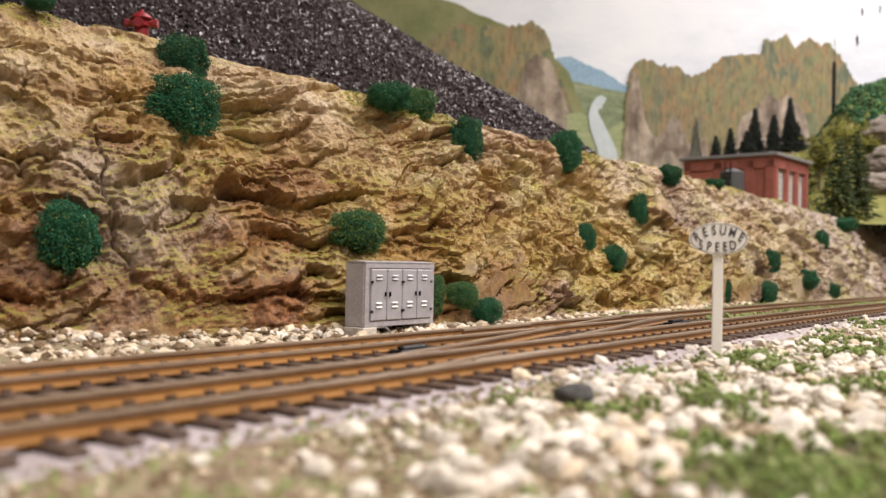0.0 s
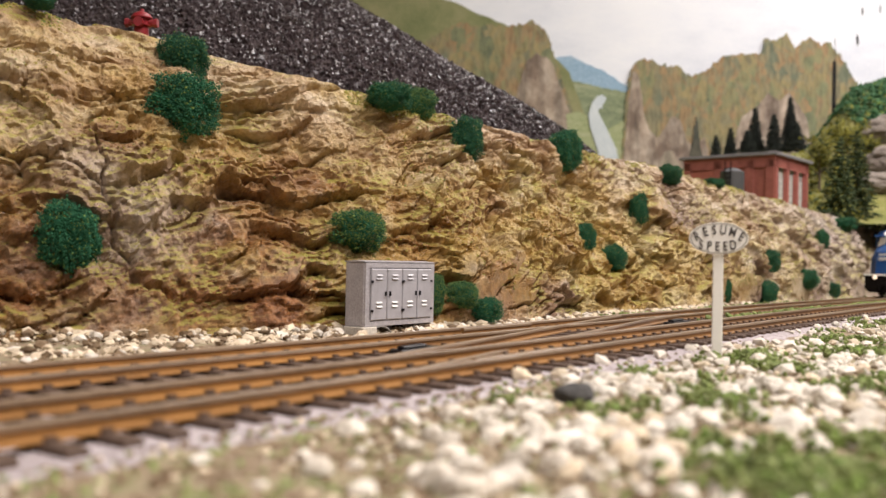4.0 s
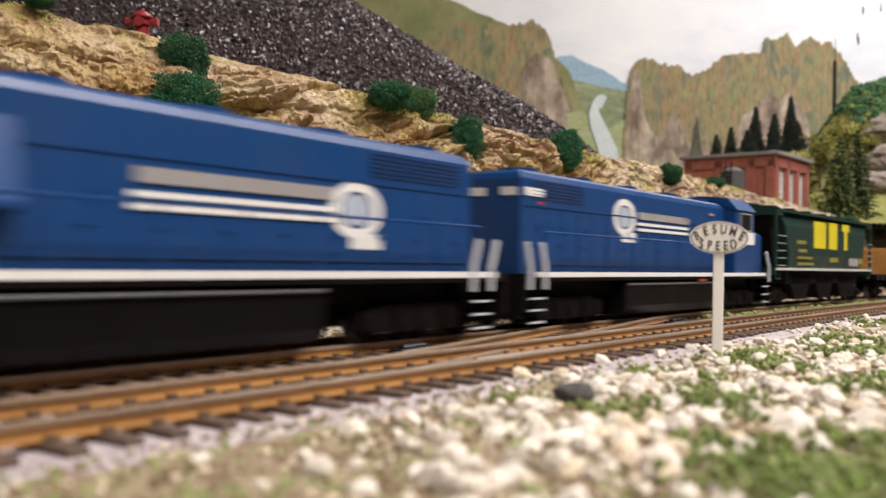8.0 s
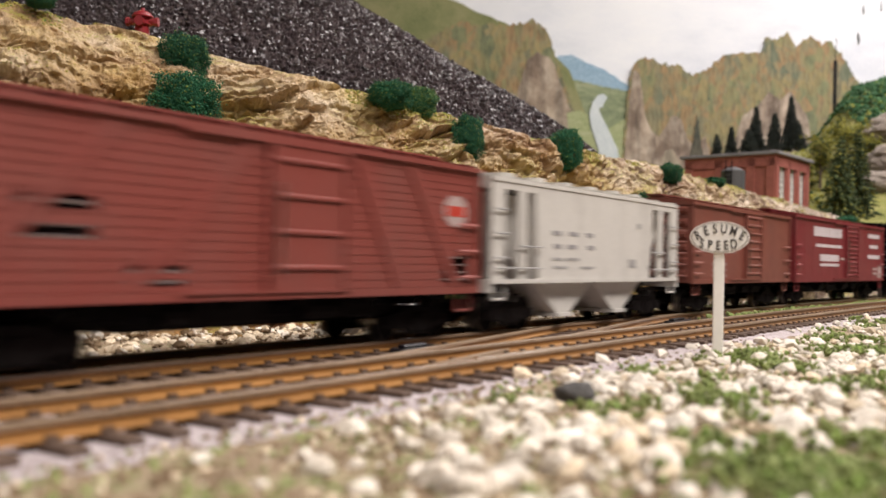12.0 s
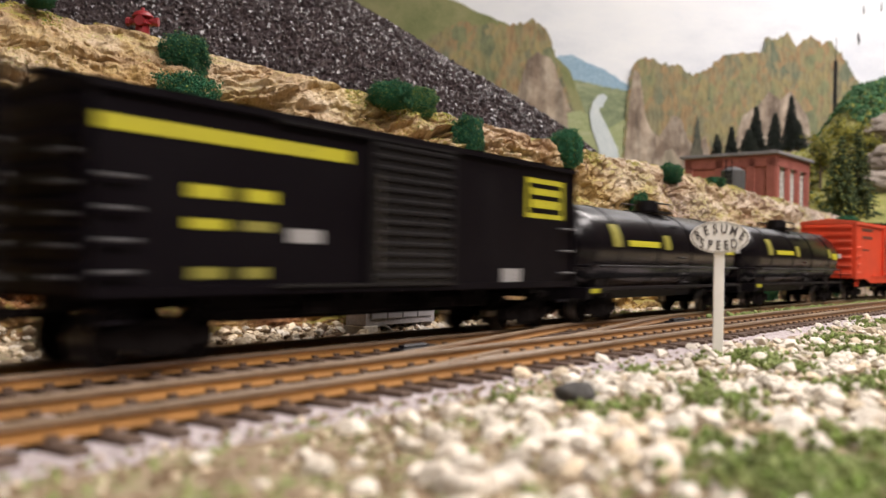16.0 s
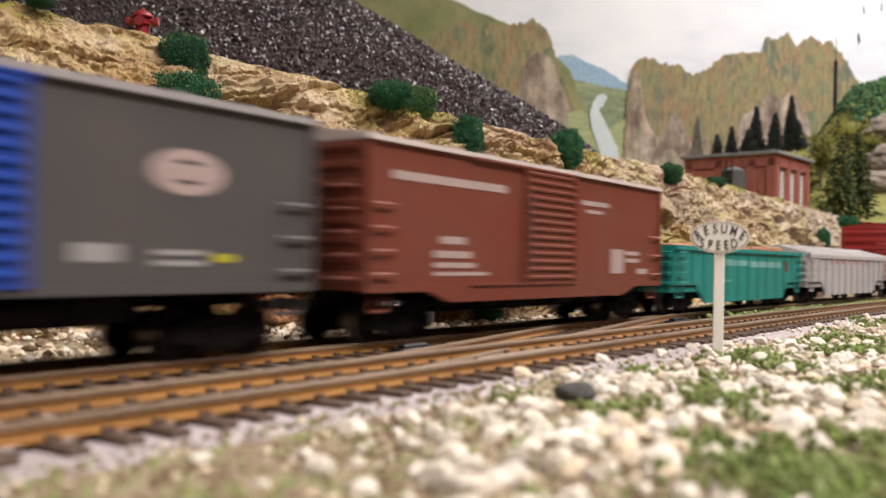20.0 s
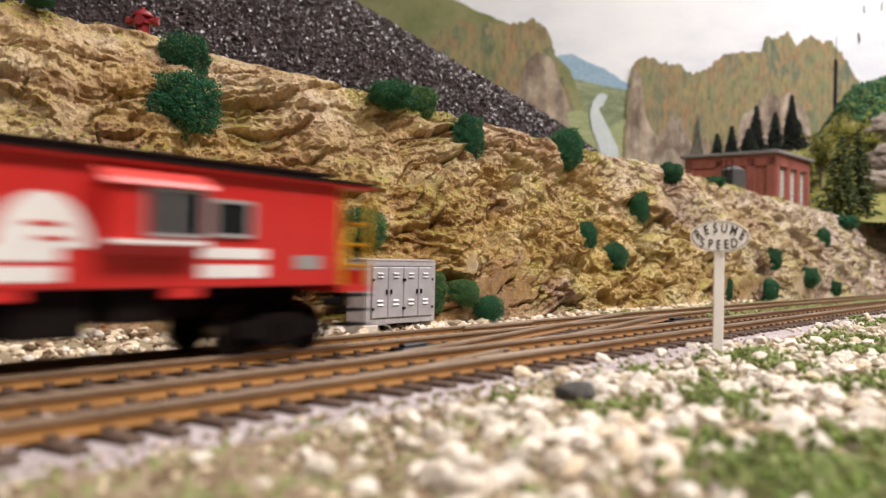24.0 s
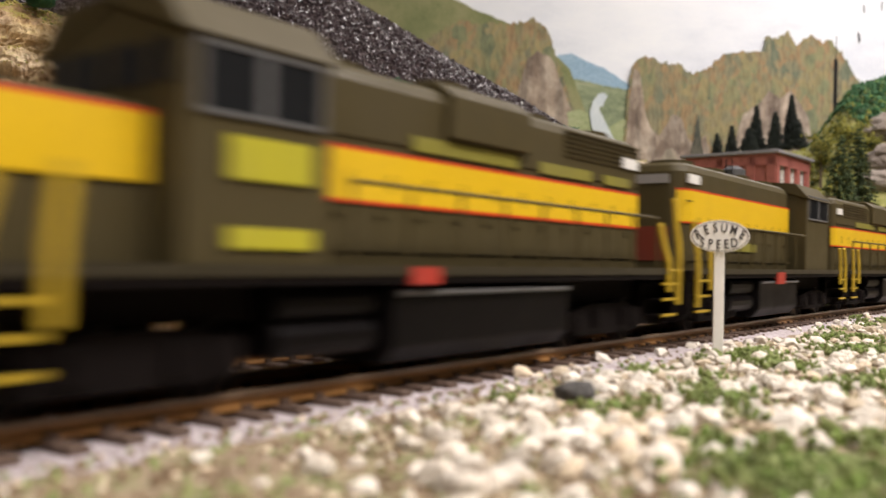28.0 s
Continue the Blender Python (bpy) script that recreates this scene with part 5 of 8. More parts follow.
def caboose():
    red = paint("caboose_red", (0.52, 0.02, 0.017), 0.4, 0.1)
    yel = paint("caboose_yellow", (0.6, 0.35, 0.015), 0.45, 0.15)
    car = thing("caboose", "bright red caboose with bay windows and yellow end rails", "caboose", "freight cars of the train")
    w, z0, ze = 15.6, 14.5, 37.5
    bm = bmesh.new()
    box(bm, -55, 55, -w, w, z0, ze)
    part("body", bm, red, car, bevel=0.3)
    bm = bmesh.new()
    prism(bm, [(-w - 1.6, ze - 0.4), (w + 1.6, ze - 0.4), (w + 1.6, ze + 0.6), (0, ze + 3.0), (-w - 1.6, ze + 0.6)], -66, 66)
    part("roof", bm, red, car)
    for y in (-2.2, 0, 2.2):
        bm = bmesh.new()
        box(bm, -66, 66, y - 0.9, y + 0.9, ze + 3.2, ze + 3.9)
        part("running_board", bm, M_TRUCK, car, "black running board")
    bm = bmesh.new()
    box(bm, -66, 66, -w - 1.9, -w - 1.5, ze + 0.2, ze + 0.9)
    part("roof_edge", bm, M_TRUCK, car)
    bm = bmesh.new()
    prism(bm, [(-w, 20.5), (-w - 3.2, 23), (-w - 3.2, 33.2), (-w, 33.2)], -7, 14.5)
    bay = part("bay", bm, red, car)
    bm = bmesh.new()
    prism(bm, [(-w, 33.2), (-w - 4.2, 33.2), (-w - 3.4, 34.2), (-w, 36.6)], -8, 15.5)
    part("bay_roof", bm, paint("bay_roof_red", (0.6, 0.06, 0.05), 0.35, 0.1), bay)
    for x0, x1 in ((1.5, 13.2),):
        bm = bmesh.new()
        box(bm, x0, x1, -w - 3.5, -w - 3.0, 24.6, 32.4)
        part("window", bm, M_GLASS, bay)
        for a, b, c, d in ((x0 - 0.7, x0, 24.0, 33.0), (x1, x1 + 0.7, 24.0, 33.0), (x0, x1, 24.0, 24.7), (x0, x1, 32.4, 33.0), (x0 + 4.6, x0 + 5.6, 24.7, 32.4)):
            bm = bmesh.new()
            box(bm, a, b, -w - 3.7, -w - 3.0, c, d)
            part("window_frame", bm, M_GREYMARK, bay)
    bm = bmesh.new()
    box(bm, -7, 14.5, -w - 3.9, -w - 3.1, 22.6, 23.4)
    part("bay_sill", bm, M_WHITE, bay)
    for x0, x1 in ((-46.5, -37.5), (18.5, 27.5)):
        bm = bmesh.new()
        box(bm, x0, x1, -w - 0.2, -w + 0.3, 25.2, 31.2)
        win = part("window", bm, M_GLASS, car)
        bm = bmesh.new()
        for a, b, c, d in ((x0 - 1, x0, 24.4, 32), (x1, x1 + 1, 24.4, 32), (x0, x1, 24.4, 25.2), (x0, x1, 31.2, 32)):
            box(bm, a, b, -w - 0.6, -w + 0.2, c, d)
        part("window_frame", bm, M_GREYMARK, win)
    # white half-round herald standing on two broad bars
    bm = bmesh.new()
    dome = [(-17 + 8.6 * math.cos(math.pi * i / 16), 21.6 + 9.4 * math.sin(math.pi * i / 16)) for i in range(17)]
    prism(bm, dome, -w - 0.14, -w + 0.3, "y")
    part("emblem", bm, M_WHITE, car, "white half-round emblem")
    decal(car, "emblem_slot", -20, -13.5, 25.2, 26.0, red, -w - 0.14)
    decal(car, "emblem_slot", -18.2, -12, 22.8, 23.5, red, -w - 0.14)
    for x0, x1, za, zb in ((-42.6, -13.6, 19.3, 21.9), (-42.6, -13.6, 15.8, 18.4), (15.4, 32.5, 20.2, 22.4), (15.4, 32.5, 16.4, 19.0), (41, 49, 18.2, 21.2)):
        decal(car, "lettering_bar", x0, x1, za, zb, M_WHITE if x0 < 40 else M_GREYMARK, -w)
    for way in (-1, 1):
        bm = bmesh.new()
        box(bm, min(way * 55, way * 66), max(way * 55, way * 66), -w, w, 13, 14.6)
        plat = part("platform", bm, red, car)
        for i in range(3):
            bm = bmesh.new()
            box(bm, min(way * 57, way * 65), max(way * 57, way * 65), -w - 0.5, -w + 5, 5 + i * 3.4, 5.6 + i * 3.4)
            part("step", bm, M_TRUCK, plat)
        for y in (-w + 0.4, w - 0.4):
            bm = bmesh.new()
            tube(bm, (way * 65.4, y, 14), (way * 65.4, y, ze - 0.5), 0.5, 6)
            part("roof_post", bm, yel, plat)
        for y in (-w + 7, w - 7):
            bm = bmesh.new()
            tube(bm, (way * 65.4, y, 14), (way * 65.4, y, ze - 0.5), 0.4, 6)
            part("ladder_side", bm, yel, plat)
        for z in (19, 24, 29):
            for y0, y1 in ((-w, -w + 7), (w - 7, w)):
                bm = bmesh.new()
                tube(bm, (way * 65.4, y0, z), (way * 65.4, y1, z), 0.4, 6)
                part("end_rail", bm, yel, plat)
        bm = bmesh.new()
        tube(bm, (way * 56, -w - 0.5, 14.6), (way * 56, -w - 0.5, 24), 0.5, 6)
        tube(bm, (way * 56, -w - 0.5, 24), (way * 58, -w - 0.5, 28), 0.5, 6)
        part("grab_iron", bm, yel, plat)
        for y0, y1 in ((-w + 0.2, -w + 8), (w - 8, w - 0.2)):
            bm = bmesh.new()
            box(bm, min(way * 54.8, way * 55.5), max(way * 54.8, way * 55.5), y0, y1, 14.8, ze - 0.5)
            part("end_wall_panel", bm, yel, car, "yellow end wall panel")
        bm = bmesh.new()
        box(bm, min(way * 55, way * 55.6), max(way * 55, way * 55.6), -6, 6, 15, 34)
        part("end_door", bm, red, car)
        bm = bmesh.new()
        box(bm, min(way * 63.6, way * 65), max(way * 63.6, way * 65), -w + 1, w - 1, 14.6, 18)
        part("end_sill", bm, red, plat)
    bm = bmesh.new()
    box(bm, -55.4, -48, -w - 0.15, -w + 0.2, 14.7, 24)
    part("end_panel", bm, paint("orange_panel", (0.6, 0.12, 0.015), 0.5, 0.15), car)
    bm = bmesh.new()
    box(bm, -54, 54, -4, 4, 8, 14.5)
    part("center_sill", bm, M_TRUCK, car)
    for x0, x1, za in ((-22, -6, 6), (-2, 10, 8)):
        bm = bmesh.new()
        box(bm, x0, x1, -13, 12, za, 14.5)
        part("equipment_box", bm, M_TRUCK, car, bevel=0.4)
    for x in (-24, 12):
        bm = bmesh.new()
        box(bm, x - 4, x + 4, -w, -w + 1, 12.6, 14.5)
        part("sill_step", bm, red, car)
    for way in (-1, 1):
        truck(car, way * 41)
        coupler(car, way * 65, way)
    return car


def handrail(parent, x0, x1, z0, z1, y, mat, n=6, name="handrail"):
    bm = bmesh.new()
    tube(bm, (x0, y, z1), (x1, y, z1), 0.35, 6)
    bar = part(name, bm, mat, parent)
    for i in range(n):
        x = x0 + (x1 - x0) * i / (n - 1)
        bm = bmesh.new()
        tube(bm, (x, y, z0), (x, y, z1 - 0.2), 0.32, 6)
        part("rail_post", bm, mat, bar)


def stanchion(parent, pts, mat, w=1.7, y=-17.0, name="stanchion"):
    """A flat handrail post bent through the given (x, z) points."""
    bm = bmesh.new()
    left, right = [], []
    for i, (x, z) in enumerate(pts):
        xa, za = pts[max(i - 1, 0)]
        xb, zb = pts[min(i + 1, len(pts) - 1)]
        n = math.hypot(xb - xa, zb - za)
        nx, nz = (zb - za) / n * w / 2, -(xb - xa) / n * w / 2
        left.append((x - nx, z - nz))
        right.append((x + nx, z + nz))
    prism(bm, left + right[::-1], y - 0.8, y, "y")
    part(name, bm, mat, parent)


def steps(parent, x0, x1, heights, mat, edge, y=-17.0):
    """Corner steps: dark treads with a painted edge."""
    for z in heights:
        bm = bmesh.new()
        box(bm, x0, x1, y, y + 5, z - 0.4, z)
        tread = part("step", bm, mat, parent)
        bm = bmesh.new()
        box(bm, x0, x1, y - 0.5, y - 0.02, z - 0.5, z + 0.1)
        part("edge", bm, edge, tread)
    bm = bmesh.new()
    box(bm, x0 - 0.6, x1 + 0.6, y + 5, y + 5.8, 4, 15.2)
    part("step_well", bm, mat, parent)


def rounded_plan(x0, x1, hw, r, grow=0.0):
    """A hood seen from above, counter-clockwise from the middle of its near side."""
    pts = []
    for cx, cy, a0 in ((x1 - r, -hw + r, -90), (x1 - r, hw - r, 0), (x0 + r, hw - r, 90), (x0 + r, -hw + r, 180)):
        for k in range(7):
            a = math.radians(a0 + 15 * k)
            pts.append((cx + (r + grow) * math.cos(a), cy + (r + grow) * math.sin(a)))
    return pts


def hood_body(bm, x0, x1, hw, r, z0, z1, chamfer=2.4):
    rings = []
    for g, z in ((0, z0), (0, z1 - 2.8), (-chamfer * 0.35, z1 - 1.0), (-chamfer, z1)):
        rings.append([bm.verts.new((x, y, z)) for x, y in rounded_plan(x0, x1, hw, r, 0)] if g == 0 else
                     [bm.verts.new(((x + (g if x > (x0 + x1) / 2 else -g)), (y + (g if y > 0 else -g)), z)) for x, y in rounded_plan(x0, x1, hw, r, 0)])
    n = len(rings[0])
    for a, b in zip(rings, rings[1:]):
        for i in range(n):
            bm.faces.new((a[i], a[(i + 1) % n], b[(i + 1) % n], b[i]))
    bm.faces.new(rings[-1])
    bm.faces.new(rings[0][::-1])


def wrap_stripe(parent, h0, h1, hw, r, x_from, z0, z1, mat, turn=6):
    """A painted band along the near side that bends round the hood's end."""
    bm = bmesh.new()
    plan_in, plan_out = rounded_plan(h0, h1, hw, r, 0.02), rounded_plan(h0, h1, hw, r, 0.32)
    if x_from > (h0 + h1) / 2:
        run = list(range(27, 27 - turn - 1, -1))
    else:
        run = list(range(0, turn + 1))
    path_in = [(x_from, -hw - 0.02)] + [plan_in[i] for i in run]
    path_out = [(x_from, -hw - 0.32)] + [plan_out[i] for i in run]
    rows = []
    for p, z in ((path_in, z0), (path_out, z0), (path_out, z1), (path_in, z1)):
        rows.append([bm.verts.new((x, y, z)) for x, y in p])
    for a, b in zip(rows, rows[1:] + rows[:1]):
        for i in range(len(a) - 1):
            bm.faces.new((a[i], a[i + 1], b[i + 1], b[i]))
    for i in (0, -1):
        bm.faces.new([r2[i] for r2 in rows])
    bmesh.ops.recalc_face_normals(bm, faces=bm.faces)
    part("stripe", bm, mat, parent)


def louvres(parent, x0, x1, z0, z1, y, mat, pitch=1.1):
    bm = bmesh.new()
    z = z0
    while z < z1:
        prism(bm, [(y + 0.1, z), (y - 0.42, z + pitch * 0.62), (y - 0.42, z + pitch * 0.72), (y + 0.1, z + pitch * 0.75)], x0, x1)
        z += pitch
    part("louvre_panel", bm, mat, parent)["kind"] = "stuff"


def wide_nose_cab(loco, mat, c0, c1, cw, top):
    """Safety cab: nose with cut-off corners, tall windshield, number boards over it."""
    bm = bmesh.new()
    rows = []
    # plan half-widths of the nose at several heights: (x of the face, face half-width, x of the corner, z)
    for xf, yf, xc, z in ((-118, 9.5, -112, 17.4), (-115, 9.0, -110, 30), (-112.5, 8.2, -108.5, 36), (-108.5, 6.5, -106, 38.6)):
        rows.append([bm.verts.new((x, y, zz)) for x, y, zz in
                     ((c0, -cw, z if z < 38 else 38.2), (xc, -cw + 1.5 + (2.5 if z > 30 else 0), z - (0 if z < 38 else 0.6)), (xf, -yf, z), (xf, yf, z), (xc, cw - 1.5 - (2.5 if z > 30 else 0), z - (0 if z < 38 else 0.6)), (c0, cw, z if z < 38 else 38.2))])
    for a, b in zip(rows, rows[1:]):
        for i in range(5):
            bm.faces.new((a[i + 1], a[i], b[i], b[i + 1]))
    t = rows[-1]
    hi = [bm.verts.new((x, y, z)) for x, y, z in ((-99.5, -6.5, 42.2), (-99.5, 6.5, 42.2), (c0, cw - 1, 39.6), (c0, -cw + 1, 39.6))]
    bm.faces.new((t[2], hi[0], hi[1], t[3])[::-1])
    bm.faces.new((t[2], t[1], hi[0]))
    bm.faces.new((t[1], t[0], hi[3], hi[0]))
    bm.faces.new((t[4], t[3], hi[1]))
    bm.faces.new((t[5], t[4], hi[1], hi[2]))
    # front of the cab under the roof, which leans back
    up = [bm.verts.new((x, y, z)) for x, y, z in ((-98.5, -6.2, 48.6), (-98.5, 6.2, 48.6), (c0 + 3, cw - 1, 48.4), (c0 + 3, -cw + 1, 48.4))]
    bm.faces.new((hi[0], hi[1], up[1], up[0])[::-1])
    bm.faces.new((hi[3], hi[0], up[0], up[3])[::-1])
    bm.faces.new((hi[1], hi[2], up[2], up[1])[::-1])
    bmesh.ops.recalc_face_normals(bm, faces=bm.faces)
    nose = part("nose", bm, mat, loco)

    def pane(a, b, c, d, name="windshield"):
        """Glass between the lower corners a, b and the upper c, d, a little proud."""
        bm2 = bmesh.new()
        va, vb, vc, vd = (Vector(v) for v in (a, b, c, d))
        mid = (va + vb + vc + vd) / 4
        nrm = (vb - va).cross(vd - va).normalized()
        if nrm.x > 0:
            nrm = -nrm
        q = [(v + (mid - v) * 0.07) for v in (va, vb, vc, vd)]
        f0 = [bm2.verts.new((v + nrm * 0.08)) for v in q]
        f1 = [bm2.verts.new((v + nrm * 0.35)) for v in q]
        bm2.faces.new(f1)
        for i in range(4):
            bm2.faces.new((f0[i], f0[(i + 1) % 4], f1[(i + 1) % 4], f1[i]))
        bmesh.ops.recalc_face_normals(bm2, faces=bm2.faces)
        part(name, bm2, M_GLAREPANE, loco, "windshield coloured near-white in place of reflected room light")

    pane((c0, -cw + 1, 39.8), (-99.5, -6.5, 42.5), (-98.5, -6.2, 48.4), (c0 + 3, -cw + 1, 48.2))
    pane((-99.5, 6.5, 42.5), (c0, cw - 1, 39.8), (c0 + 3, cw - 1, 48.2), (-98.5, 6.2, 48.4))
    bm = bmesh.new()
    box(bm, -99.4, -98.9, -5.5, 5.5, 43.2, 47.8)
    part("windshield", bm, M_GLASS, loco)
    # roof brow with headlight and number boards
    bm = bmesh.new()
    prism(bm, [(-99.4, 48.3), (-98.6, 49.6), (-94, 53.4), (c0 + 8, 54), (c0 + 8, 48.3)], -9.5, 9.5, "y")
    brow = part("roof_brow", bm, mat, loco, bevel=0.4)
    bm = bmesh.new()
    prism(bm, [(-98.8, 48.5), (-98.2, 49.7), (c0 + 6, 49.6), (c0 + 6, 48.5)], -cw + 0.6, cw - 0.6, "y")
    part("visor", bm, mat, loco, bevel=0.3)
    for y0, y1 in ((-8.5, -2.2), (2.2, 8.5)):
        bm = bmesh.new()
        prism(bm, [(-98.4, 50.1), (-95.2, 52.7), (-94.9, 52.3), (-98.1, 49.7)], y0, y1, "y")
        part("number_board", bm, M_WHITE, brow)
    for z0, z1 in ((32.6, 34.4), (28.8, 31.4)):
        bm = bmesh.new()
        xa = -115 + (z0 - 30) * 0.42
        xb = -115 + (z1 - 30) * 0.42
        prism(bm, [(xa - 0.35, z0), (xb - 0.35, z1), (xb + 0.3, z1), (xa + 0.3, z0)], -7.6, 7.6, "y")
        part("lettering_bar", bm, M_GREYMARK, nose)
    bm = bmesh.new()
    box(bm, -106.5, -105.2, -13.6, -12.4, 35.5, 37.2)
    part("marker_light", bm, M_REDMARK, nose)
    bm = bmesh.new()
    box(bm, -120.8, -120.0, -17, 17, 16.4, 18.0)
    part("end_stripe", bm, M_WHITE, loco)


def fan(parent, x, z, mat, r=7.0):
    bm = bmesh.new()
    tube(bm, (x, 0, z), (x, 0, z + 1.4), r, 20)
    tube(bm, (x, 0, z + 1.4), (x, 0, z + 1.7), r * 0.85, 20)
    part("roof_fan", bm, mat, parent)


def diesel(label, L, cab, nose, hood, col, deck_mat, rail_mat, tall=50.5, hw=10.2, six=True, wide_nose=False, stripe=None, tank=(-22, 24), marks=(), grille=(), deck=19.2, hump=None, cabtall=53.0, ends=None, posts=(), treads=(), windows=None, nose_w=None, round_r=0.5, end_bars=True):
    """A hood diesel. cab = (x0, x1); nose, hood = x ranges beside it; posts and treads as (x, z) lists."""
    mat = paint("loco_paint", col, 0.55 if col[0] > 0.03 else 0.36, 0.12, 0.0, (0.035, 0.028, 0.02))
    if col[0] > 0.03:
        mat.node_tree.nodes["Principled BSDF"].inputs["Specular IOR Level"].default_value = 0.2
    loco = thing("locomotive", label, "locomotive", "locomotives")
    w = 17.0
    lo, hi = ends or (-L / 2, L / 2)
    bm = bmesh.new()
    box(bm, lo + 2, hi - 2, -w, w, 15.2, 17.4)
    box(bm, lo + 12, hi - 12, -9, 9, 10, 15.2)
    part("frame", bm, M_TRUCK, loco)
    for s in (-1, 1):
        bm = bmesh.new()
        y0, y1 = sorted((s * (w - 0.5), s * (w + 0.3)))
        box(bm, lo + (1.5 if wide_nose else 8), hi - 8, y0, y1, 16.4, 18.0)
        part("side_stripe", bm, deck_mat, loco)
    bm = bmesh.new()
    h0, h1 = hood
    hood_body(bm, h0, h1, hw, round_r, 17.4, tall)
    hoodo = part("hood", bm, mat, loco)
    bm = bmesh.new()
    n = 17
    for i in range(n):
        x = h0 + 5 + (h1 - h0 - 10) * i / (n - 1)
        box(bm, x - 0.14, x + 0.14, -hw - 0.12, -hw + 0.2, 19, tall - 12)
    for x in np.linspace(h0 + 8, h1 - 8, 11):
        box(bm, x - 0.9, x + 0.9, -hw - 0.5, -hw, 26, 26.8)
        box(bm, x + 2.1, x + 2.5, -hw - 0.4, -hw, 30, 33)
    box(bm, h0 + 2, h1 - 2, -hw - 0.3, -hw, tall - 11.6, tall - 11.2)
    box(bm, h0 + 2, h1 - 2, -hw - 0.4, -hw, 20.2, 20.7)
    part("hood_door_seam", bm, mat, hoodo)["kind"] = "stuff"
    if hump:
        bm = bmesh.new()
        prism(bm, [(-hw - 1.6, tall - 9), (-hw - 1.6, tall - 1), (-hw + 2, tall + 1.6), (hw - 2, tall + 1.6), (hw + 1.6, tall - 1), (hw + 1.6, tall - 9)], hump[0], hump[1])
        part("dynamic_brake", bm, mat, loco, bevel=0.3)
    # cab
    c0, c1 = cab
    cw = 16.2
    bm = bmesh.new()
    prism(bm, [(-cw, 17.4), (-cw, cabtall - 6), (-cw + 4, cabtall - 1), (0, cabtall), (cw - 4, cabtall - 1), (cw, cabtall - 6), (cw, 17.4)], c0, c1)
    cabo = part("cab", bm, mat, loco, bevel=0.3)
    bm = bmesh.new()
    prism(bm, [(-cw - 0.8, cabtall - 6.2), (-cw + 4, cabtall - 0.6), (0, cabtall + 0.5), (cw - 4, cabtall - 0.6), (cw + 0.8, cabtall - 6.2), (cw + 0.4, cabtall - 6.4), (0, cabtall - 0.6), (-cw - 0.4, cabtall - 6.4)], c0 - 0.8, c1 + 0.8)
    part("cab_roof", bm, mat, loco)
    for x0, x1, z0, z1, frame_mat, glass in windows or ((c0 + 2.5, (c0 + c1) / 2 - 0.8, 37.5, 45.5, M_DIMFRAME, M_GLASS), ((c0 + c1) / 2 + 0.8, c1 - 2.5, 37.5, 45.5, M_DIMFRAME, M_GLASS)):
        bm = bmesh.new()
        box(bm, x0, x1, -cw - 0.2, -cw + 0.3, z0, z1)
        win = part("window", bm, glass, cabo)
        bm = bmesh.new()
        for a, b, c, d in ((x0 - 0.7, x0, z0 - 0.6, z1 + 0.6), (x1, x1 + 0.7, z0 - 0.6, z1 + 0.6), (x0, x1, z0 - 0.6, z0), (x0, x1, z1, z1 + 0.6)):
            box(bm, a, b, -cw - 0.45, -cw + 0.1, c, d)
        part("window_frame", bm, frame_mat, win)
    # nose
    n0, n1 = nose
    way = -1 if n0 < c0 else 1
    front = n0 if way < 0 else n1
    root = n1 if way < 0 else n0
    if wide_nose:
        wide_nose_cab(loco, mat, c0, c1, cw, cabtall)
    else:
        nw = nose_w or hw
        bm = bmesh.new()
        prism(bm, [(-nw, 17.4), (-nw, 36.5), (-nw + 2.5, 38.5), (nw - 2.5, 38.5), (nw, 36.5), (nw, 17.4)], min(front, root), max(front, root))
        part("nose", bm, mat, loco, bevel=0.6)
        for y0, y1 in ((-14.5, -10.8), (10.8, 14.5), (-9, -1), (1, 9)):
            bm = bmesh.new()
            box(bm, root - 0.3, root + 0.3, y0, y1, 40.5, 46)
            part("windshield", bm, M_GLASS, loco)
    tip = (hi if way > 0 else lo) - way * 1.2
    for y in (-8.5, 8.5):
        bm = bmesh.new()
        tube(bm, (tip - way, y, 15.2), (tip + way, y, 15.2), 1.5, 12)
        part("ditch_light", bm, M_LAMP if wide_nose else M_TRUCK, loco)
    # pilots, steps, rails
    for w2, end in ((-1, lo), (1, hi)):
        bm = bmesh.new()
        prism(bm, [(-16.5, 16), (-16.5, 6), (-13, 3.2), (13, 3.2), (16.5, 6), (16.5, 16)], end - w2 * 2 - 0.8, end - w2 * 2 + 0.8)
        part("pilot", bm, M_TRUCK, loco)
        if end_bars:
            for y in (-9, 9):
                bm = bmesh.new()
                tube(bm, (end - w2 * 3, y, 17), (end - w2 * 3, y, 28), 0.35, 6)
                part("end_post", bm, rail_mat, loco)
            bm = bmesh.new()
            tube(bm, (end - w2 * 3, -9, 28), (end - w2 * 3, 9, 28), 0.35, 6)
            part("end_rail", bm, rail_mat, loco)
        coupler(loco, end - w2 * 2, w2)
        for y in (-6, 5):
            bm = bmesh.new()
            for k in range(5):
                za, zb = 10 - 5 * math.sin(math.pi * k / 5), 10 - 5 * math.sin(math.pi * (k + 1) / 5)
                tube(bm, (end - w2 * 1.2 + w2 * k * 0.9, y, za), (end - w2 * 1.2 + w2 * (k + 1) * 0.9, y, zb), 0.5, 6)
            part("air_hose", bm, M_TRUCK, loco)
    for pts in posts:
        stanchion(loco, pts, rail_mat)
    for x0, x1, hs in treads:
        steps(loco, x0, x1, hs, M_TRUCK, rail_mat)
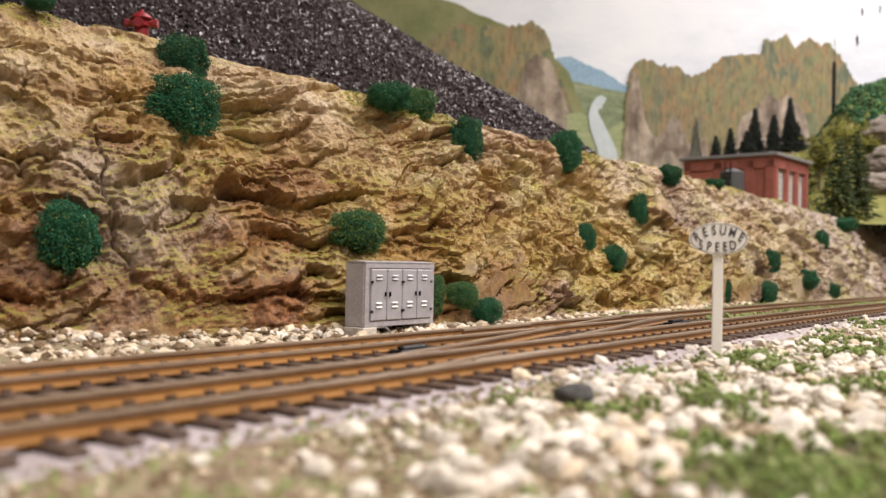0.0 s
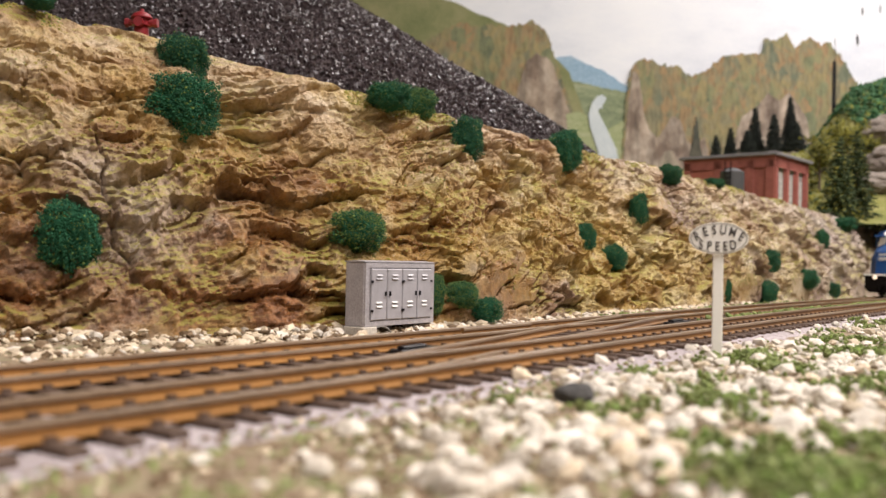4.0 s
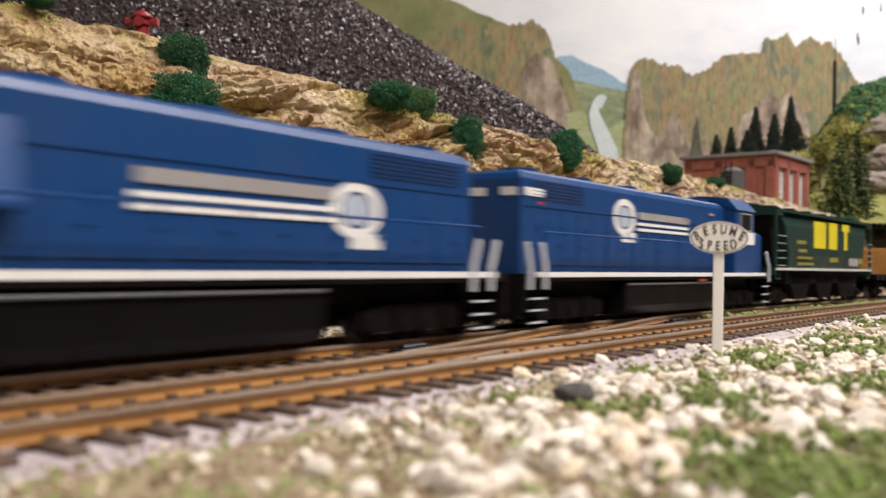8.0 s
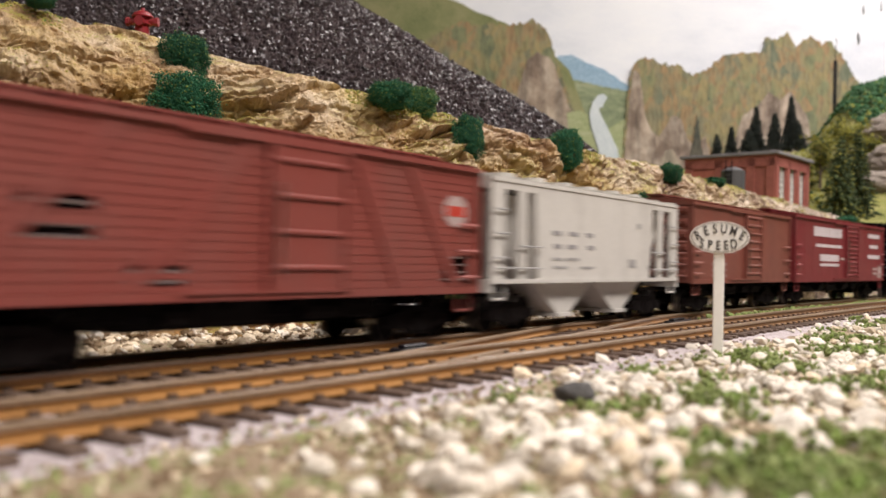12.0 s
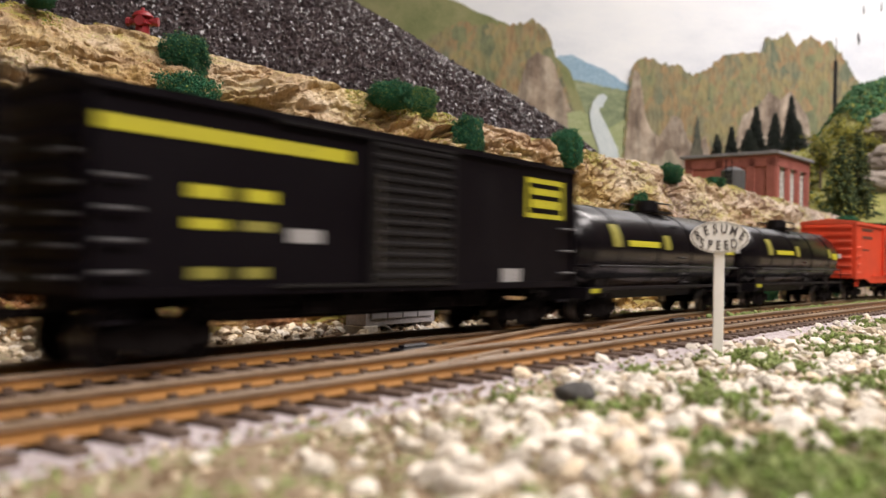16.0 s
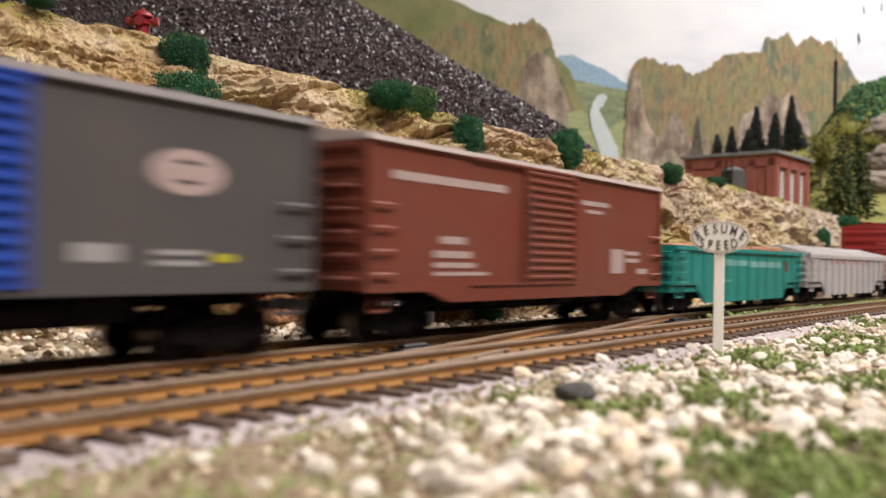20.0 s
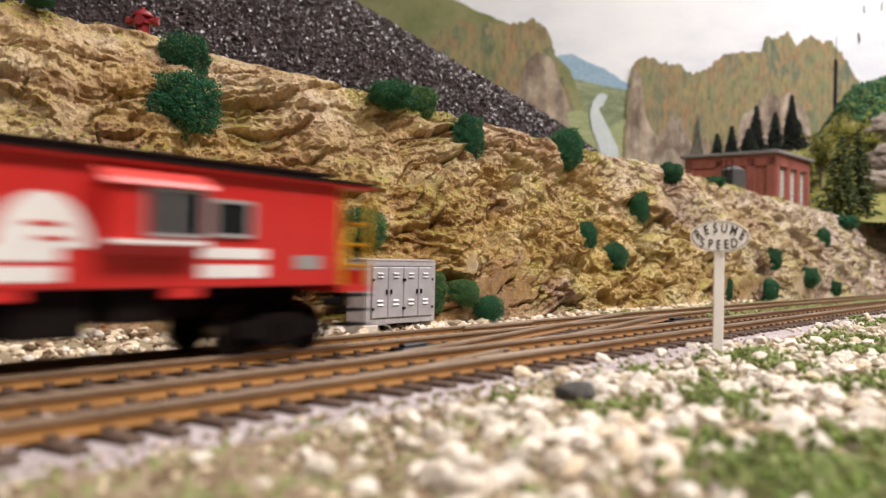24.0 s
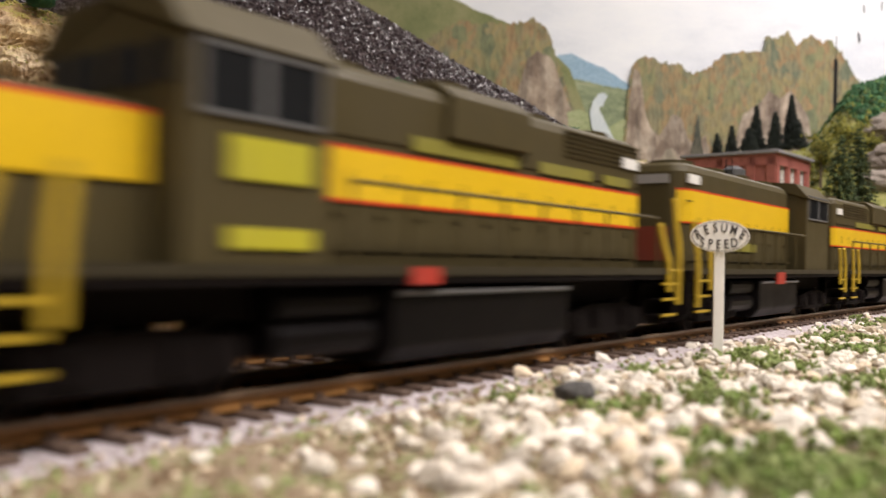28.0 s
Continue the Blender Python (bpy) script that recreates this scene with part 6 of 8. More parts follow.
    handrail(loco, h0 + 4, h1 - 4, 17.4, 30.5, -w + 0.2, mat, 9)
    for x_from, za, zb, m, turn in stripe or ():
        wrap_stripe(loco, h0, h1, hw, round_r, x_from, za, zb, m, turn)
    for nm, x0, x1, za, zb, m, y in marks:
        decal(loco, nm, x0, x1, za, zb, m, y, 0.45)
    for x0, x1, za, zb, y in grille:
        louvres(loco, x0, x1, za, zb, y, mat)
    for x in np.linspace(h0 + 14, h1 - 14, 5 if six else 4):
        fan(loco, x, tall - 0.2 + (1.6 if hump and hump[0] < x < hump[1] else 0), mat)
    bm = bmesh.new()
    prism(bm, [(-15.5, 14.5), (-15.5, 5), (-13, 2.0), (13, 2.0), (15.5, 5), (15.5, 14.5)], tank[0], tank[1])
    ft = part("fuel_tank", bm, M_TANKDARK, loco, bevel=0.4)
    # Grey bar that stands in for the highlight along the tank's top edge.
    bm = bmesh.new()
    tube(bm, (tank[0] + 1, -16.0, 13.6), (tank[1] - 1, -16.0, 13.6), 0.45, 8)
    part("pipe", bm, M_DIMFRAME, ft)
    if not six:
        # Air reservoirs, and a dark block added behind them to fill the gap.
        for x0, x1 in ((tank[0] - 24, tank[0] - 3),):
            for z in (7.2, 12.4):
                bm = bmesh.new()
                tube(bm, (x0, -11.5, z), (x1, -11.5, z), 2.9, 14)
                part("air_reservoir", bm, M_TANKDARK, loco)
            bm = bmesh.new()
            box(bm, x0 + 1, x1 - 1, -8, 8, 4.5, 15)
            part("battery_box", bm, M_TRUCK, loco)
    ax = (-20, 0, 20) if six else (-14.5, 14.5)
    inset = 37 if six else 33
    for w2 in (-1, 1):
        truck(loco, w2 * (L / 2 - inset) if not ends else (lo + inset if w2 < 0 else hi - inset), ax)
    return loco


# Near-white base colour stands in for reflected light on the windshield.
M_GLAREPANE = paint("windshield_glare", (0.9, 0.92, 0.94), 0.08, 0.0)
M_TAN = paint("tan_window", (0.22, 0.17, 0.1), 0.25, 0.2)
M_DIMFRAME = paint("dull_grey_frame", (0.12, 0.12, 0.12), 0.4, 0.2)
M_TANKDARK = paint("dark_tank", (0.0036, 0.0027, 0.0027), 0.45, 0.05)
M_TANKDARK.node_tree.nodes["Principled BSDF"].inputs["Specular IOR Level"].default_value = 0.12
M_RAILWHITE = paint("grey_white_rail", (0.5, 0.52, 0.55), 0.45, 0.15)
M_RAILYELLOW = paint("yellow_rail", (0.5, 0.34, 0.02), 0.45, 0.2)
M_LAMP = bpy.data.materials.new("headlight")
M_LAMP.use_nodes = True
M_LAMP.node_tree.nodes["Principled BSDF"].inputs["Emission Color"].default_value = (1, 0.72, 0.5, 1)
M_LAMP.node_tree.nodes["Principled BSDF"].inputs["Emission Strength"].default_value = 1.3


def bars(kind, mat, *rows):
    return [(kind, *r, mat) for r in rows]


def freight_train():
    """The train on the far track, front first, with the place of each middle along it."""
    B = "lettering_bar"
    out = []
    blue = (0.0038, 0.046, 0.168)
    a = diesel("blue wide-cab six-axle locomotive with white stripes, leading", 256, (-92, -62), (-121, -92), (-62, 116), blue, M_WHITE, M_RAILWHITE, 51.0, 10.6, True, True, None, (-48, 52),
               [(B, 4.5, 58.5, 34.6, 37.6, M_GREYMARK, -10.6), (B, 3.5, 61, 31.8, 33.0, M_WHITE, -10.6), (B, 3.5, 61, 29.4, 30.6, M_WHITE, -10.6), ("number_plate", -86.5, -71, 31, 35.8, M_YELLOWPLATE, -16.2)],
               [(-58, -44, 38, 46, -10.6), (72, 110, 41, 47, -10.6), (-88, -78, 21, 28, -16.2), (-76, -65, 21, 28, -16.2)], cabtall=54,
               posts=[((-126, 31), (-125, 28.5), (-120, 21), (-118.8, 18), (-118.8, 12.6)), ((-117, 31), (-115.5, 28.5), (-109.5, 21), (-108, 18), (-108, 12.6)), ((108, 12.6), (108, 19), (110.5, 27)), ((117, 12.6), (117, 19), (119.5, 27))],
               treads=[(-119, -108, (2.6, 6.4, 10.0)), (108, 117, (2.6, 6.4, 10.0))], windows=((-85.5, -76, 40.4, 46.2, M_DIMFRAME, M_TAN), (-74.6, -66, 40.4, 46.2, M_DIMFRAME, M_TAN)), end_bars=False, ends=(-121.5, 128))
    emblem(a, 67, 31.5, 9.5, 8.2, -10.6)
    blue_mat = next(c for c in a.children if c.name.startswith("hood")).data.materials[0]
    bm = bmesh.new()
    prism(bm, [(-10.5, 44), (-14.8, 29), (-14.8, 27.5), (-10.5, 27)], -30, -19)
    part("blower_duct", bm, blue_mat, a, bevel=0.3)
    bm = bmesh.new()
    box(bm, -62, -20, -11.4, -10.5, 34.2, 34.8)
    part("ledge", bm, blue_mat, a)
    out.append((a, 1722))
    b = diesel("blue hood locomotive with white stripes, coupled backwards", 241, (70, 96), (96, 118), (-112, 70), blue, M_WHITE, M_RAILWHITE, 50.5, 10.6, True, False, None, (-46, 46),
               [(B, -26, 24.5, 38.6, 41.4, M_GREYMARK, -10.6), (B, -27, 24.5, 36.2, 37.3, M_WHITE, -10.6), (B, -27, 24.5, 34.0, 35.1, M_WHITE, -10.6), ("number_plate", 74.5, 96.0, 31.6, 37.6, M_WHITE, -16.2), ("marker", 22, 29, 14.2, 15.2, M_REDMARK, -17.2), (B, 50, 55, 44, 45, M_PINKGREY, -10.6), (B, 20, 26, 40, 41, M_PINKGREY, -10.6)],
               [(-106, -72, 41, 47, -10.6), (58, 66, 26, 30, -10.6)], cabtall=54, nose_w=13.2,
               posts=[((117.6, 13.5), (117.6, 21), (114.5, 25), (112.5, 28.5)), ((-108, 12.6), (-108, 19), (-110.5, 27)), ((-117, 12.6), (-117, 19), (-119.5, 27))],
               treads=[(-117, -108, (2.6, 6.4, 10.0)), (108, 117, (3.6, 7.4, 11.4))], windows=((77, 91, 38.6, 46, M_GREYMARK, M_GLASS),), end_bars=False)
    emblem(b, -38, 37.5, 9.5, 8.2, -10.6)
    for x0, x1, y0, y1, z0, z1, m in ((-110, -99, -10.95, -10.4, 42.2, 44.8, M_WHITE), (-112.3, -111.8, -9, -3, 42.2, 44.8, M_WHITE), (-112.3, -111.8, 3, 9, 42.2, 44.8, M_WHITE), (-101.5, -99, -10.95, -10.4, 39.6, 40.6, M_REDMARK)):
        bm = bmesh.new()
        box(bm, x0, x1, y0, y1, z0, z1)
        part("number_board" if m is M_WHITE else "marker_light", bm, m, b)
    out.append((b, 1979.5))
    green = (0.006, 0.029, 0.0235)
    marks = bars("letter_block", M_YELLOWBIG, (-32.4, -9.6, 32.5, 48), (-2.9, 14.0, 32.5, 48.4), (29.8, 36.2, 32.5, 44.3), (25.4, 40.4, 44.3, 48.5))
    marks += bars(B, M_OLIVEYELLOW, (-62.5, -47.5, 34.2, 36.2), (-60, -45.5, 29.7, 31.4), (-61.5, -35, 25.9, 27.3), (-61, -33, 22.4, 24), (0, 16, 24.6, 27.4), (64, 74, 24.3, 27.6)) + bars(B, M_GREYMARK, (42.1, 62.5, 22.6, 27.6))
    out.append((covered_hopper("dark green covered hopper with large plain yellow blocks", 193, 20.0, 51.5, green, marks, 3, paint("green_white_stripe", (0.55, 0.56, 0.52), 0.5, 0.3), True), 2204.5))
    f = flat_car()
    out.append((f, 2402))
    out.append((crate(-44.4, -9.5, 17.5, 36), 2402 - 27))
    out.append((crate(-7.5, 33, 17.5, 36), 2402 + 12.8))
    c = boxcar("oxide red wooden boxcar with diagonal braces", 149, 12.5, 46.0, (0.2, 0.045, 0.035), None, (-4, 20), None,
               bars(B, M_PINKGREY, (-57, -43.5, 28.2, 30.8), (-57, -43.5, 23.3, 25.6), (-36.5, -24.5, 15, 16.3), (-36.5, -24.5, 17.5, 19), (58, 69, 15, 22)), 3.0, 4)
    braces_mat = c.children[0].data.materials[0]
    for x0, x1 in ((-68, -40), (-36, -8), (40, 24), (64, 44)):
        bm = bmesh.new()
        prism(bm, [(x0 - 1.7, 14), (x0 + 1.7, 14), (x1 + 1.7, 44), (x1 - 1.7, 44)], -17.9, -17.1, "y")
        part("brace", bm, braces_mat, c)
    for i in range(16):
        bm = bmesh.new()
        box(bm, -73, 73, -17.32, -17.15, 14 + i * 1.95, 15.75 + i * 1.95)
        part("plank", bm, braces_mat, c)
    disc(c, "emblem", 63.5, 34, 5.2, 4.2, M_PINKGREY, -17.3)
    decal(c, "emblem", 59.5, 67.5, 32.6, 35.4, M_REDMARK, -17.4, 0.12)
    out.append((c, 2570.5))
    out.append((covered_hopper("pale grey short covered hopper with dark lettering bars", 138, 15.0, 45.0, (0.52, 0.5, 0.46), bars(B, M_FADED, (-34, -28, 29.6, 31), (-23, -17, 29.6, 31), (-11, -6, 29.6, 31), (-33, -28, 25.4, 26.8), (-24, -18, 25.4, 26.8), (-10, -5, 25.4, 26.8)) + bars(B, M_GREYMARK, (-34, -27, 21.6, 22.5), (-25, -16, 21.6, 22.5), (-33, -24, 19, 19.8), (-14, -5, 19, 19.8), (23, 29, 19.6, 22.6), (40, 42, 19, 20.5), (30, 33, 34, 36)), 2), 2721))
    out.append((boxcar("brown boxcar with faded lettering", 134, 13.5, 47.5, (0.17, 0.05, 0.035), None, (-3.2, 19.3), None, bars(B, M_PINKGREY, (-56, -16, 27, 29), (-43, -27, 21, 22.4), (-43, -27, 18.5, 19.6), (-43, -27, 15.8, 17)), 2.6, 8, catwalk=True), 2873))
    out.append((boxcar("dark maroon boxcar with broad white lettering bars", 192, 13.2, 49.6, (0.16, 0.018, 0.022), None, (0.8, 28.3), None,
                       bars(B, M_MAUVE, (-62, -6, 39.5, 45), (-58, -6, 33.2, 35), (-50, -12, 25, 29), (-50, -12, 22, 23.6), (56.3, 85.3, 41.8, 44.6), (59.3, 81.8, 34.9, 37.2), (55.3, 86.3, 27.8, 30.4)) + bars(B, M_PINKGREY, (-7.7, -0.4, 26, 27.6), (82, 92, 14.6, 23), (69, 80, 20, 21.5), (69, 80, 17, 18.5)), 2.6, 12, panels=12), 3047))
    black = (0.003, 0.0018, 0.0032)
    y1 = bars(B, M_YELLOW, (-81.3, -20.3, 40.8, 44), (-79.3, -67.8, 25.8, 27.9), (-79.3, -70.5, 21.6, 24.2), (-69, -58.3, 21.6, 24.2)) + bars(B, M_OLIVEYELLOW, (-77.3, -69, 16, 17.2), (-77.3, -69, 18.2, 19.4), (-67, -60, 16, 17.2), (-67, -60, 18.2, 19.4)) + bars(B, M_OLIVEYELLOW, (-58, -50, 22, 25), (-62, -49, 12.6, 13.6), (62, 77, 16, 23)) + bars("yellow_panel", M_YELLOW, (39.2, 66.2, 39.5, 44.3), (39.2, 66.2, 36.5, 38.4), (39.2, 66.2, 32.6, 35.4)) + bars(B, M_GREYMARK, (43, 58, 18.2, 22.4))
    out.append((boxcar("black boxcar with a long yellow lettering bar", 175, 13.6, 51.0, black, None, (-9.3, 24.2), paint("dark_door", (0.012, 0.011, 0.0115), 0.28, 0.12), y1, 2.4, 13, panels=10, dirt=0.08), 3252.5))
    y2 = bars(B, M_YELLOW, (-87, -20.9, 42.7, 45.5), (-66.4, -56.5, 32, 34.5), (-52.5, -43.9, 32, 34.5), (-66.4, -57, 26, 28)) + bars(B, M_OLIVEYELLOW, (-53, -44.4, 26, 28), (-65.4, -57.4, 16.4, 18.6), (-52.9, -45.9, 16.4, 18.6)) + bars("yellow_panel", M_YELLOW, (57.6, 59, 34.4, 46.5), (79.2, 80.6, 34.4, 46.5), (59, 79.2, 45, 46.5), (59, 79.2, 34.4, 35.8), (60.5, 78, 41.5, 43.5), (60.5, 78, 37.5, 40)) + bars(B, M_GREYMARK, (44.6, 55.1, 14.7, 18.9), (-40, -30, 24, 27))
    out.append((boxcar("black boxcar with yellow lettering and a yellow panel", 175, 13.6, 50.6, black, None, (-14.4, 19.1), paint("dark_door", (0.012, 0.011, 0.0115), 0.28, 0.12), y2, 2.4, 13, panels=10, dirt=0.08), 3443.5))
    out.append((tank_car(156, "glossy black tank car with a yellow lettering bar, following boxcars", 6), 3622))
    out.append((tank_car(157, "glossy black tank car with yellow placards and walkway", 2), 3798.5))
    out.append((boxcar("bright orange-red boxcar with a wide double door", 179, 14.5, 51.0, (0.62, 0.056, 0.018), (0.6, 0.075, 0.03), ((-26, 3), (3.5, 31)), None,
                       bars(B, M_DARKMARK, (-74.5, -49, 45.8, 48), (-73, -50, 40.8, 42.8), (-74, -58, 33, 34)) + bars("emblem", M_WHITE, (36.5, 41.5, 29, 40.5), (41.5, 48.5, 29, 33)) + bars("emblem", M_DARKMARK, (50, 54, 43.5, 46.5), (60, 66, 44.5, 46.5)) + bars(B, M_PINKGREY, (70, 78, 17.5, 26.5)), 2.4, 13, 3.2, catwalk=False, end_ribs=7), 3993.5))
    out.append((boxcar("dark grey boxcar with a bright blue door", 174, 14.0, 50.6, (0.07, 0.064, 0.064), (0.3, 0.28, 0.28), (-18.3, 21.2), paint("blue_door", (0.01, 0.05, 0.3), 0.4, 0.12),
                       bars(B, M_GREYMARK, (-72.8, -66, 40.2, 43.8), (-64, -49.3, 40.4, 43.8), (-69.8, -53.3, 28.4, 30.5), (-79.8, -72.8, 21, 22.6), (-79.8, -72.8, 18, 19), (-57, -23, 20, 21), (-57, -23, 17, 18), (30, 39, 19.4, 22.6), (46, 58, 20.8, 21.8), (46, 58, 18.8, 19.8)) + bars("placard", M_YELLOW, (-43.3, -31.8, 20.6, 23.4), (60, 65, 19.6, 21.2)), 2.4, 13), 4176.5))
    disc(out[-1][0], "emblem", 53.5, 36.5, 8.6, 4.4, M_PINKGREY, -17.2, 0.14, 0.55)
    decal(out[-1][0], "emblem", 48.5, 58.5, 35, 38, M_PINKGREY, -17.2)
    out.append((boxcar("chocolate brown boxcar with small white lettering bars", 174, 13.2, 50.2, (0.155, 0.036, 0.02), (0.55, 0.48, 0.45), (-15.7, 15.8), None,
                       bars(B, M_PINKGREY, (-77.2, -25.2, 40.6, 42.8), (-57.2, -45.7, 25.2, 27.2), (-59.7, -42.7, 21.5, 23.4), (-59.7, -40.7, 18.9, 20.3), (-59.7, -34.2, 16.8, 17.8), (21.8, 41.8, 40.2, 41.8), (25.3, 37.3, 37.6, 38.8), (44.3, 54.5, 17.4, 26), (56, 68, 24, 25.4), (56, 68, 21.4, 22.8), (66.3, 75.8, 17.2, 19.2)), 2.4, 14, 3.4, catwalk=False, end_ribs=8), 4368))
    out.append((gondola("teal gondola with a rusty bundled load", 174, 9.6, 29.0, (0.008, 0.2, 0.17), bars(B, paint("faded_teal_lettering", (0.16, 0.36, 0.33), 0.5, 0.2), (-29.5, -20, 21, 24), (-18, 0.5, 21, 23.6), (4, 50.5, 20.4, 23.4), (-37, -23.5, 13.5, 14.6)) + bars("emblem", M_DARKMARK, (56, 63, 18.5, 24)), None, speckle("rusty_load", [(0.3, (0.25, 0.1, 0.05)), (0.7, (0.5, 0.28, 0.16))], 90, 0.7)), 4559))
    out.append((gondola("pale grey gondola with a ribbed cover", 171, 9.6, 28.4, (0.4, 0.38, 0.38), bars(B, paint("faded_red_lettering", (0.4, 0.24, 0.24), 0.5, 0.2), (-44, -28, 23.4, 27), (-25, -8, 23.4, 27), (-3.5, 15, 23.4, 27), (18, 38, 23.4, 27)), paint("grey_cover", (0.55, 0.53, 0.53), 0.5, 0.15)), 4746.5))
    out.append((boxcar("red boxcar with large plain white blocks", 151, 13.0, 51.5, (0.3, 0.02, 0.018), None, (-19, 13), None,
                       bars("letter_block", M_WHITE, (-60, -50, 34, 46), (-47, -36, 34, 46), (-33, -21, 34, 46), (15, 23, 34, 46.4), (26, 30, 34, 46.4), (33, 47.5, 34, 46.4), (52, 66, 34, 46.4)) + bars(B, M_PINKGREY, (50, 58, 16.2, 22), (-58, -40, 26, 28), (-58, -36, 20, 21)) + bars("placard", M_YELLOW, (57, 67, 15.9, 17.2)), 2.6, 12), 4923.5))
    out.append((caboose(), 5075))
    return out


M_YELLOWPLATE = paint("ochre_plate", (0.42, 0.27, 0.04), 0.5, 0.2)
M_YELLOWBIG = paint("chrome_yellow_lettering", (0.6, 0.52, 0.01), 0.5, 0.15)


def near_locomotives():
    B = "lettering_bar"
    dark = (0.064, 0.05, 0.02)
    yel = paint("hood_yellow", (0.72, 0.465, 0.012), 0.4, 0.06)
    red = paint("stripe_red", (0.6, 0.06, 0.01), 0.45, 0.1)
    lay = -10.2
    out = []
    sill = paint("olive_sill", (0.035, 0.029, 0.016), 0.4, 0.15)
    a = diesel("dark olive-black hood locomotive with a yellow band edged in red", 196, (48, 78), (78, 90), (-84, 48), dark, sill, M_RAILYELLOW, 50.0, 10.2, False, False,
               [(47, 28.8, 36.4, yel, 5), (47, 36.4, 37.0, red, 5), (47, 28.2, 28.8, red, 5)], (-17, 41),
               [(B, -49.5, -13.5, 38, 40.4, M_OLIVEYELLOW, lay), (B, -5.5, 17, 38, 40.4, M_OLIVEYELLOW, lay), (B, 25, 37.5, 38, 40.2, M_OLIVEYELLOW, lay), ("number_plate", 62, 75, 30, 35.4, M_YELLOW, -16.2), ("nose_panel", 78.6, 88.6, 28.6, 36.2, yel, -14.4), ("nose_panel_edge", 78.6, 88.6, 36.2, 36.9, red, -14.4), ("ledge", 49, 89, 27.0, 27.7, sill, -16.3), ("marker", 33, 41, 15.0, 17.8, M_REDMARK, -17.2), ("marker", 70, 76, 15.6, 16.8, M_REDMARK, -17.2)], [(-70, -28, 41.5, 47.5, -10.2)], hump=(-22, 14), nose_w=14.4,
               ends=(-92, 98), posts=[((-82, 27), (-81, 22), (-80.5, 18), (-80.5, 8.6)), ((-73.4, 27), (-72, 22), (-71.2, 18), (-71.2, 12)), ((95.5, 8.6), (95.5, 20), (92.5, 27)), ((87, 12), (87, 20), (85, 27))],
               treads=[(-83, -73, (6.3, 10.3, 14.2)), (86, 95, (6.3, 10.3, 14.2))], windows=((52, 61, 38, 45.5, M_DIMFRAME, M_GLASS), (65, 74.5, 37.5, 45.5, M_DIMFRAME, M_GLASS)), round_r=2.5, end_bars=False)
    e = diesel("dark olive-black hood locomotive with a plain yellow band", 180, (39, 71), (71, 93), (-67, 39), dark, sill, M_RAILYELLOW, 48.8, 10.2, False, False,
               [(36, 31.5, 40.4, yel, 4), (36, 40.4, 41.0, red, 4), (36, 31.0, 31.5, red, 3)], (-14, 30),
               [(B, -54, -30, 23.6, 26.4, M_OLIVEYELLOW, lay), (B, -28, -3, 23.6, 26.4, M_OLIVEYELLOW, lay), ("marker", -0.5, 7.5, 13, 17, M_REDMARK, -17.2), ("nose_panel", 74, 92.5, 31, 36.3, yel, -10.3)], [], cabtall=51,
               ends=(-80, 99), posts=[((-78.2, 31), (-77.4, 27), (-74.8, 22), (-74.2, 18), (-74.4, 7.4)), ((-65, 30.4), (-64.2, 12)), ((96.5, 8.6), (96.5, 20), (93.5, 27)), ((88, 12), (88, 20), (86, 27))],
               treads=[(-75.4, -65.5, (6.4, 10.6, 14.8)), (87.5, 96, (6.3, 10.3, 14.2))], round_r=5.5, end_bars=False)
    bm = bmesh.new()
    tube(bm, (-94, -14, 17.2), (-78, -14, 17.2), 0.5, 8)
    part("drawbar_rod", bm, M_RAILYELLOW, e)
    bm = bmesh.new()
    box(bm, -67.4, -66.9, -5.5, 5.5, 20, 30)
    part("end_door", bm, paint("end_door_red", (0.16, 0.025, 0.012), 0.45, 0.2), e)
    g = diesel("dark olive-black road locomotive with a yellow band, coupled backwards", 196, (-60, -34), (-90, -60), (-34, 87.5), dark, sill, M_RAILYELLOW, 50.0, 10.2, False, False,
               [(-33, 28.4, 36.2, yel, 5), (-33, 36.2, 36.8, red, 5), (-33, 27.8, 28.4, red, 5)], (-18, 40),
               [(B, -7.5, 27, 37.8, 40.4, M_OLIVEYELLOW, lay), (B, 36, 59.5, 37.8, 40.2, M_OLIVEYELLOW, lay), (B, 66, 80, 37.8, 40, M_OLIVEYELLOW, lay), ("number_plate", -53, -38, 29, 34.6, M_YELLOW, -16.2), (B, -53, -37.5, 20, 22.8, M_YELLOW, -16.2), ("marker", -16, -8.5, 15, 17.8, M_REDMARK, -17.2), ("stripe", -89.5, -61, 28, 36.6, yel, -10.2), ("stripe", -89.6, -61, 36.6, 37.2, red, -10.2)], [(47, 86, 42, 48, -10.2)], hump=(2, 30),
               posts=[((84, 29), (86.5, 24), (89.6, 20), (90.4, 17), (90.4, 12)), ((93.2, 36), (94.4, 30), (96.6, 23), (96.8, 19), (96.4, 8.6)), ((-86.5, 8.6), (-86.5, 20), (-84.5, 27)), ((-77.2, 11), (-77, 20), (-76, 29))],
               treads=[(86.5, 95, (6.3, 10.3, 14.2)), (-87, -78, (6.3, 10.3, 14.2))], round_r=2.5, end_bars=False)
    for loco, end in ((a, -84), (e, -67), (g, 87.5)):
        bm = bmesh.new()
        box(bm, end - 0.4, end + 0.4, -5.5, 5.5, 42.6, 45.2)
        part("number_board", bm, M_GREYMARK, loco)
        bm = bmesh.new()
        w = 1 if end < 0 else -1
        box(bm, min(end + w * 2.6, end + w * 11), max(end + w * 2.6, end + w * 11), -10.7, -10.1, 42.6, 45.2)
        part("number_board", bm, M_WHITE, loco)
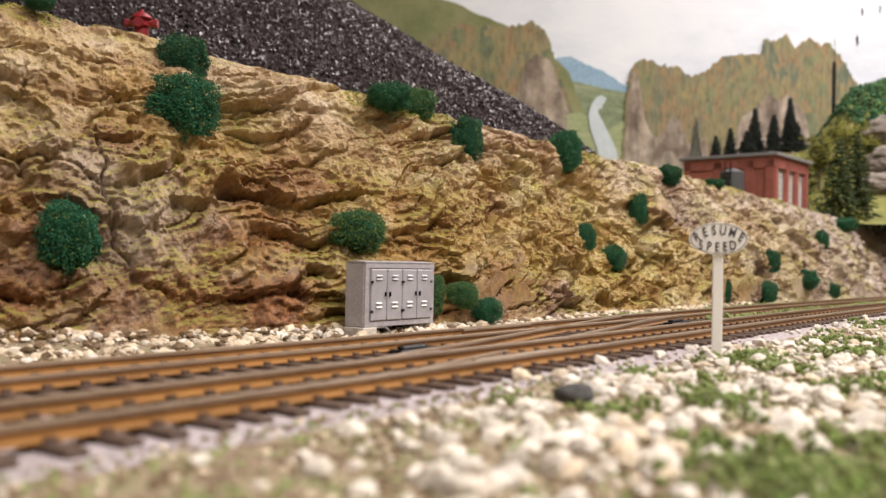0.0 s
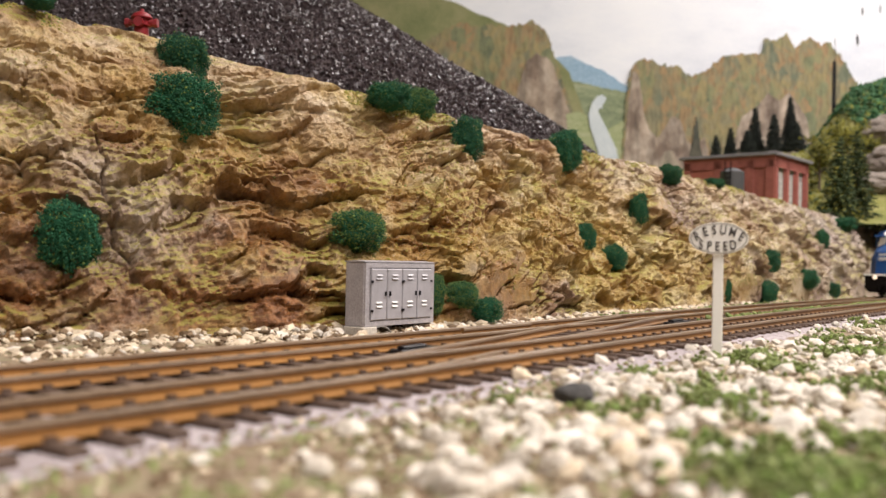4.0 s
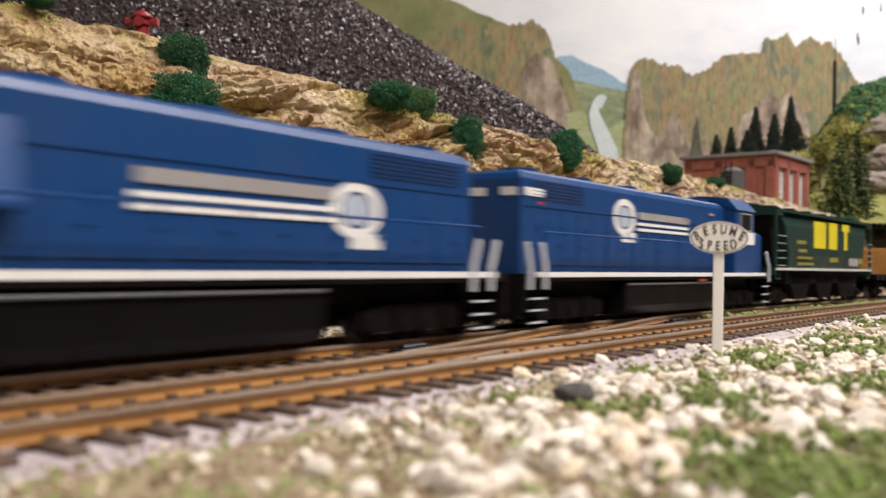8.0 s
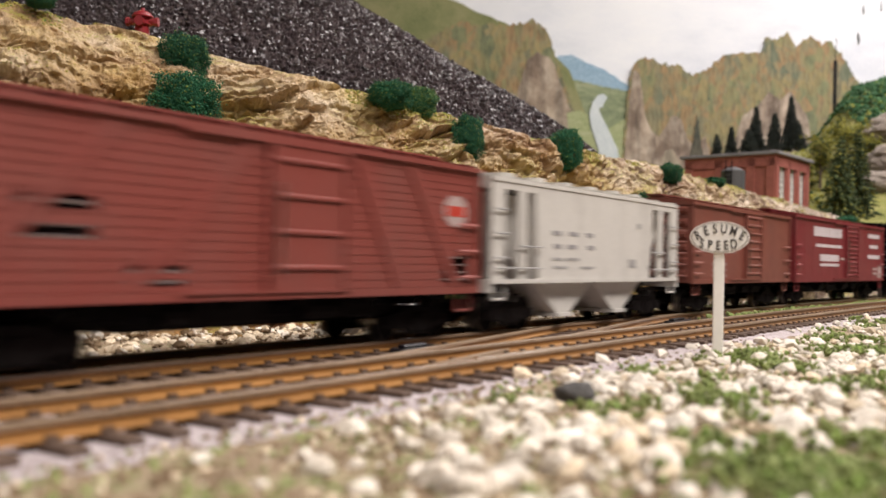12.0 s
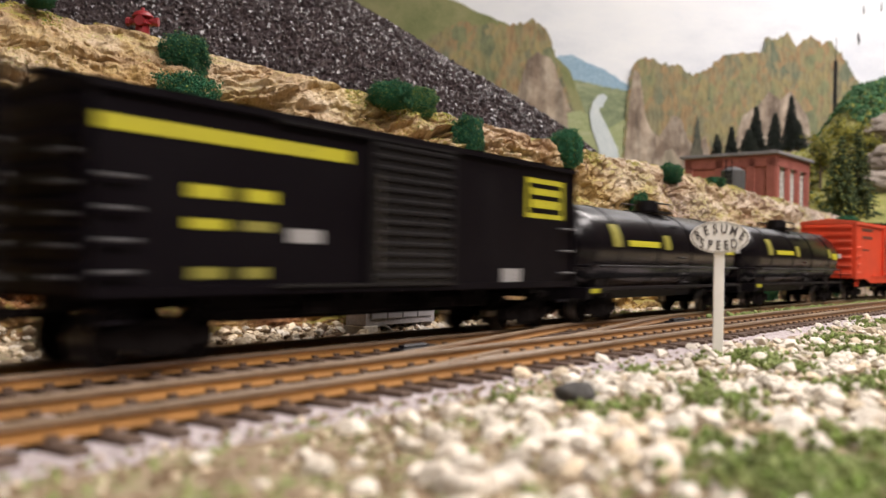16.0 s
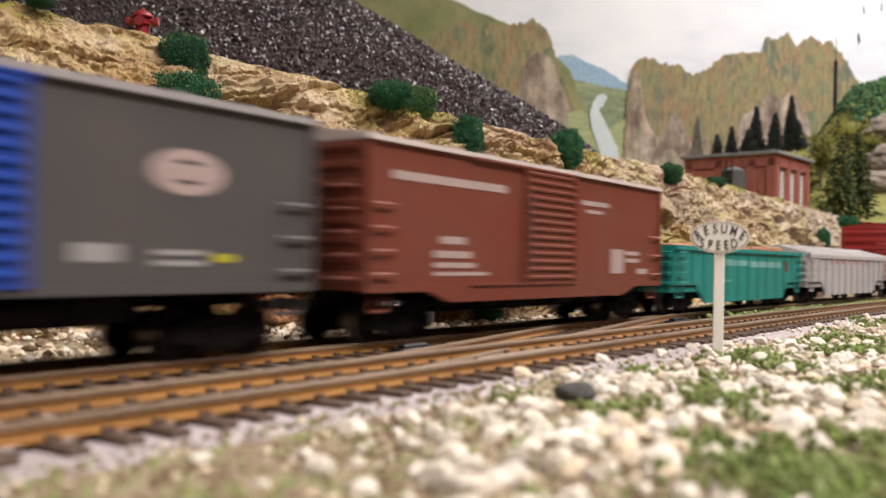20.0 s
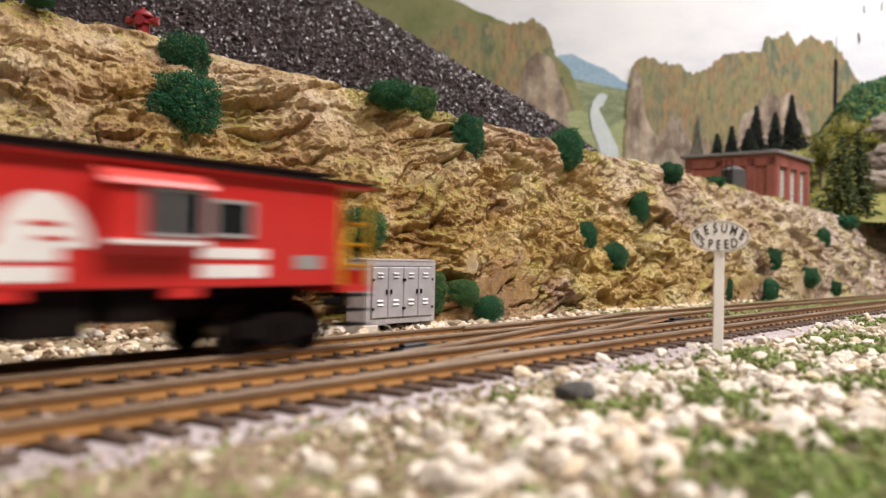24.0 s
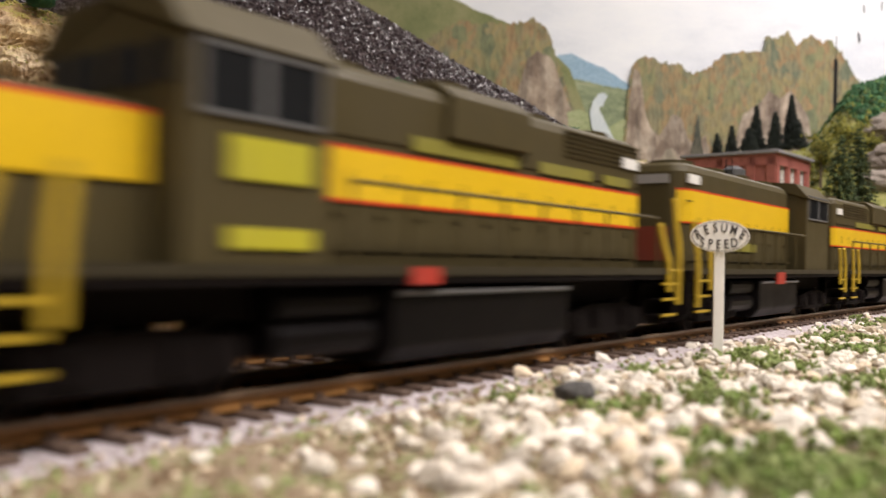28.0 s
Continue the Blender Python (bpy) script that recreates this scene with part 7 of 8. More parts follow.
    out += [(a, 140.0), (e, -52.0), (g, -238.0)]
    return out


# ---- how the trains go ----
def far_run(t):
    """Metres that the far train has gone since the start; it gathers a little speed."""
    total, n = 0.0, 200
    for i in range(n):
        u = t * (i + 0.5) / n
        total += (203.0 + 11.0 * smooth_step(10, 19, u)) * t / n
    return total


def motions():
    times = [0.5 * i for i in range(57)]
    for car, place in FREIGHT:
        rows = []
        for t in times:
            x, y, h = on_track(place - far_run(t), FAR_Y)
            rows.append((t, P(x, y, FAR_Z, 0, 0, h) @ LIFT.get(car.name, Matrix())))
        walk(car, rows)
    for loco, place in NEAR_TRAIN:
        rows = []
        for t in times:
            x, y, h = on_track(place + 184.0 * (t - 26.0), NEAR_Y)
            rows.append((t, P(x, y, NEAR_Z, 0, 0, h)))
        walk(loco, rows)


# ---- things beside the track ----
def letter_mesh(ch, size, mat):
    cu = bpy.data.curves.new("letter", "FONT")
    cu.body, cu.size, cu.align_x, cu.align_y, cu.extrude, cu.offset = ch, size * MM, "CENTER", "CENTER", 0.0001, 0.00003
    ob = new("letter", cu)
    me = bpy.data.meshes.new_from_object(ob.evaluated_get(bpy.context.evaluated_depsgraph_get()))
    bpy.data.objects.remove(ob)
    me.name = "letter"
    me.materials.clear()
    me.materials.append(mat)
    return me


def speed_sign():
    cream = paint("cream_sign_paint", (0.9, 0.87, 0.8), 0.55, 0.05, 0.0, (0.5, 0.45, 0.36))
    ink = paint("grey_black_ink", (0.07, 0.06, 0.055), 0.6, 0.3)
    sign = thing("speed_sign", "white oval railway sign on a cream post reading RESUME SPEED", "sign", at=P(228.8, 79.5, -4.2, 0, 0, -68))
    bm = bmesh.new()
    box(bm, -1.3, 1.3, -1.0, 1.0, -4.5, 29.5)
    part("post", bm, cream, sign, bevel=0.15)
    bm = bmesh.new()
    n = 48
    for k, (rx, rz, y0, y1) in enumerate(((7.3, 4.1, -1.7, -0.9),)):
        a = [bm.verts.new((rx * math.cos(math.tau * i / n), y0, 29.4 + rz * math.sin(math.tau * i / n))) for i in range(n)]
        b = [bm.verts.new((rx * math.cos(math.tau * i / n), y1, 29.4 + rz * math.sin(math.tau * i / n))) for i in range(n)]
        bm.faces.new(a)
        bm.faces.new(b[::-1])
        for i in range(n):
            bm.faces.new((a[i], b[i], b[(i + 1) % n], a[(i + 1) % n]))
    bmesh.ops.recalc_face_normals(bm, faces=bm.faces[:])
    plate = part("plate", bm, cream, sign, "cream oval plate")
    disc(sign, "border", 0, 29.4, 7.0, 3.85, paint("grey_border", (0.3, 0.27, 0.24), 0.6, 0.3), -1.7, 0.1, 0.955)
    for word, xs, zs, lean in (("RESUME", (-5.3, -3.3, -1.15, 1.05, 3.35, 5.45), (0.35, 1.5, 2.0, 2.0, 1.5, 0.35), -26), ("SPEED", (-4.3, -2.3, -0.3, 1.6, 3.5), (-1.75, -2.05, -2.2, -2.1, -1.75), 8)):
        for ch, x, z in zip(word, xs, zs):
            ob = new("letter", letter_mesh(ch, 3.3, ink))
            ob.parent = plate
            ob.matrix_basis = P(x, -1.86, 29.4 + z, 90, 0, 0) @ Matrix.Rotation(radians(lean * x / 5.4), 4, "Z") @ Matrix.Diagonal((0.72, 1, 1, 1))
    return sign


def relay_cabinet():
    grey = speckle("rough_grey_metal", [(0.3, (0.24, 0.22, 0.23)), (0.6, (0.36, 0.335, 0.345)), (0.8, (0.44, 0.42, 0.43))], 260, 0.5, 1500, 0.0001)
    door_grey = paint("cabinet_door_grey", (0.4, 0.385, 0.405), 0.34, 0.25)
    c = thing("relay_cabinet", "grey metal trackside cabinet with four louvred doors on a concrete foot", "cabinet", at=P(231, 201, -4.7))
    bm = bmesh.new()
    box(bm, 0, 39, 0, 8.5, 0, 22)
    part("body", bm, grey, c, bevel=0.3)
    bm = bmesh.new()
    prism(bm, [(-0.5, 22), (-0.5, 22.3), (4, 22.7), (8.8, 22.3), (8.8, 22)], -0.2, 39.2)
    part("lid", bm, grey, c)
    bm = bmesh.new()
    for a, b, z0, z1 in ((0.2, 2.2, 0.2, 21.8), (36.8, 38.8, 0.2, 21.8), (2.2, 36.8, 20.2, 21.8), (2.2, 36.8, 0.2, 1.8)):
        box(bm, a, b, -0.5, 0.1, z0, z1)
    part("front_frame", bm, grey, c)
    for i in range(4):
        x0 = 3.0 + i * 8.5
        bm = bmesh.new()
        box(bm, x0, x0 + 8.1, -0.9, 0.1, 2.2, 19.8)
        d = part("door", bm, door_grey, c, bevel=0.25)
        for z in (6.6, 8.0, 16.2, 17.4):
            bm = bmesh.new()
            prism(bm, [(-0.9, z), (-1.35, z), (-0.9, z + 0.5)], x0 + 2.4, x0 + 5.4)
            part("louvre", bm, M_WHITE if z < 9 else door_grey, d)
        bm = bmesh.new()
        hx = x0 + (6.9 if i % 2 == 0 else 0.8)
        box(bm, hx, hx + 0.5, -1.5, -0.8, 10.4, 12)
        part("handle", bm, M_BLACK, d)
        for z in (5, 15):
            bm = bmesh.new()
            hx = x0 + (-0.2 if i % 2 == 0 else 7.6)
            box(bm, hx, hx + 0.8, -1.3, -0.7, z, z + 0.8)
            part("hinge", bm, M_BLACK, d)
    bm = bmesh.new()
    box(bm, -0.8, 6.5, -0.8, 8.5, -5, 0)
    concrete = speckle("pale_concrete", [(0.3, (0.4, 0.36, 0.3)), (0.7, (0.58, 0.53, 0.46))], 200, 0.9)
    part("foot", bm, concrete, c, "pale concrete foot", bevel=0.3)
    bm = bmesh.new()
    box(bm, 34, 39, 0.6, 8, -5, 0)
    part("foot", bm, concrete, c, "pale concrete foot", bevel=0.3)
    bm = bmesh.new()
    pts = [(9 + 6 * math.cos(math.pi * i / 8), -0.2, -4 + 4 * math.sin(math.pi * i / 8)) for i in range(9)]
    for a, b in zip(pts, pts[1:]):
        tube(bm, a, b, 0.3, 6)
    part("cable", bm, M_GREYMARK, c)
    return c


def lathe(bm, profile, n=24):
    """Turns (radius, height) points round the upright axis."""
    rings = []
    for r, z in profile:
        rings.append([bm.verts.new((r * math.cos(math.tau * i / n), r * math.sin(math.tau * i / n), z)) for i in range(n)] if r > 0 else [bm.verts.new((0, 0, z))] * n)
    for a, b in zip(rings, rings[1:]):
        for i in range(n):
            quad = []
            for v in (a[i], a[(i + 1) % n], b[(i + 1) % n], b[i]):
                if v not in quad:
                    quad.append(v)
            bm.faces.new(quad)
    bmesh.ops.recalc_face_normals(bm, faces=bm.faces[:])


def hydrant():
    red = paint("hydrant_red", (0.22, 0.014, 0.02), 0.35, 0.15)
    h = thing("fire_hydrant", "glossy dark red fire hydrant on the cliff edge", "fire hydrant", at=P(224.6, 318.6, 102.5))
    bm = bmesh.new()
    lathe(bm, ((0, 0), (4.0, 0), (4.0, 1.2), (3.2, 1.4), (2.9, 9.4), (3.9, 9.6), (3.9, 10.2), (3.3, 10.4), (3.3, 12.5), (0, 12.5)))
    part("barrel", bm, red, h)
    bm = bmesh.new()
    lathe(bm, ((0, 12.5), (4.3, 12.5), (4.4, 13.0), (4.2, 13.4), (3.9, 13.5), (3.4, 14.4), (2.4, 15.0), (0.9, 15.6), (0.8, 16.6), (0, 16.6)))
    part("bonnet", bm, red, h)
    for way in (-1, 1):
        bm = bmesh.new()
        d = Vector((0.59, -0.81, 0)) * way
        tube(bm, d * 2.4 + Vector((0, 0, 10.9)), d * 5.2 + Vector((0, 0, 10.9)), 1.5, 12)
        nozzle = part("outlet", bm, red, h)
        bm = bmesh.new()
        tube(bm, d * 5.2 + Vector((0, 0, 10.9)), d * 6.6 + Vector((0, 0, 10.9)), 1.9, 6)
        part("outlet_cap", bm, red, nozzle)
    bm = bmesh.new()
    d = Vector((-0.81, -0.59, 0))
    tube(bm, d * 2.4 + Vector((0, 0, 10.5)), d * 4.6 + Vector((0, 0, 10.5)), 2.0, 12)
    part("outlet_cap", bm, red, h)
    return h


def brick_house():
    brick = speckle("brick_red_plastic", [(0.3, (0.19, 0.052, 0.04)), (0.6, (0.29, 0.085, 0.066)), (0.8, (0.35, 0.125, 0.1))], 120, 0.75, 900, 0.0003)
    panel = speckle("brick_panel", [(0.3, (0.28, 0.075, 0.05)), (0.7, (0.38, 0.12, 0.09))], 120, 0.75, 900, 0.0003)
    slate = paint("grey_roof", (0.2, 0.19, 0.2), 0.6, 0.2)
    h = thing("brick_house", "small red brick railway building with tall windows and grey roof", "building", at=P(972, 279, 68, 0, 0, -4))
    W, D, H = 103, 101, 69
    # south wall in piers and panels, with three tall openings
    opens = [(12, 30), (42, 60), (72, 90)]
    bm = bmesh.new()
    edges = [0] + [v for o in opens for v in o] + [W]
    for a, b in zip(edges[0::2], edges[1::2]):
        box(bm, a, b, 0, 4, 0, H)
    for a, b in opens:
        box(bm, a, b, 0, 4, 0, 12)
        box(bm, a, b, 0, 4, 58, H)
    part("wall", bm, brick, h)
    for a, b in opens:
        bm = bmesh.new()
        box(bm, a, b, 2.6, 3.0, 12, 58)
        win = part("window", bm, paint("dusty_glass", (0.07, 0.085, 0.08), 0.15, 0.2), h)
        for i in range(5):
            bm = bmesh.new()
            x = a + (b - a) * i / 4
            box(bm, x - 0.4, x + 0.4, 1.8, 2.7, 12, 58)
            part("mullion", bm, M_WHITE, win)
        for i in range(8):
            bm = bmesh.new()
            z = 12 + 46 * i / 7
            box(bm, a, b, 1.9, 2.7, z - 0.35, z + 0.35)
            part("mullion", bm, M_WHITE, win)
        bm = bmesh.new()
        box(bm, a - 1, b + 1, -1.4, 1, 10.4, 12)
        part("sill", bm, slate, win)
    for a in (0, 33, 63, 94):
        bm = bmesh.new()
        box(bm, a, a + 7, -1.6, 0, 0, H - 4)
        part("pier", bm, brick, h)
    bm = bmesh.new()
    box(bm, 0, 4, 4, D, 0, H)
    part("wall", bm, brick, h)
    bm = bmesh.new()
    box(bm, W - 4, W, 4, D, 0, H)
    part("wall", bm, brick, h)
    bm = bmesh.new()
    box(bm, 4, W - 4, D - 4, D, 0, H)
    part("wall", bm, brick, h)
    for y in (0, 22, 57, 92):
        bm = bmesh.new()
        box(bm, -1.8, 0, y, y + 9, 0, H - 4)
        part("pier", bm, brick, h)
    bm = bmesh.new()
    box(bm, -1.8, 0, -1.6, D, H - 12, H)
    part("cornice", bm, brick, h)
    bm = bmesh.new()
    box(bm, 0, W, -1.6, 0, H - 12, H)
    part("cornice", bm, brick, h)
    for y0, y1 in ((31, 57), (66, 92)):
        bm = bmesh.new()
        box(bm, -0.6, 0.2, y0, y1, 8, H - 14)
        part("wall_panel", bm, panel, h)
    bm = bmesh.new()
    box(bm, -5, W + 5, -5, D + 5, H, H + 3.4)
    r = part("roof", bm, slate, h, bevel=0.4)
    for x, y in ((12, 5), (60, 8), (40, 70)):
        bm = bmesh.new()
        box(bm, x, x + 6, y, y + 6, H + 3.4, H + 6.5)
        part("roof_vent", bm, slate, r)
    return h


def water_tank():
    t = thing("fuel_tank", "dark grey upright tank with a ladder beside the brick building", "tank", at=P(925, 308, 70))
    dark = paint("tank_grey", (0.07, 0.07, 0.075), 0.5, 0.2)
    bm = bmesh.new()
    tube(bm, (0, 0, 0), (0, 0, 46), 12, 24)
    tube(bm, (0, 0, 46), (0, 0, 50), 12, 24, 4)
    part("shell", bm, dark, t)
    bm = bmesh.new()
    for q in (-3, 3):
        tube(bm, (-13.5, q, 0), (-13.5, q, 56), 0.6, 6)
    for i in range(10):
        tube(bm, (-13.5, -3, 4 + i * 5), (-13.5, 3, 4 + i * 5), 0.5, 6)
    part("ladder", bm, M_BLACK, t)
    return t


def small_tank():
    t = thing("fuel_tank", "small pale grey tank behind the cliff rim", "tank", at=P(945, 366, 72))
    bm = bmesh.new()
    tube(bm, (0, 0, 0), (0, 0, 30), 8, 20)
    tube(bm, (0, 0, 30), (0, 0, 33), 8, 20, 3)
    part("shell", bm, paint("pale_tank_grey", (0.2, 0.2, 0.22), 0.5, 0.2), t)
    bm = bmesh.new()
    tube(bm, (0, 0, 22), (0, 0, 23), 8.4, 20)
    part("band", bm, M_DIMFRAME, t)


def rim_figurine():
    bm = bmesh.new()
    lathe(bm, ((0, 0), (3.2, 0), (3.6, 6), (3.0, 13), (1.4, 14.5), (1.9, 16.5), (1.5, 18.6), (0, 19.2)), 12)
    ob = part("figurine", bm, paint("figurine_orange", (0.5, 0.07, 0.03), 0.5, 0.3), smooth=True)
    ob.matrix_basis = P(847, 300, 78)
    tagged(ob, "tiny orange-red figurine standing at the cliff rim", "figurine")


def conifer(x, y, z, h, r, mats, share_of, seed, label, fill=1.0):
    rng = random.Random(seed)
    root = thing("conifer", label, "tree", "model trees", at=P(x, y, z))
    bm = bmesh.new()
    tube(bm, (0, 0, -4), (0, 0, h * 0.95), r * 0.07, 8, 0.3)
    trunk = part("trunk", bm, M_BARK, root)
    bm = bmesh.new()
    spots = []
    layers = int(h / 5 * fill)
    for k in range(layers):
        u = k / layers
        zz, rr = h * (0.1 + 0.88 * u), r * (1 - u) ** 0.85 + 0.6
        n = int((7 + 5 * (1 - u)) * fill)
        for j in range(n):
            a = math.tau * (j + rng.random() * 0.7) / n
            reach = rr * rng.uniform(0.65, 1.1)
            tip = Vector((reach * math.cos(a), reach * math.sin(a), zz - reach * 0.28))
            if reach > 3:
                tube(bm, (0, 0, zz), tip, 0.35, 4, 0.12)
            m = int(4 + reach * 0.9)
            for i in range(m):
                q = (i + 0.8) / m
                spots.append((tip.x * q + rng.gauss(0, 0.7), tip.y * q + rng.gauss(0, 0.7), zz - reach * 0.28 * q + rng.gauss(0, 0.6), rng.uniform(0.8, 1.9)))
    part("limb", bm, M_BARK, root)["kind"] = "stuff"
    crown = new("crown", scatter_mesh("crown", spots, mats, 0.5, 0.7, share_of))
    crown.parent = root
    return root


M_BARK = speckle("bark", [(0.3, (0.05, 0.035, 0.025)), (0.7, (0.12, 0.085, 0.06))], 200, 0.9)
M_NEEDLE = speckle("needles", [(0.3, (0.018, 0.035, 0.012)), (0.7, (0.05, 0.075, 0.022))], 120, 0.9, 1200, 0.0003, None, 0.5)
M_DARKNEEDLE = speckle("dark_needles", [(0.3, (0.006, 0.01, 0.008)), (0.7, (0.018, 0.024, 0.018))], 120, 0.9, 1200, 0.0003, None, 0.5)
M_YELLOWLEAF = speckle("yellow_green_leaf", [(0.3, (0.13, 0.14, 0.015)), (0.7, (0.28, 0.25, 0.04))], 120, 0.9, 1200, 0.0003, None, 0.5)
M_HILLGREEN = speckle("hill_foliage", [(0.3, (0.015, 0.07, 0.035)), (0.6, (0.03, 0.11, 0.045)), (0.8, (0.07, 0.15, 0.04))], 60, 0.9, 900, 0.0005, None, 0.5)
M_OUTCROP = speckle("grey_outcrop", [(0.3, (0.08, 0.055, 0.04)), (0.5, (0.16, 0.13, 0.105)), (0.7, (0.24, 0.21, 0.185))], 70, 0.85, 700, 0.0008, (0.7, 1, 1.6))


def hill_point(a, depth):
    """Ground of the hill in the far corner: a is the bearing, depth the distance along the view."""
    lift = float(np.interp(a, [0.20, 0.30, 0.40, 0.415, 0.45, 0.49, 0.60, 0.75], [150, 185, 205, 235, 300, 322, 335, 345]))
    u = smooth_step(0.98, 1.46, depth)
    z = 68 + (lift - 68) * u + 4 * noise.noise(Vector((a * 30, depth * 14, 0)))
    f, r = (0.8082, 0.5889), (0.5889, -0.8082)
    return Vector((depth * 1000 * (f[0] + a * r[0]), depth * 1000 * (f[1] + a * r[1]), z))


def far_hill():
    rows = [[hill_point(0.2 + 0.55 * i / 70, 0.98 + 0.6 * j / 40) for i in range(71)] for j in range(41)]
    tagged(new("hill_ground", grid_mesh("hill_ground", rows, M_GRASSY)), "grassy hillside behind the brick building", "hill", kind="structure")
    rng = random.Random(21)
    spots, dry = [], []
    while len(spots) < 5200:
        a, d = rng.uniform(0.398, 0.62), rng.uniform(1.24, 1.56)
        if d < 1.24 + 0.2 * smooth_step(0.47, 0.41, a):
            continue
        p = hill_point(a, d)
        spots.append((p.x, p.y, p.z + rng.uniform(0, 7), rng.uniform(1.6, 4.2)))
    while len(dry) < 1600:
        a, d = rng.uniform(0.28, 0.47), rng.uniform(1.06, 1.36)
        p = hill_point(a, d)
        dry.append((p.x, p.y, p.z + rng.uniform(0, 9), rng.uniform(1.2, 3.4)))
    tagged(new("foliage", scatter_mesh("foliage", spots, [M_HILLGREEN, M_BUSHLIGHT], 0.45, 0.8, [0.93, 0.07])), "dense green foam woods on the far hill", "foliage", kind="stuff")
    tagged(new("foliage", scatter_mesh("foliage", dry, [M_YELLOWLEAF, M_NEEDLE], 0.45, 0.8, [0.6, 0.4])), "yellow-green brush below the far woods", "foliage", kind="stuff")
    for a, d, sx, sz, seed in ((0.49, 1.12, 46, 15, 1), (0.50, 1.16, 40, 22, 2), (0.505, 1.22, 50, 24, 3)):
        bm = bmesh.new()
        bmesh.ops.create_icosphere(bm, subdivisions=4, radius=1.0)
        for v in bm.verts:
            n = 1 + 0.22 * noise.noise(v.co * 2.2 + Vector((seed, 0, 0))) + 0.12 * noise.noise(v.co * 6 + Vector((0, seed, 0)))
            v.co = Vector((v.co.x * sx * n, v.co.y * 26 * n, v.co.z * sz * n))
        ob = part("rock_outcrop", bm, M_OUTCROP)
        p = hill_point(a, d)
        ob.matrix_basis = P(p.x, p.y, p.z + 2 + seed * 3, 0, 0, -54)
        tagged(ob, "weathered grey rock ledge on the hillside", "rock", "rock ledges")


def trees():
    g = "dark green bottle-brush conifer beside the brick building"
    conifer(1068, 236, 64, 106, 27, [M_NEEDLE, M_YELLOWLEAF], [0.85, 0.15], 5, g)
    conifer(1135, 232, 62, 124, 29, [M_NEEDLE, M_YELLOWLEAF], [0.88, 0.12], 6, g)
    dk = "blackish small conifer on the hill before the backdrop"
    for a, d, h, r, s in ((0.343, 1.5, 84, 20, 11), (0.382, 1.5, 94, 21, 12), (0.364, 1.46, 62, 19, 13), (0.316, 1.48, 52, 15, 14), (0.3, 1.48, 42, 13, 15), (0.389, 1.44, 46, 20, 16), (0.335, 1.44, 40, 22, 17), (0.456, 1.53, 28, 9, 18)):
        p = hill_point(a, d)
        conifer(p.x, p.y, p.z + 6 if s < 18 else p.z, h * 1.05, r * 0.9, [M_DARKNEEDLE], None, s, dk, 1.35)
    rng = random.Random(31)
    for a, d, z, r in ((0.415, 1.15, 150, 24), (0.44, 1.18, 168, 26), (0.468, 1.2, 160, 24)):
        p = hill_point(a, d)
        root = thing("leafy_tree", "yellow-green leafy model tree on the slope", "tree", "model trees", at=P(p.x, p.y, p.z - 6))
        hgt = z - p.z + 40
        bm = bmesh.new()
        tube(bm, (0, 0, 0), (0, 0, hgt * 0.7), 2.0, 8, 0.8)
        for i in range(9):
            a2 = i * 2.4
            tube(bm, (0, 0, hgt * (0.3 + 0.05 * i)), (r * 0.7 * math.cos(a2), r * 0.7 * math.sin(a2), hgt * (0.5 + 0.05 * i)), 0.8, 5, 0.25)
        part("trunk", bm, M_BARK, root)
        spots = []
        for i in range(16):
            c = Vector((rng.gauss(0, r * 0.42), rng.gauss(0, r * 0.42), hgt * rng.uniform(0.4, 1.0)))
            for _ in range(60):
                q = c + Vector((rng.gauss(0, r * 0.17), rng.gauss(0, r * 0.17), rng.gauss(0, r * 0.14)))
                spots.append((q.x, q.y, q.z, rng.uniform(0.7, 1.7)))
        crown = new("crown", scatter_mesh("crown", spots, [M_YELLOWLEAF, M_NEEDLE], 0.5, 0.7, [0.7, 0.3]))
        crown.parent = root


def pole_and_trestle():
    p = hill_point(0.43, 1.52)
    t = thing("mast", "thin black mast standing on the far hill", "mast", at=P(p.x, p.y, 290))
    bm = bmesh.new()
    tube(bm, (0, 0, -10), (0, 0, 78), 3.4, 8, 3.0)
    part("shaft", bm, M_BLACK, t)
    bm = bmesh.new()
    tube(bm, (2, 0, 78), (3, 0, 118), 0.9, 6, 0.5)
    part("rod", bm, M_BLACK, t)
    b = thing("trestle", "small black timber trestle at the cliff rim", "trestle", at=P(1185, 222, 60, 0, 0, -12))
    for x in (0, 16, 32):
        bm = bmesh.new()
        tube(bm, (x - 5, 0, 0), (x, 0, 26), 1.1, 6)
        tube(bm, (x + 5, 0, 0), (x, 0, 26), 1.1, 6)
        part("post", bm, M_BLACK, b)
    bm = bmesh.new()
    box(bm, -4, 36, -2, 2, 25, 27.5)
    part("beam", bm, M_BLACK, b)


def loose_stone():
    bm = bmesh.new()
    bmesh.ops.create_icosphere(bm, subdivisions=3, radius=1.0)
    for v in bm.verts:
        n = 1 + 0.25 * noise.noise(v.co * 1.6) + 0.08 * noise.noise(v.co * 5)
        v.co = Vector((v.co.x * 3.6 * n, v.co.y * 2.6 * n, v.co.z * 2.0 * n))
    ob = part("stone", bm, M_DARKSTONE, None, smooth=True)
    ob.matrix_basis = P(136, 71.0, -3.9, 0, 0, -50)
    tagged(ob, "dark grey pebble lying in the gravel", "stone")


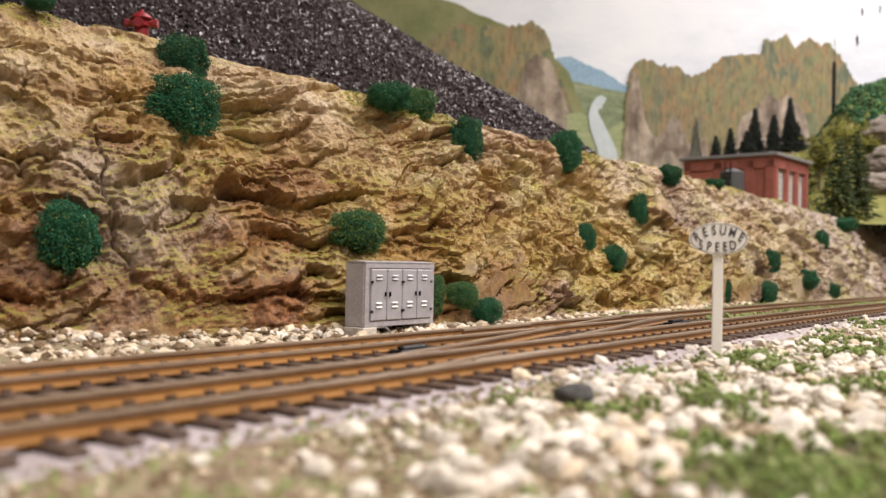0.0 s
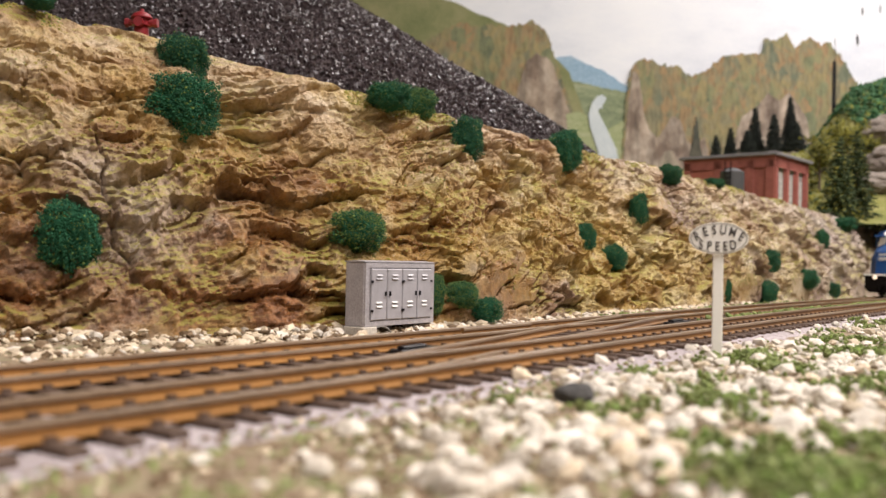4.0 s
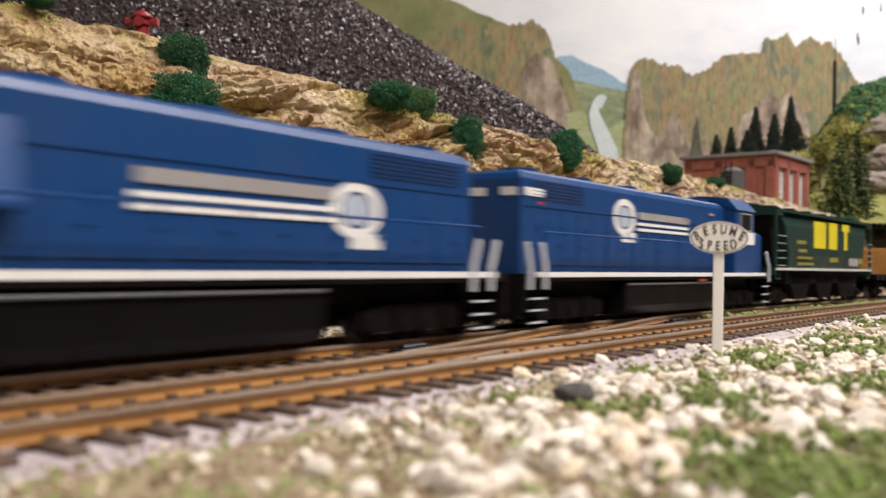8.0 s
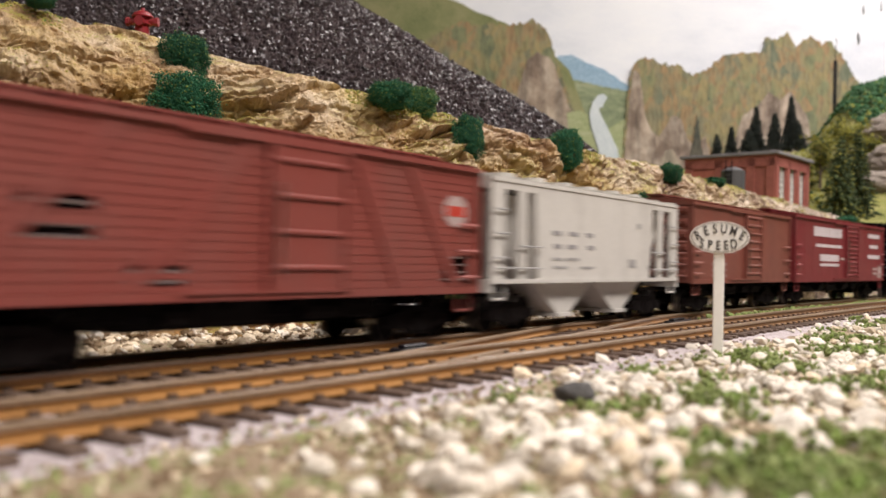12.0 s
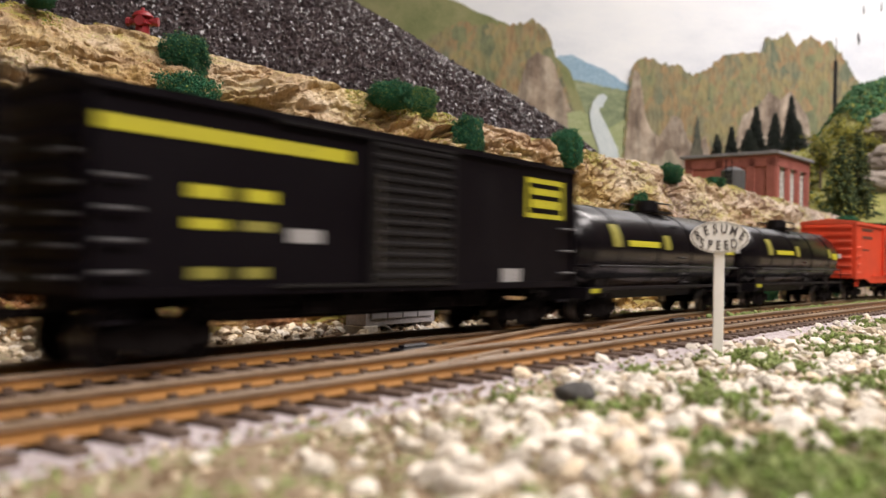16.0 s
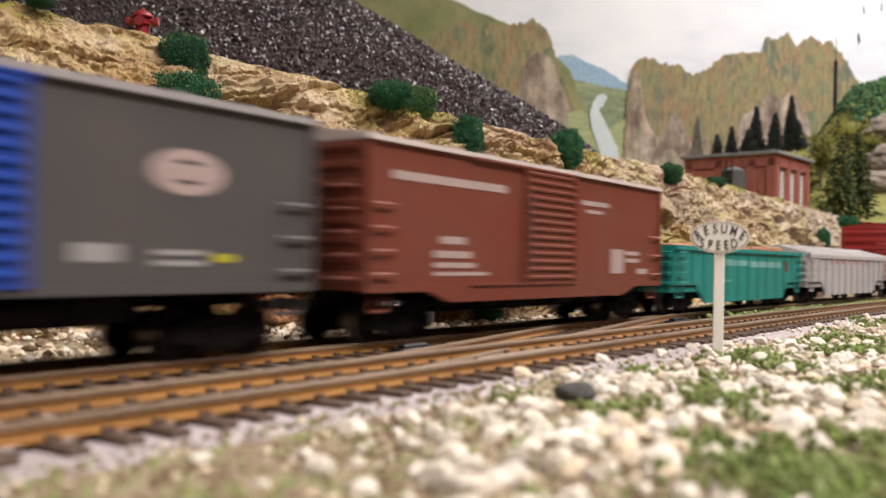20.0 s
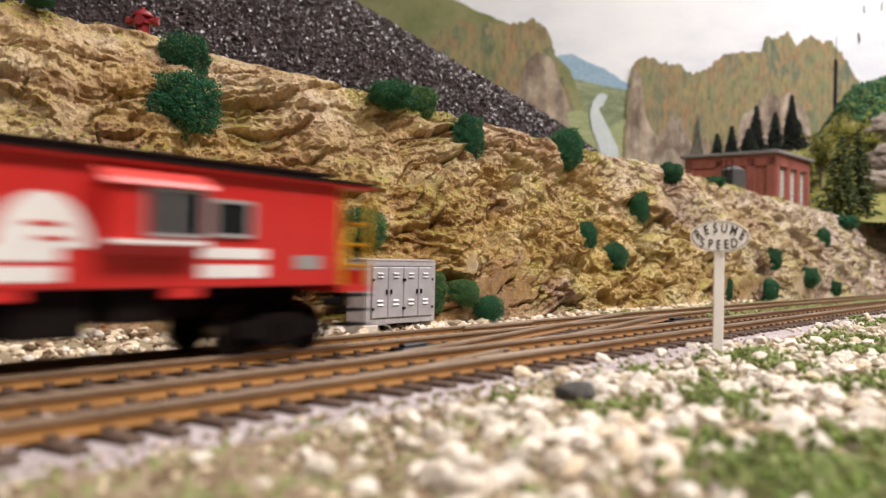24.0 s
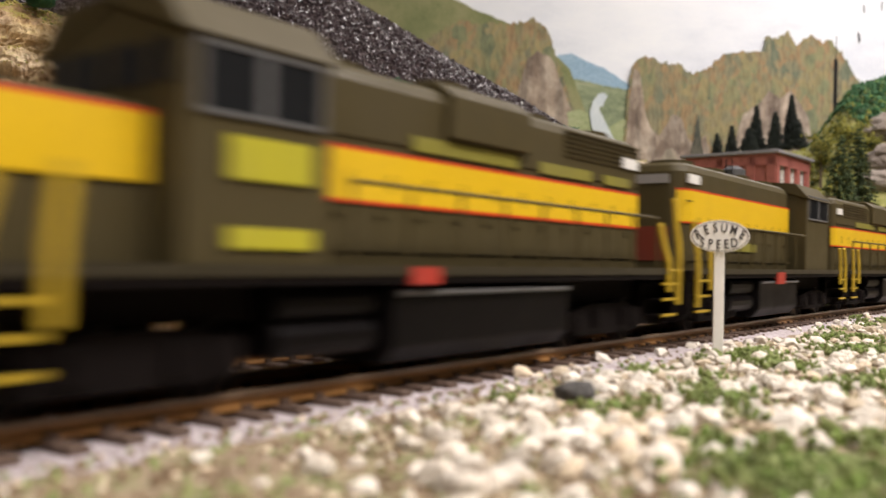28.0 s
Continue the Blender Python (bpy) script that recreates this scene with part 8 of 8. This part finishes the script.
def pale_stones():
    """The larger stones that lie singly among the gravel."""
    rng = random.Random(77)
    shapes = []
    for k in range(5):
        bm = bmesh.new()
        bmesh.ops.create_icosphere(bm, subdivisions=3, radius=1.0)
        for v in bm.verts:
            n = 1 + 0.3 * noise.noise(v.co * 1.3 + Vector((k * 3.1, 0, 0))) + 0.14 * noise.noise(v.co * 3.4 + Vector((0, k, 0))) + 0.05 * noise.noise(v.co * 9)
            v.co = Vector((v.co.x * n, v.co.y * 0.8 * n, v.co.z * 0.66 * n))
        shapes.append(mesh_of("stone", bm, M_STONE if k < 4 else M_TANSTONE))
    for x, y, r in ((89.9, 80.1, 2.1), (98.3, 77.0, 1.9), (88.4, 62.8, 2.0), (90.1, 49.3, 2.4), (75.2, 51.0, 2.2), (71.4, 68.4, 1.9), (95.6, 39.6, 3.0), (99.2, 63.9, 1.8), (101.6, 46.4, 2.3), (112.6, 65.9, 2.2), (114.1, 57.6, 2.3),
                    (130.1, 46.6, 2.4), (166.2, 55.3, 2.4), (174.6, 46.5, 2.8), (222.0, 66.5, 2.7), (236.6, 52.4, 3.0), (138.8, 56.2, 2.4), (164.6, 37.3, 2.7), (146.7, 65.6, 2.1), (68.6, 59.5, 1.6), (179.9, 80.4, 2.2)):
        ob = new("stone", rng.choice(shapes))
        ob.matrix_basis = P(x, y, ground_height(x, y) + r * 0.3, rng.uniform(-15, 15), rng.uniform(-15, 15), rng.uniform(0, 360)) @ Matrix.Diagonal((r * 1.05, r, r, 1))
        tagged(ob, "off-white rounded stone lying on the soil", "stone", "loose pale stones")


def loading_chute():
    """Weathered yellow timber frame that stands at the top of the coal heap."""
    wood = speckle("yellowed_timber", [(0.3, (0.16, 0.11, 0.02)), (0.7, (0.36, 0.27, 0.06))], 120, 0.8, 900, 0.0002, (0.2, 1, 1), 0.3)
    c = thing("loading_chute", "weathered yellow timber loading frame on the coal heap", "loading frame", at=P(521, 507, 240, 0, 0, -54))
    for x in (-16, 0, 16):
        bm = bmesh.new()
        box(bm, x - 1.2, x + 1.2, -1.2, 1.2, -14, 60)
        part("post", bm, wood, c)
    for z in (4, 14, 30, 58):
        bm = bmesh.new()
        box(bm, -19, 19, -2.4, -1.2, z, z + 3)
        part("rail", bm, wood, c)


def room():
    wall = paint("room_wall", (0.45, 0.42, 0.38), 0.9, 0.1)
    white = paint("room_ceiling", (0.6, 0.59, 0.57), 0.9, 0.05)
    floor = paint("room_floor", (0.18, 0.16, 0.14), 0.7, 0.3)
    for name, dims, m in (("floor", (-5600, 6600, -4000, 2000, -1250, -1200), floor), ("ceiling", (-5600, 6600, -4000, 2000, 1250, 1300), white), ("wall_north", (-5600, 6600, 2000, 2050, -1250, 1300), wall), ("wall_south", (-5600, 6600, -4050, -4000, -1250, 1300), wall), ("wall_west", (-5650, -5600, -4000, 2000, -1250, 1300), wall), ("wall_east", (6600, 6650, -4000, 2000, -1250, 1300), wall)):
        bm = bmesh.new()
        box(bm, *dims)
        tagged(part(name, bm, m), "plain painted room surface round the layout", name.split("_")[0], kind="structure")

ground()
cliff()
moss()
plateau()
track("track_near", NEAR_Y, NEAR_Z, -160, 1300, "rusty model track on dark ties, nearer track")
track("track_far", FAR_Y, FAR_Z, -160, 1300, "rusty model track on dark ties, beside the cliff")
crossover()
stones()
turf()
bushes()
coal_pile()
backdrop()
room()
far_hill()
brick_house()
water_tank()
small_tank()
rim_figurine()
trees()
pole_and_trestle()
speed_sign()
relay_cabinet()
hydrant()
loading_chute()
loose_stone()
pale_stones()

FREIGHT = freight_train()
NEAR_TRAIN = near_locomotives()
LIFT = {ob.name: P(0, 0, 17.5) for ob, _ in FREIGHT if ob.name.startswith("crate")}
motions()
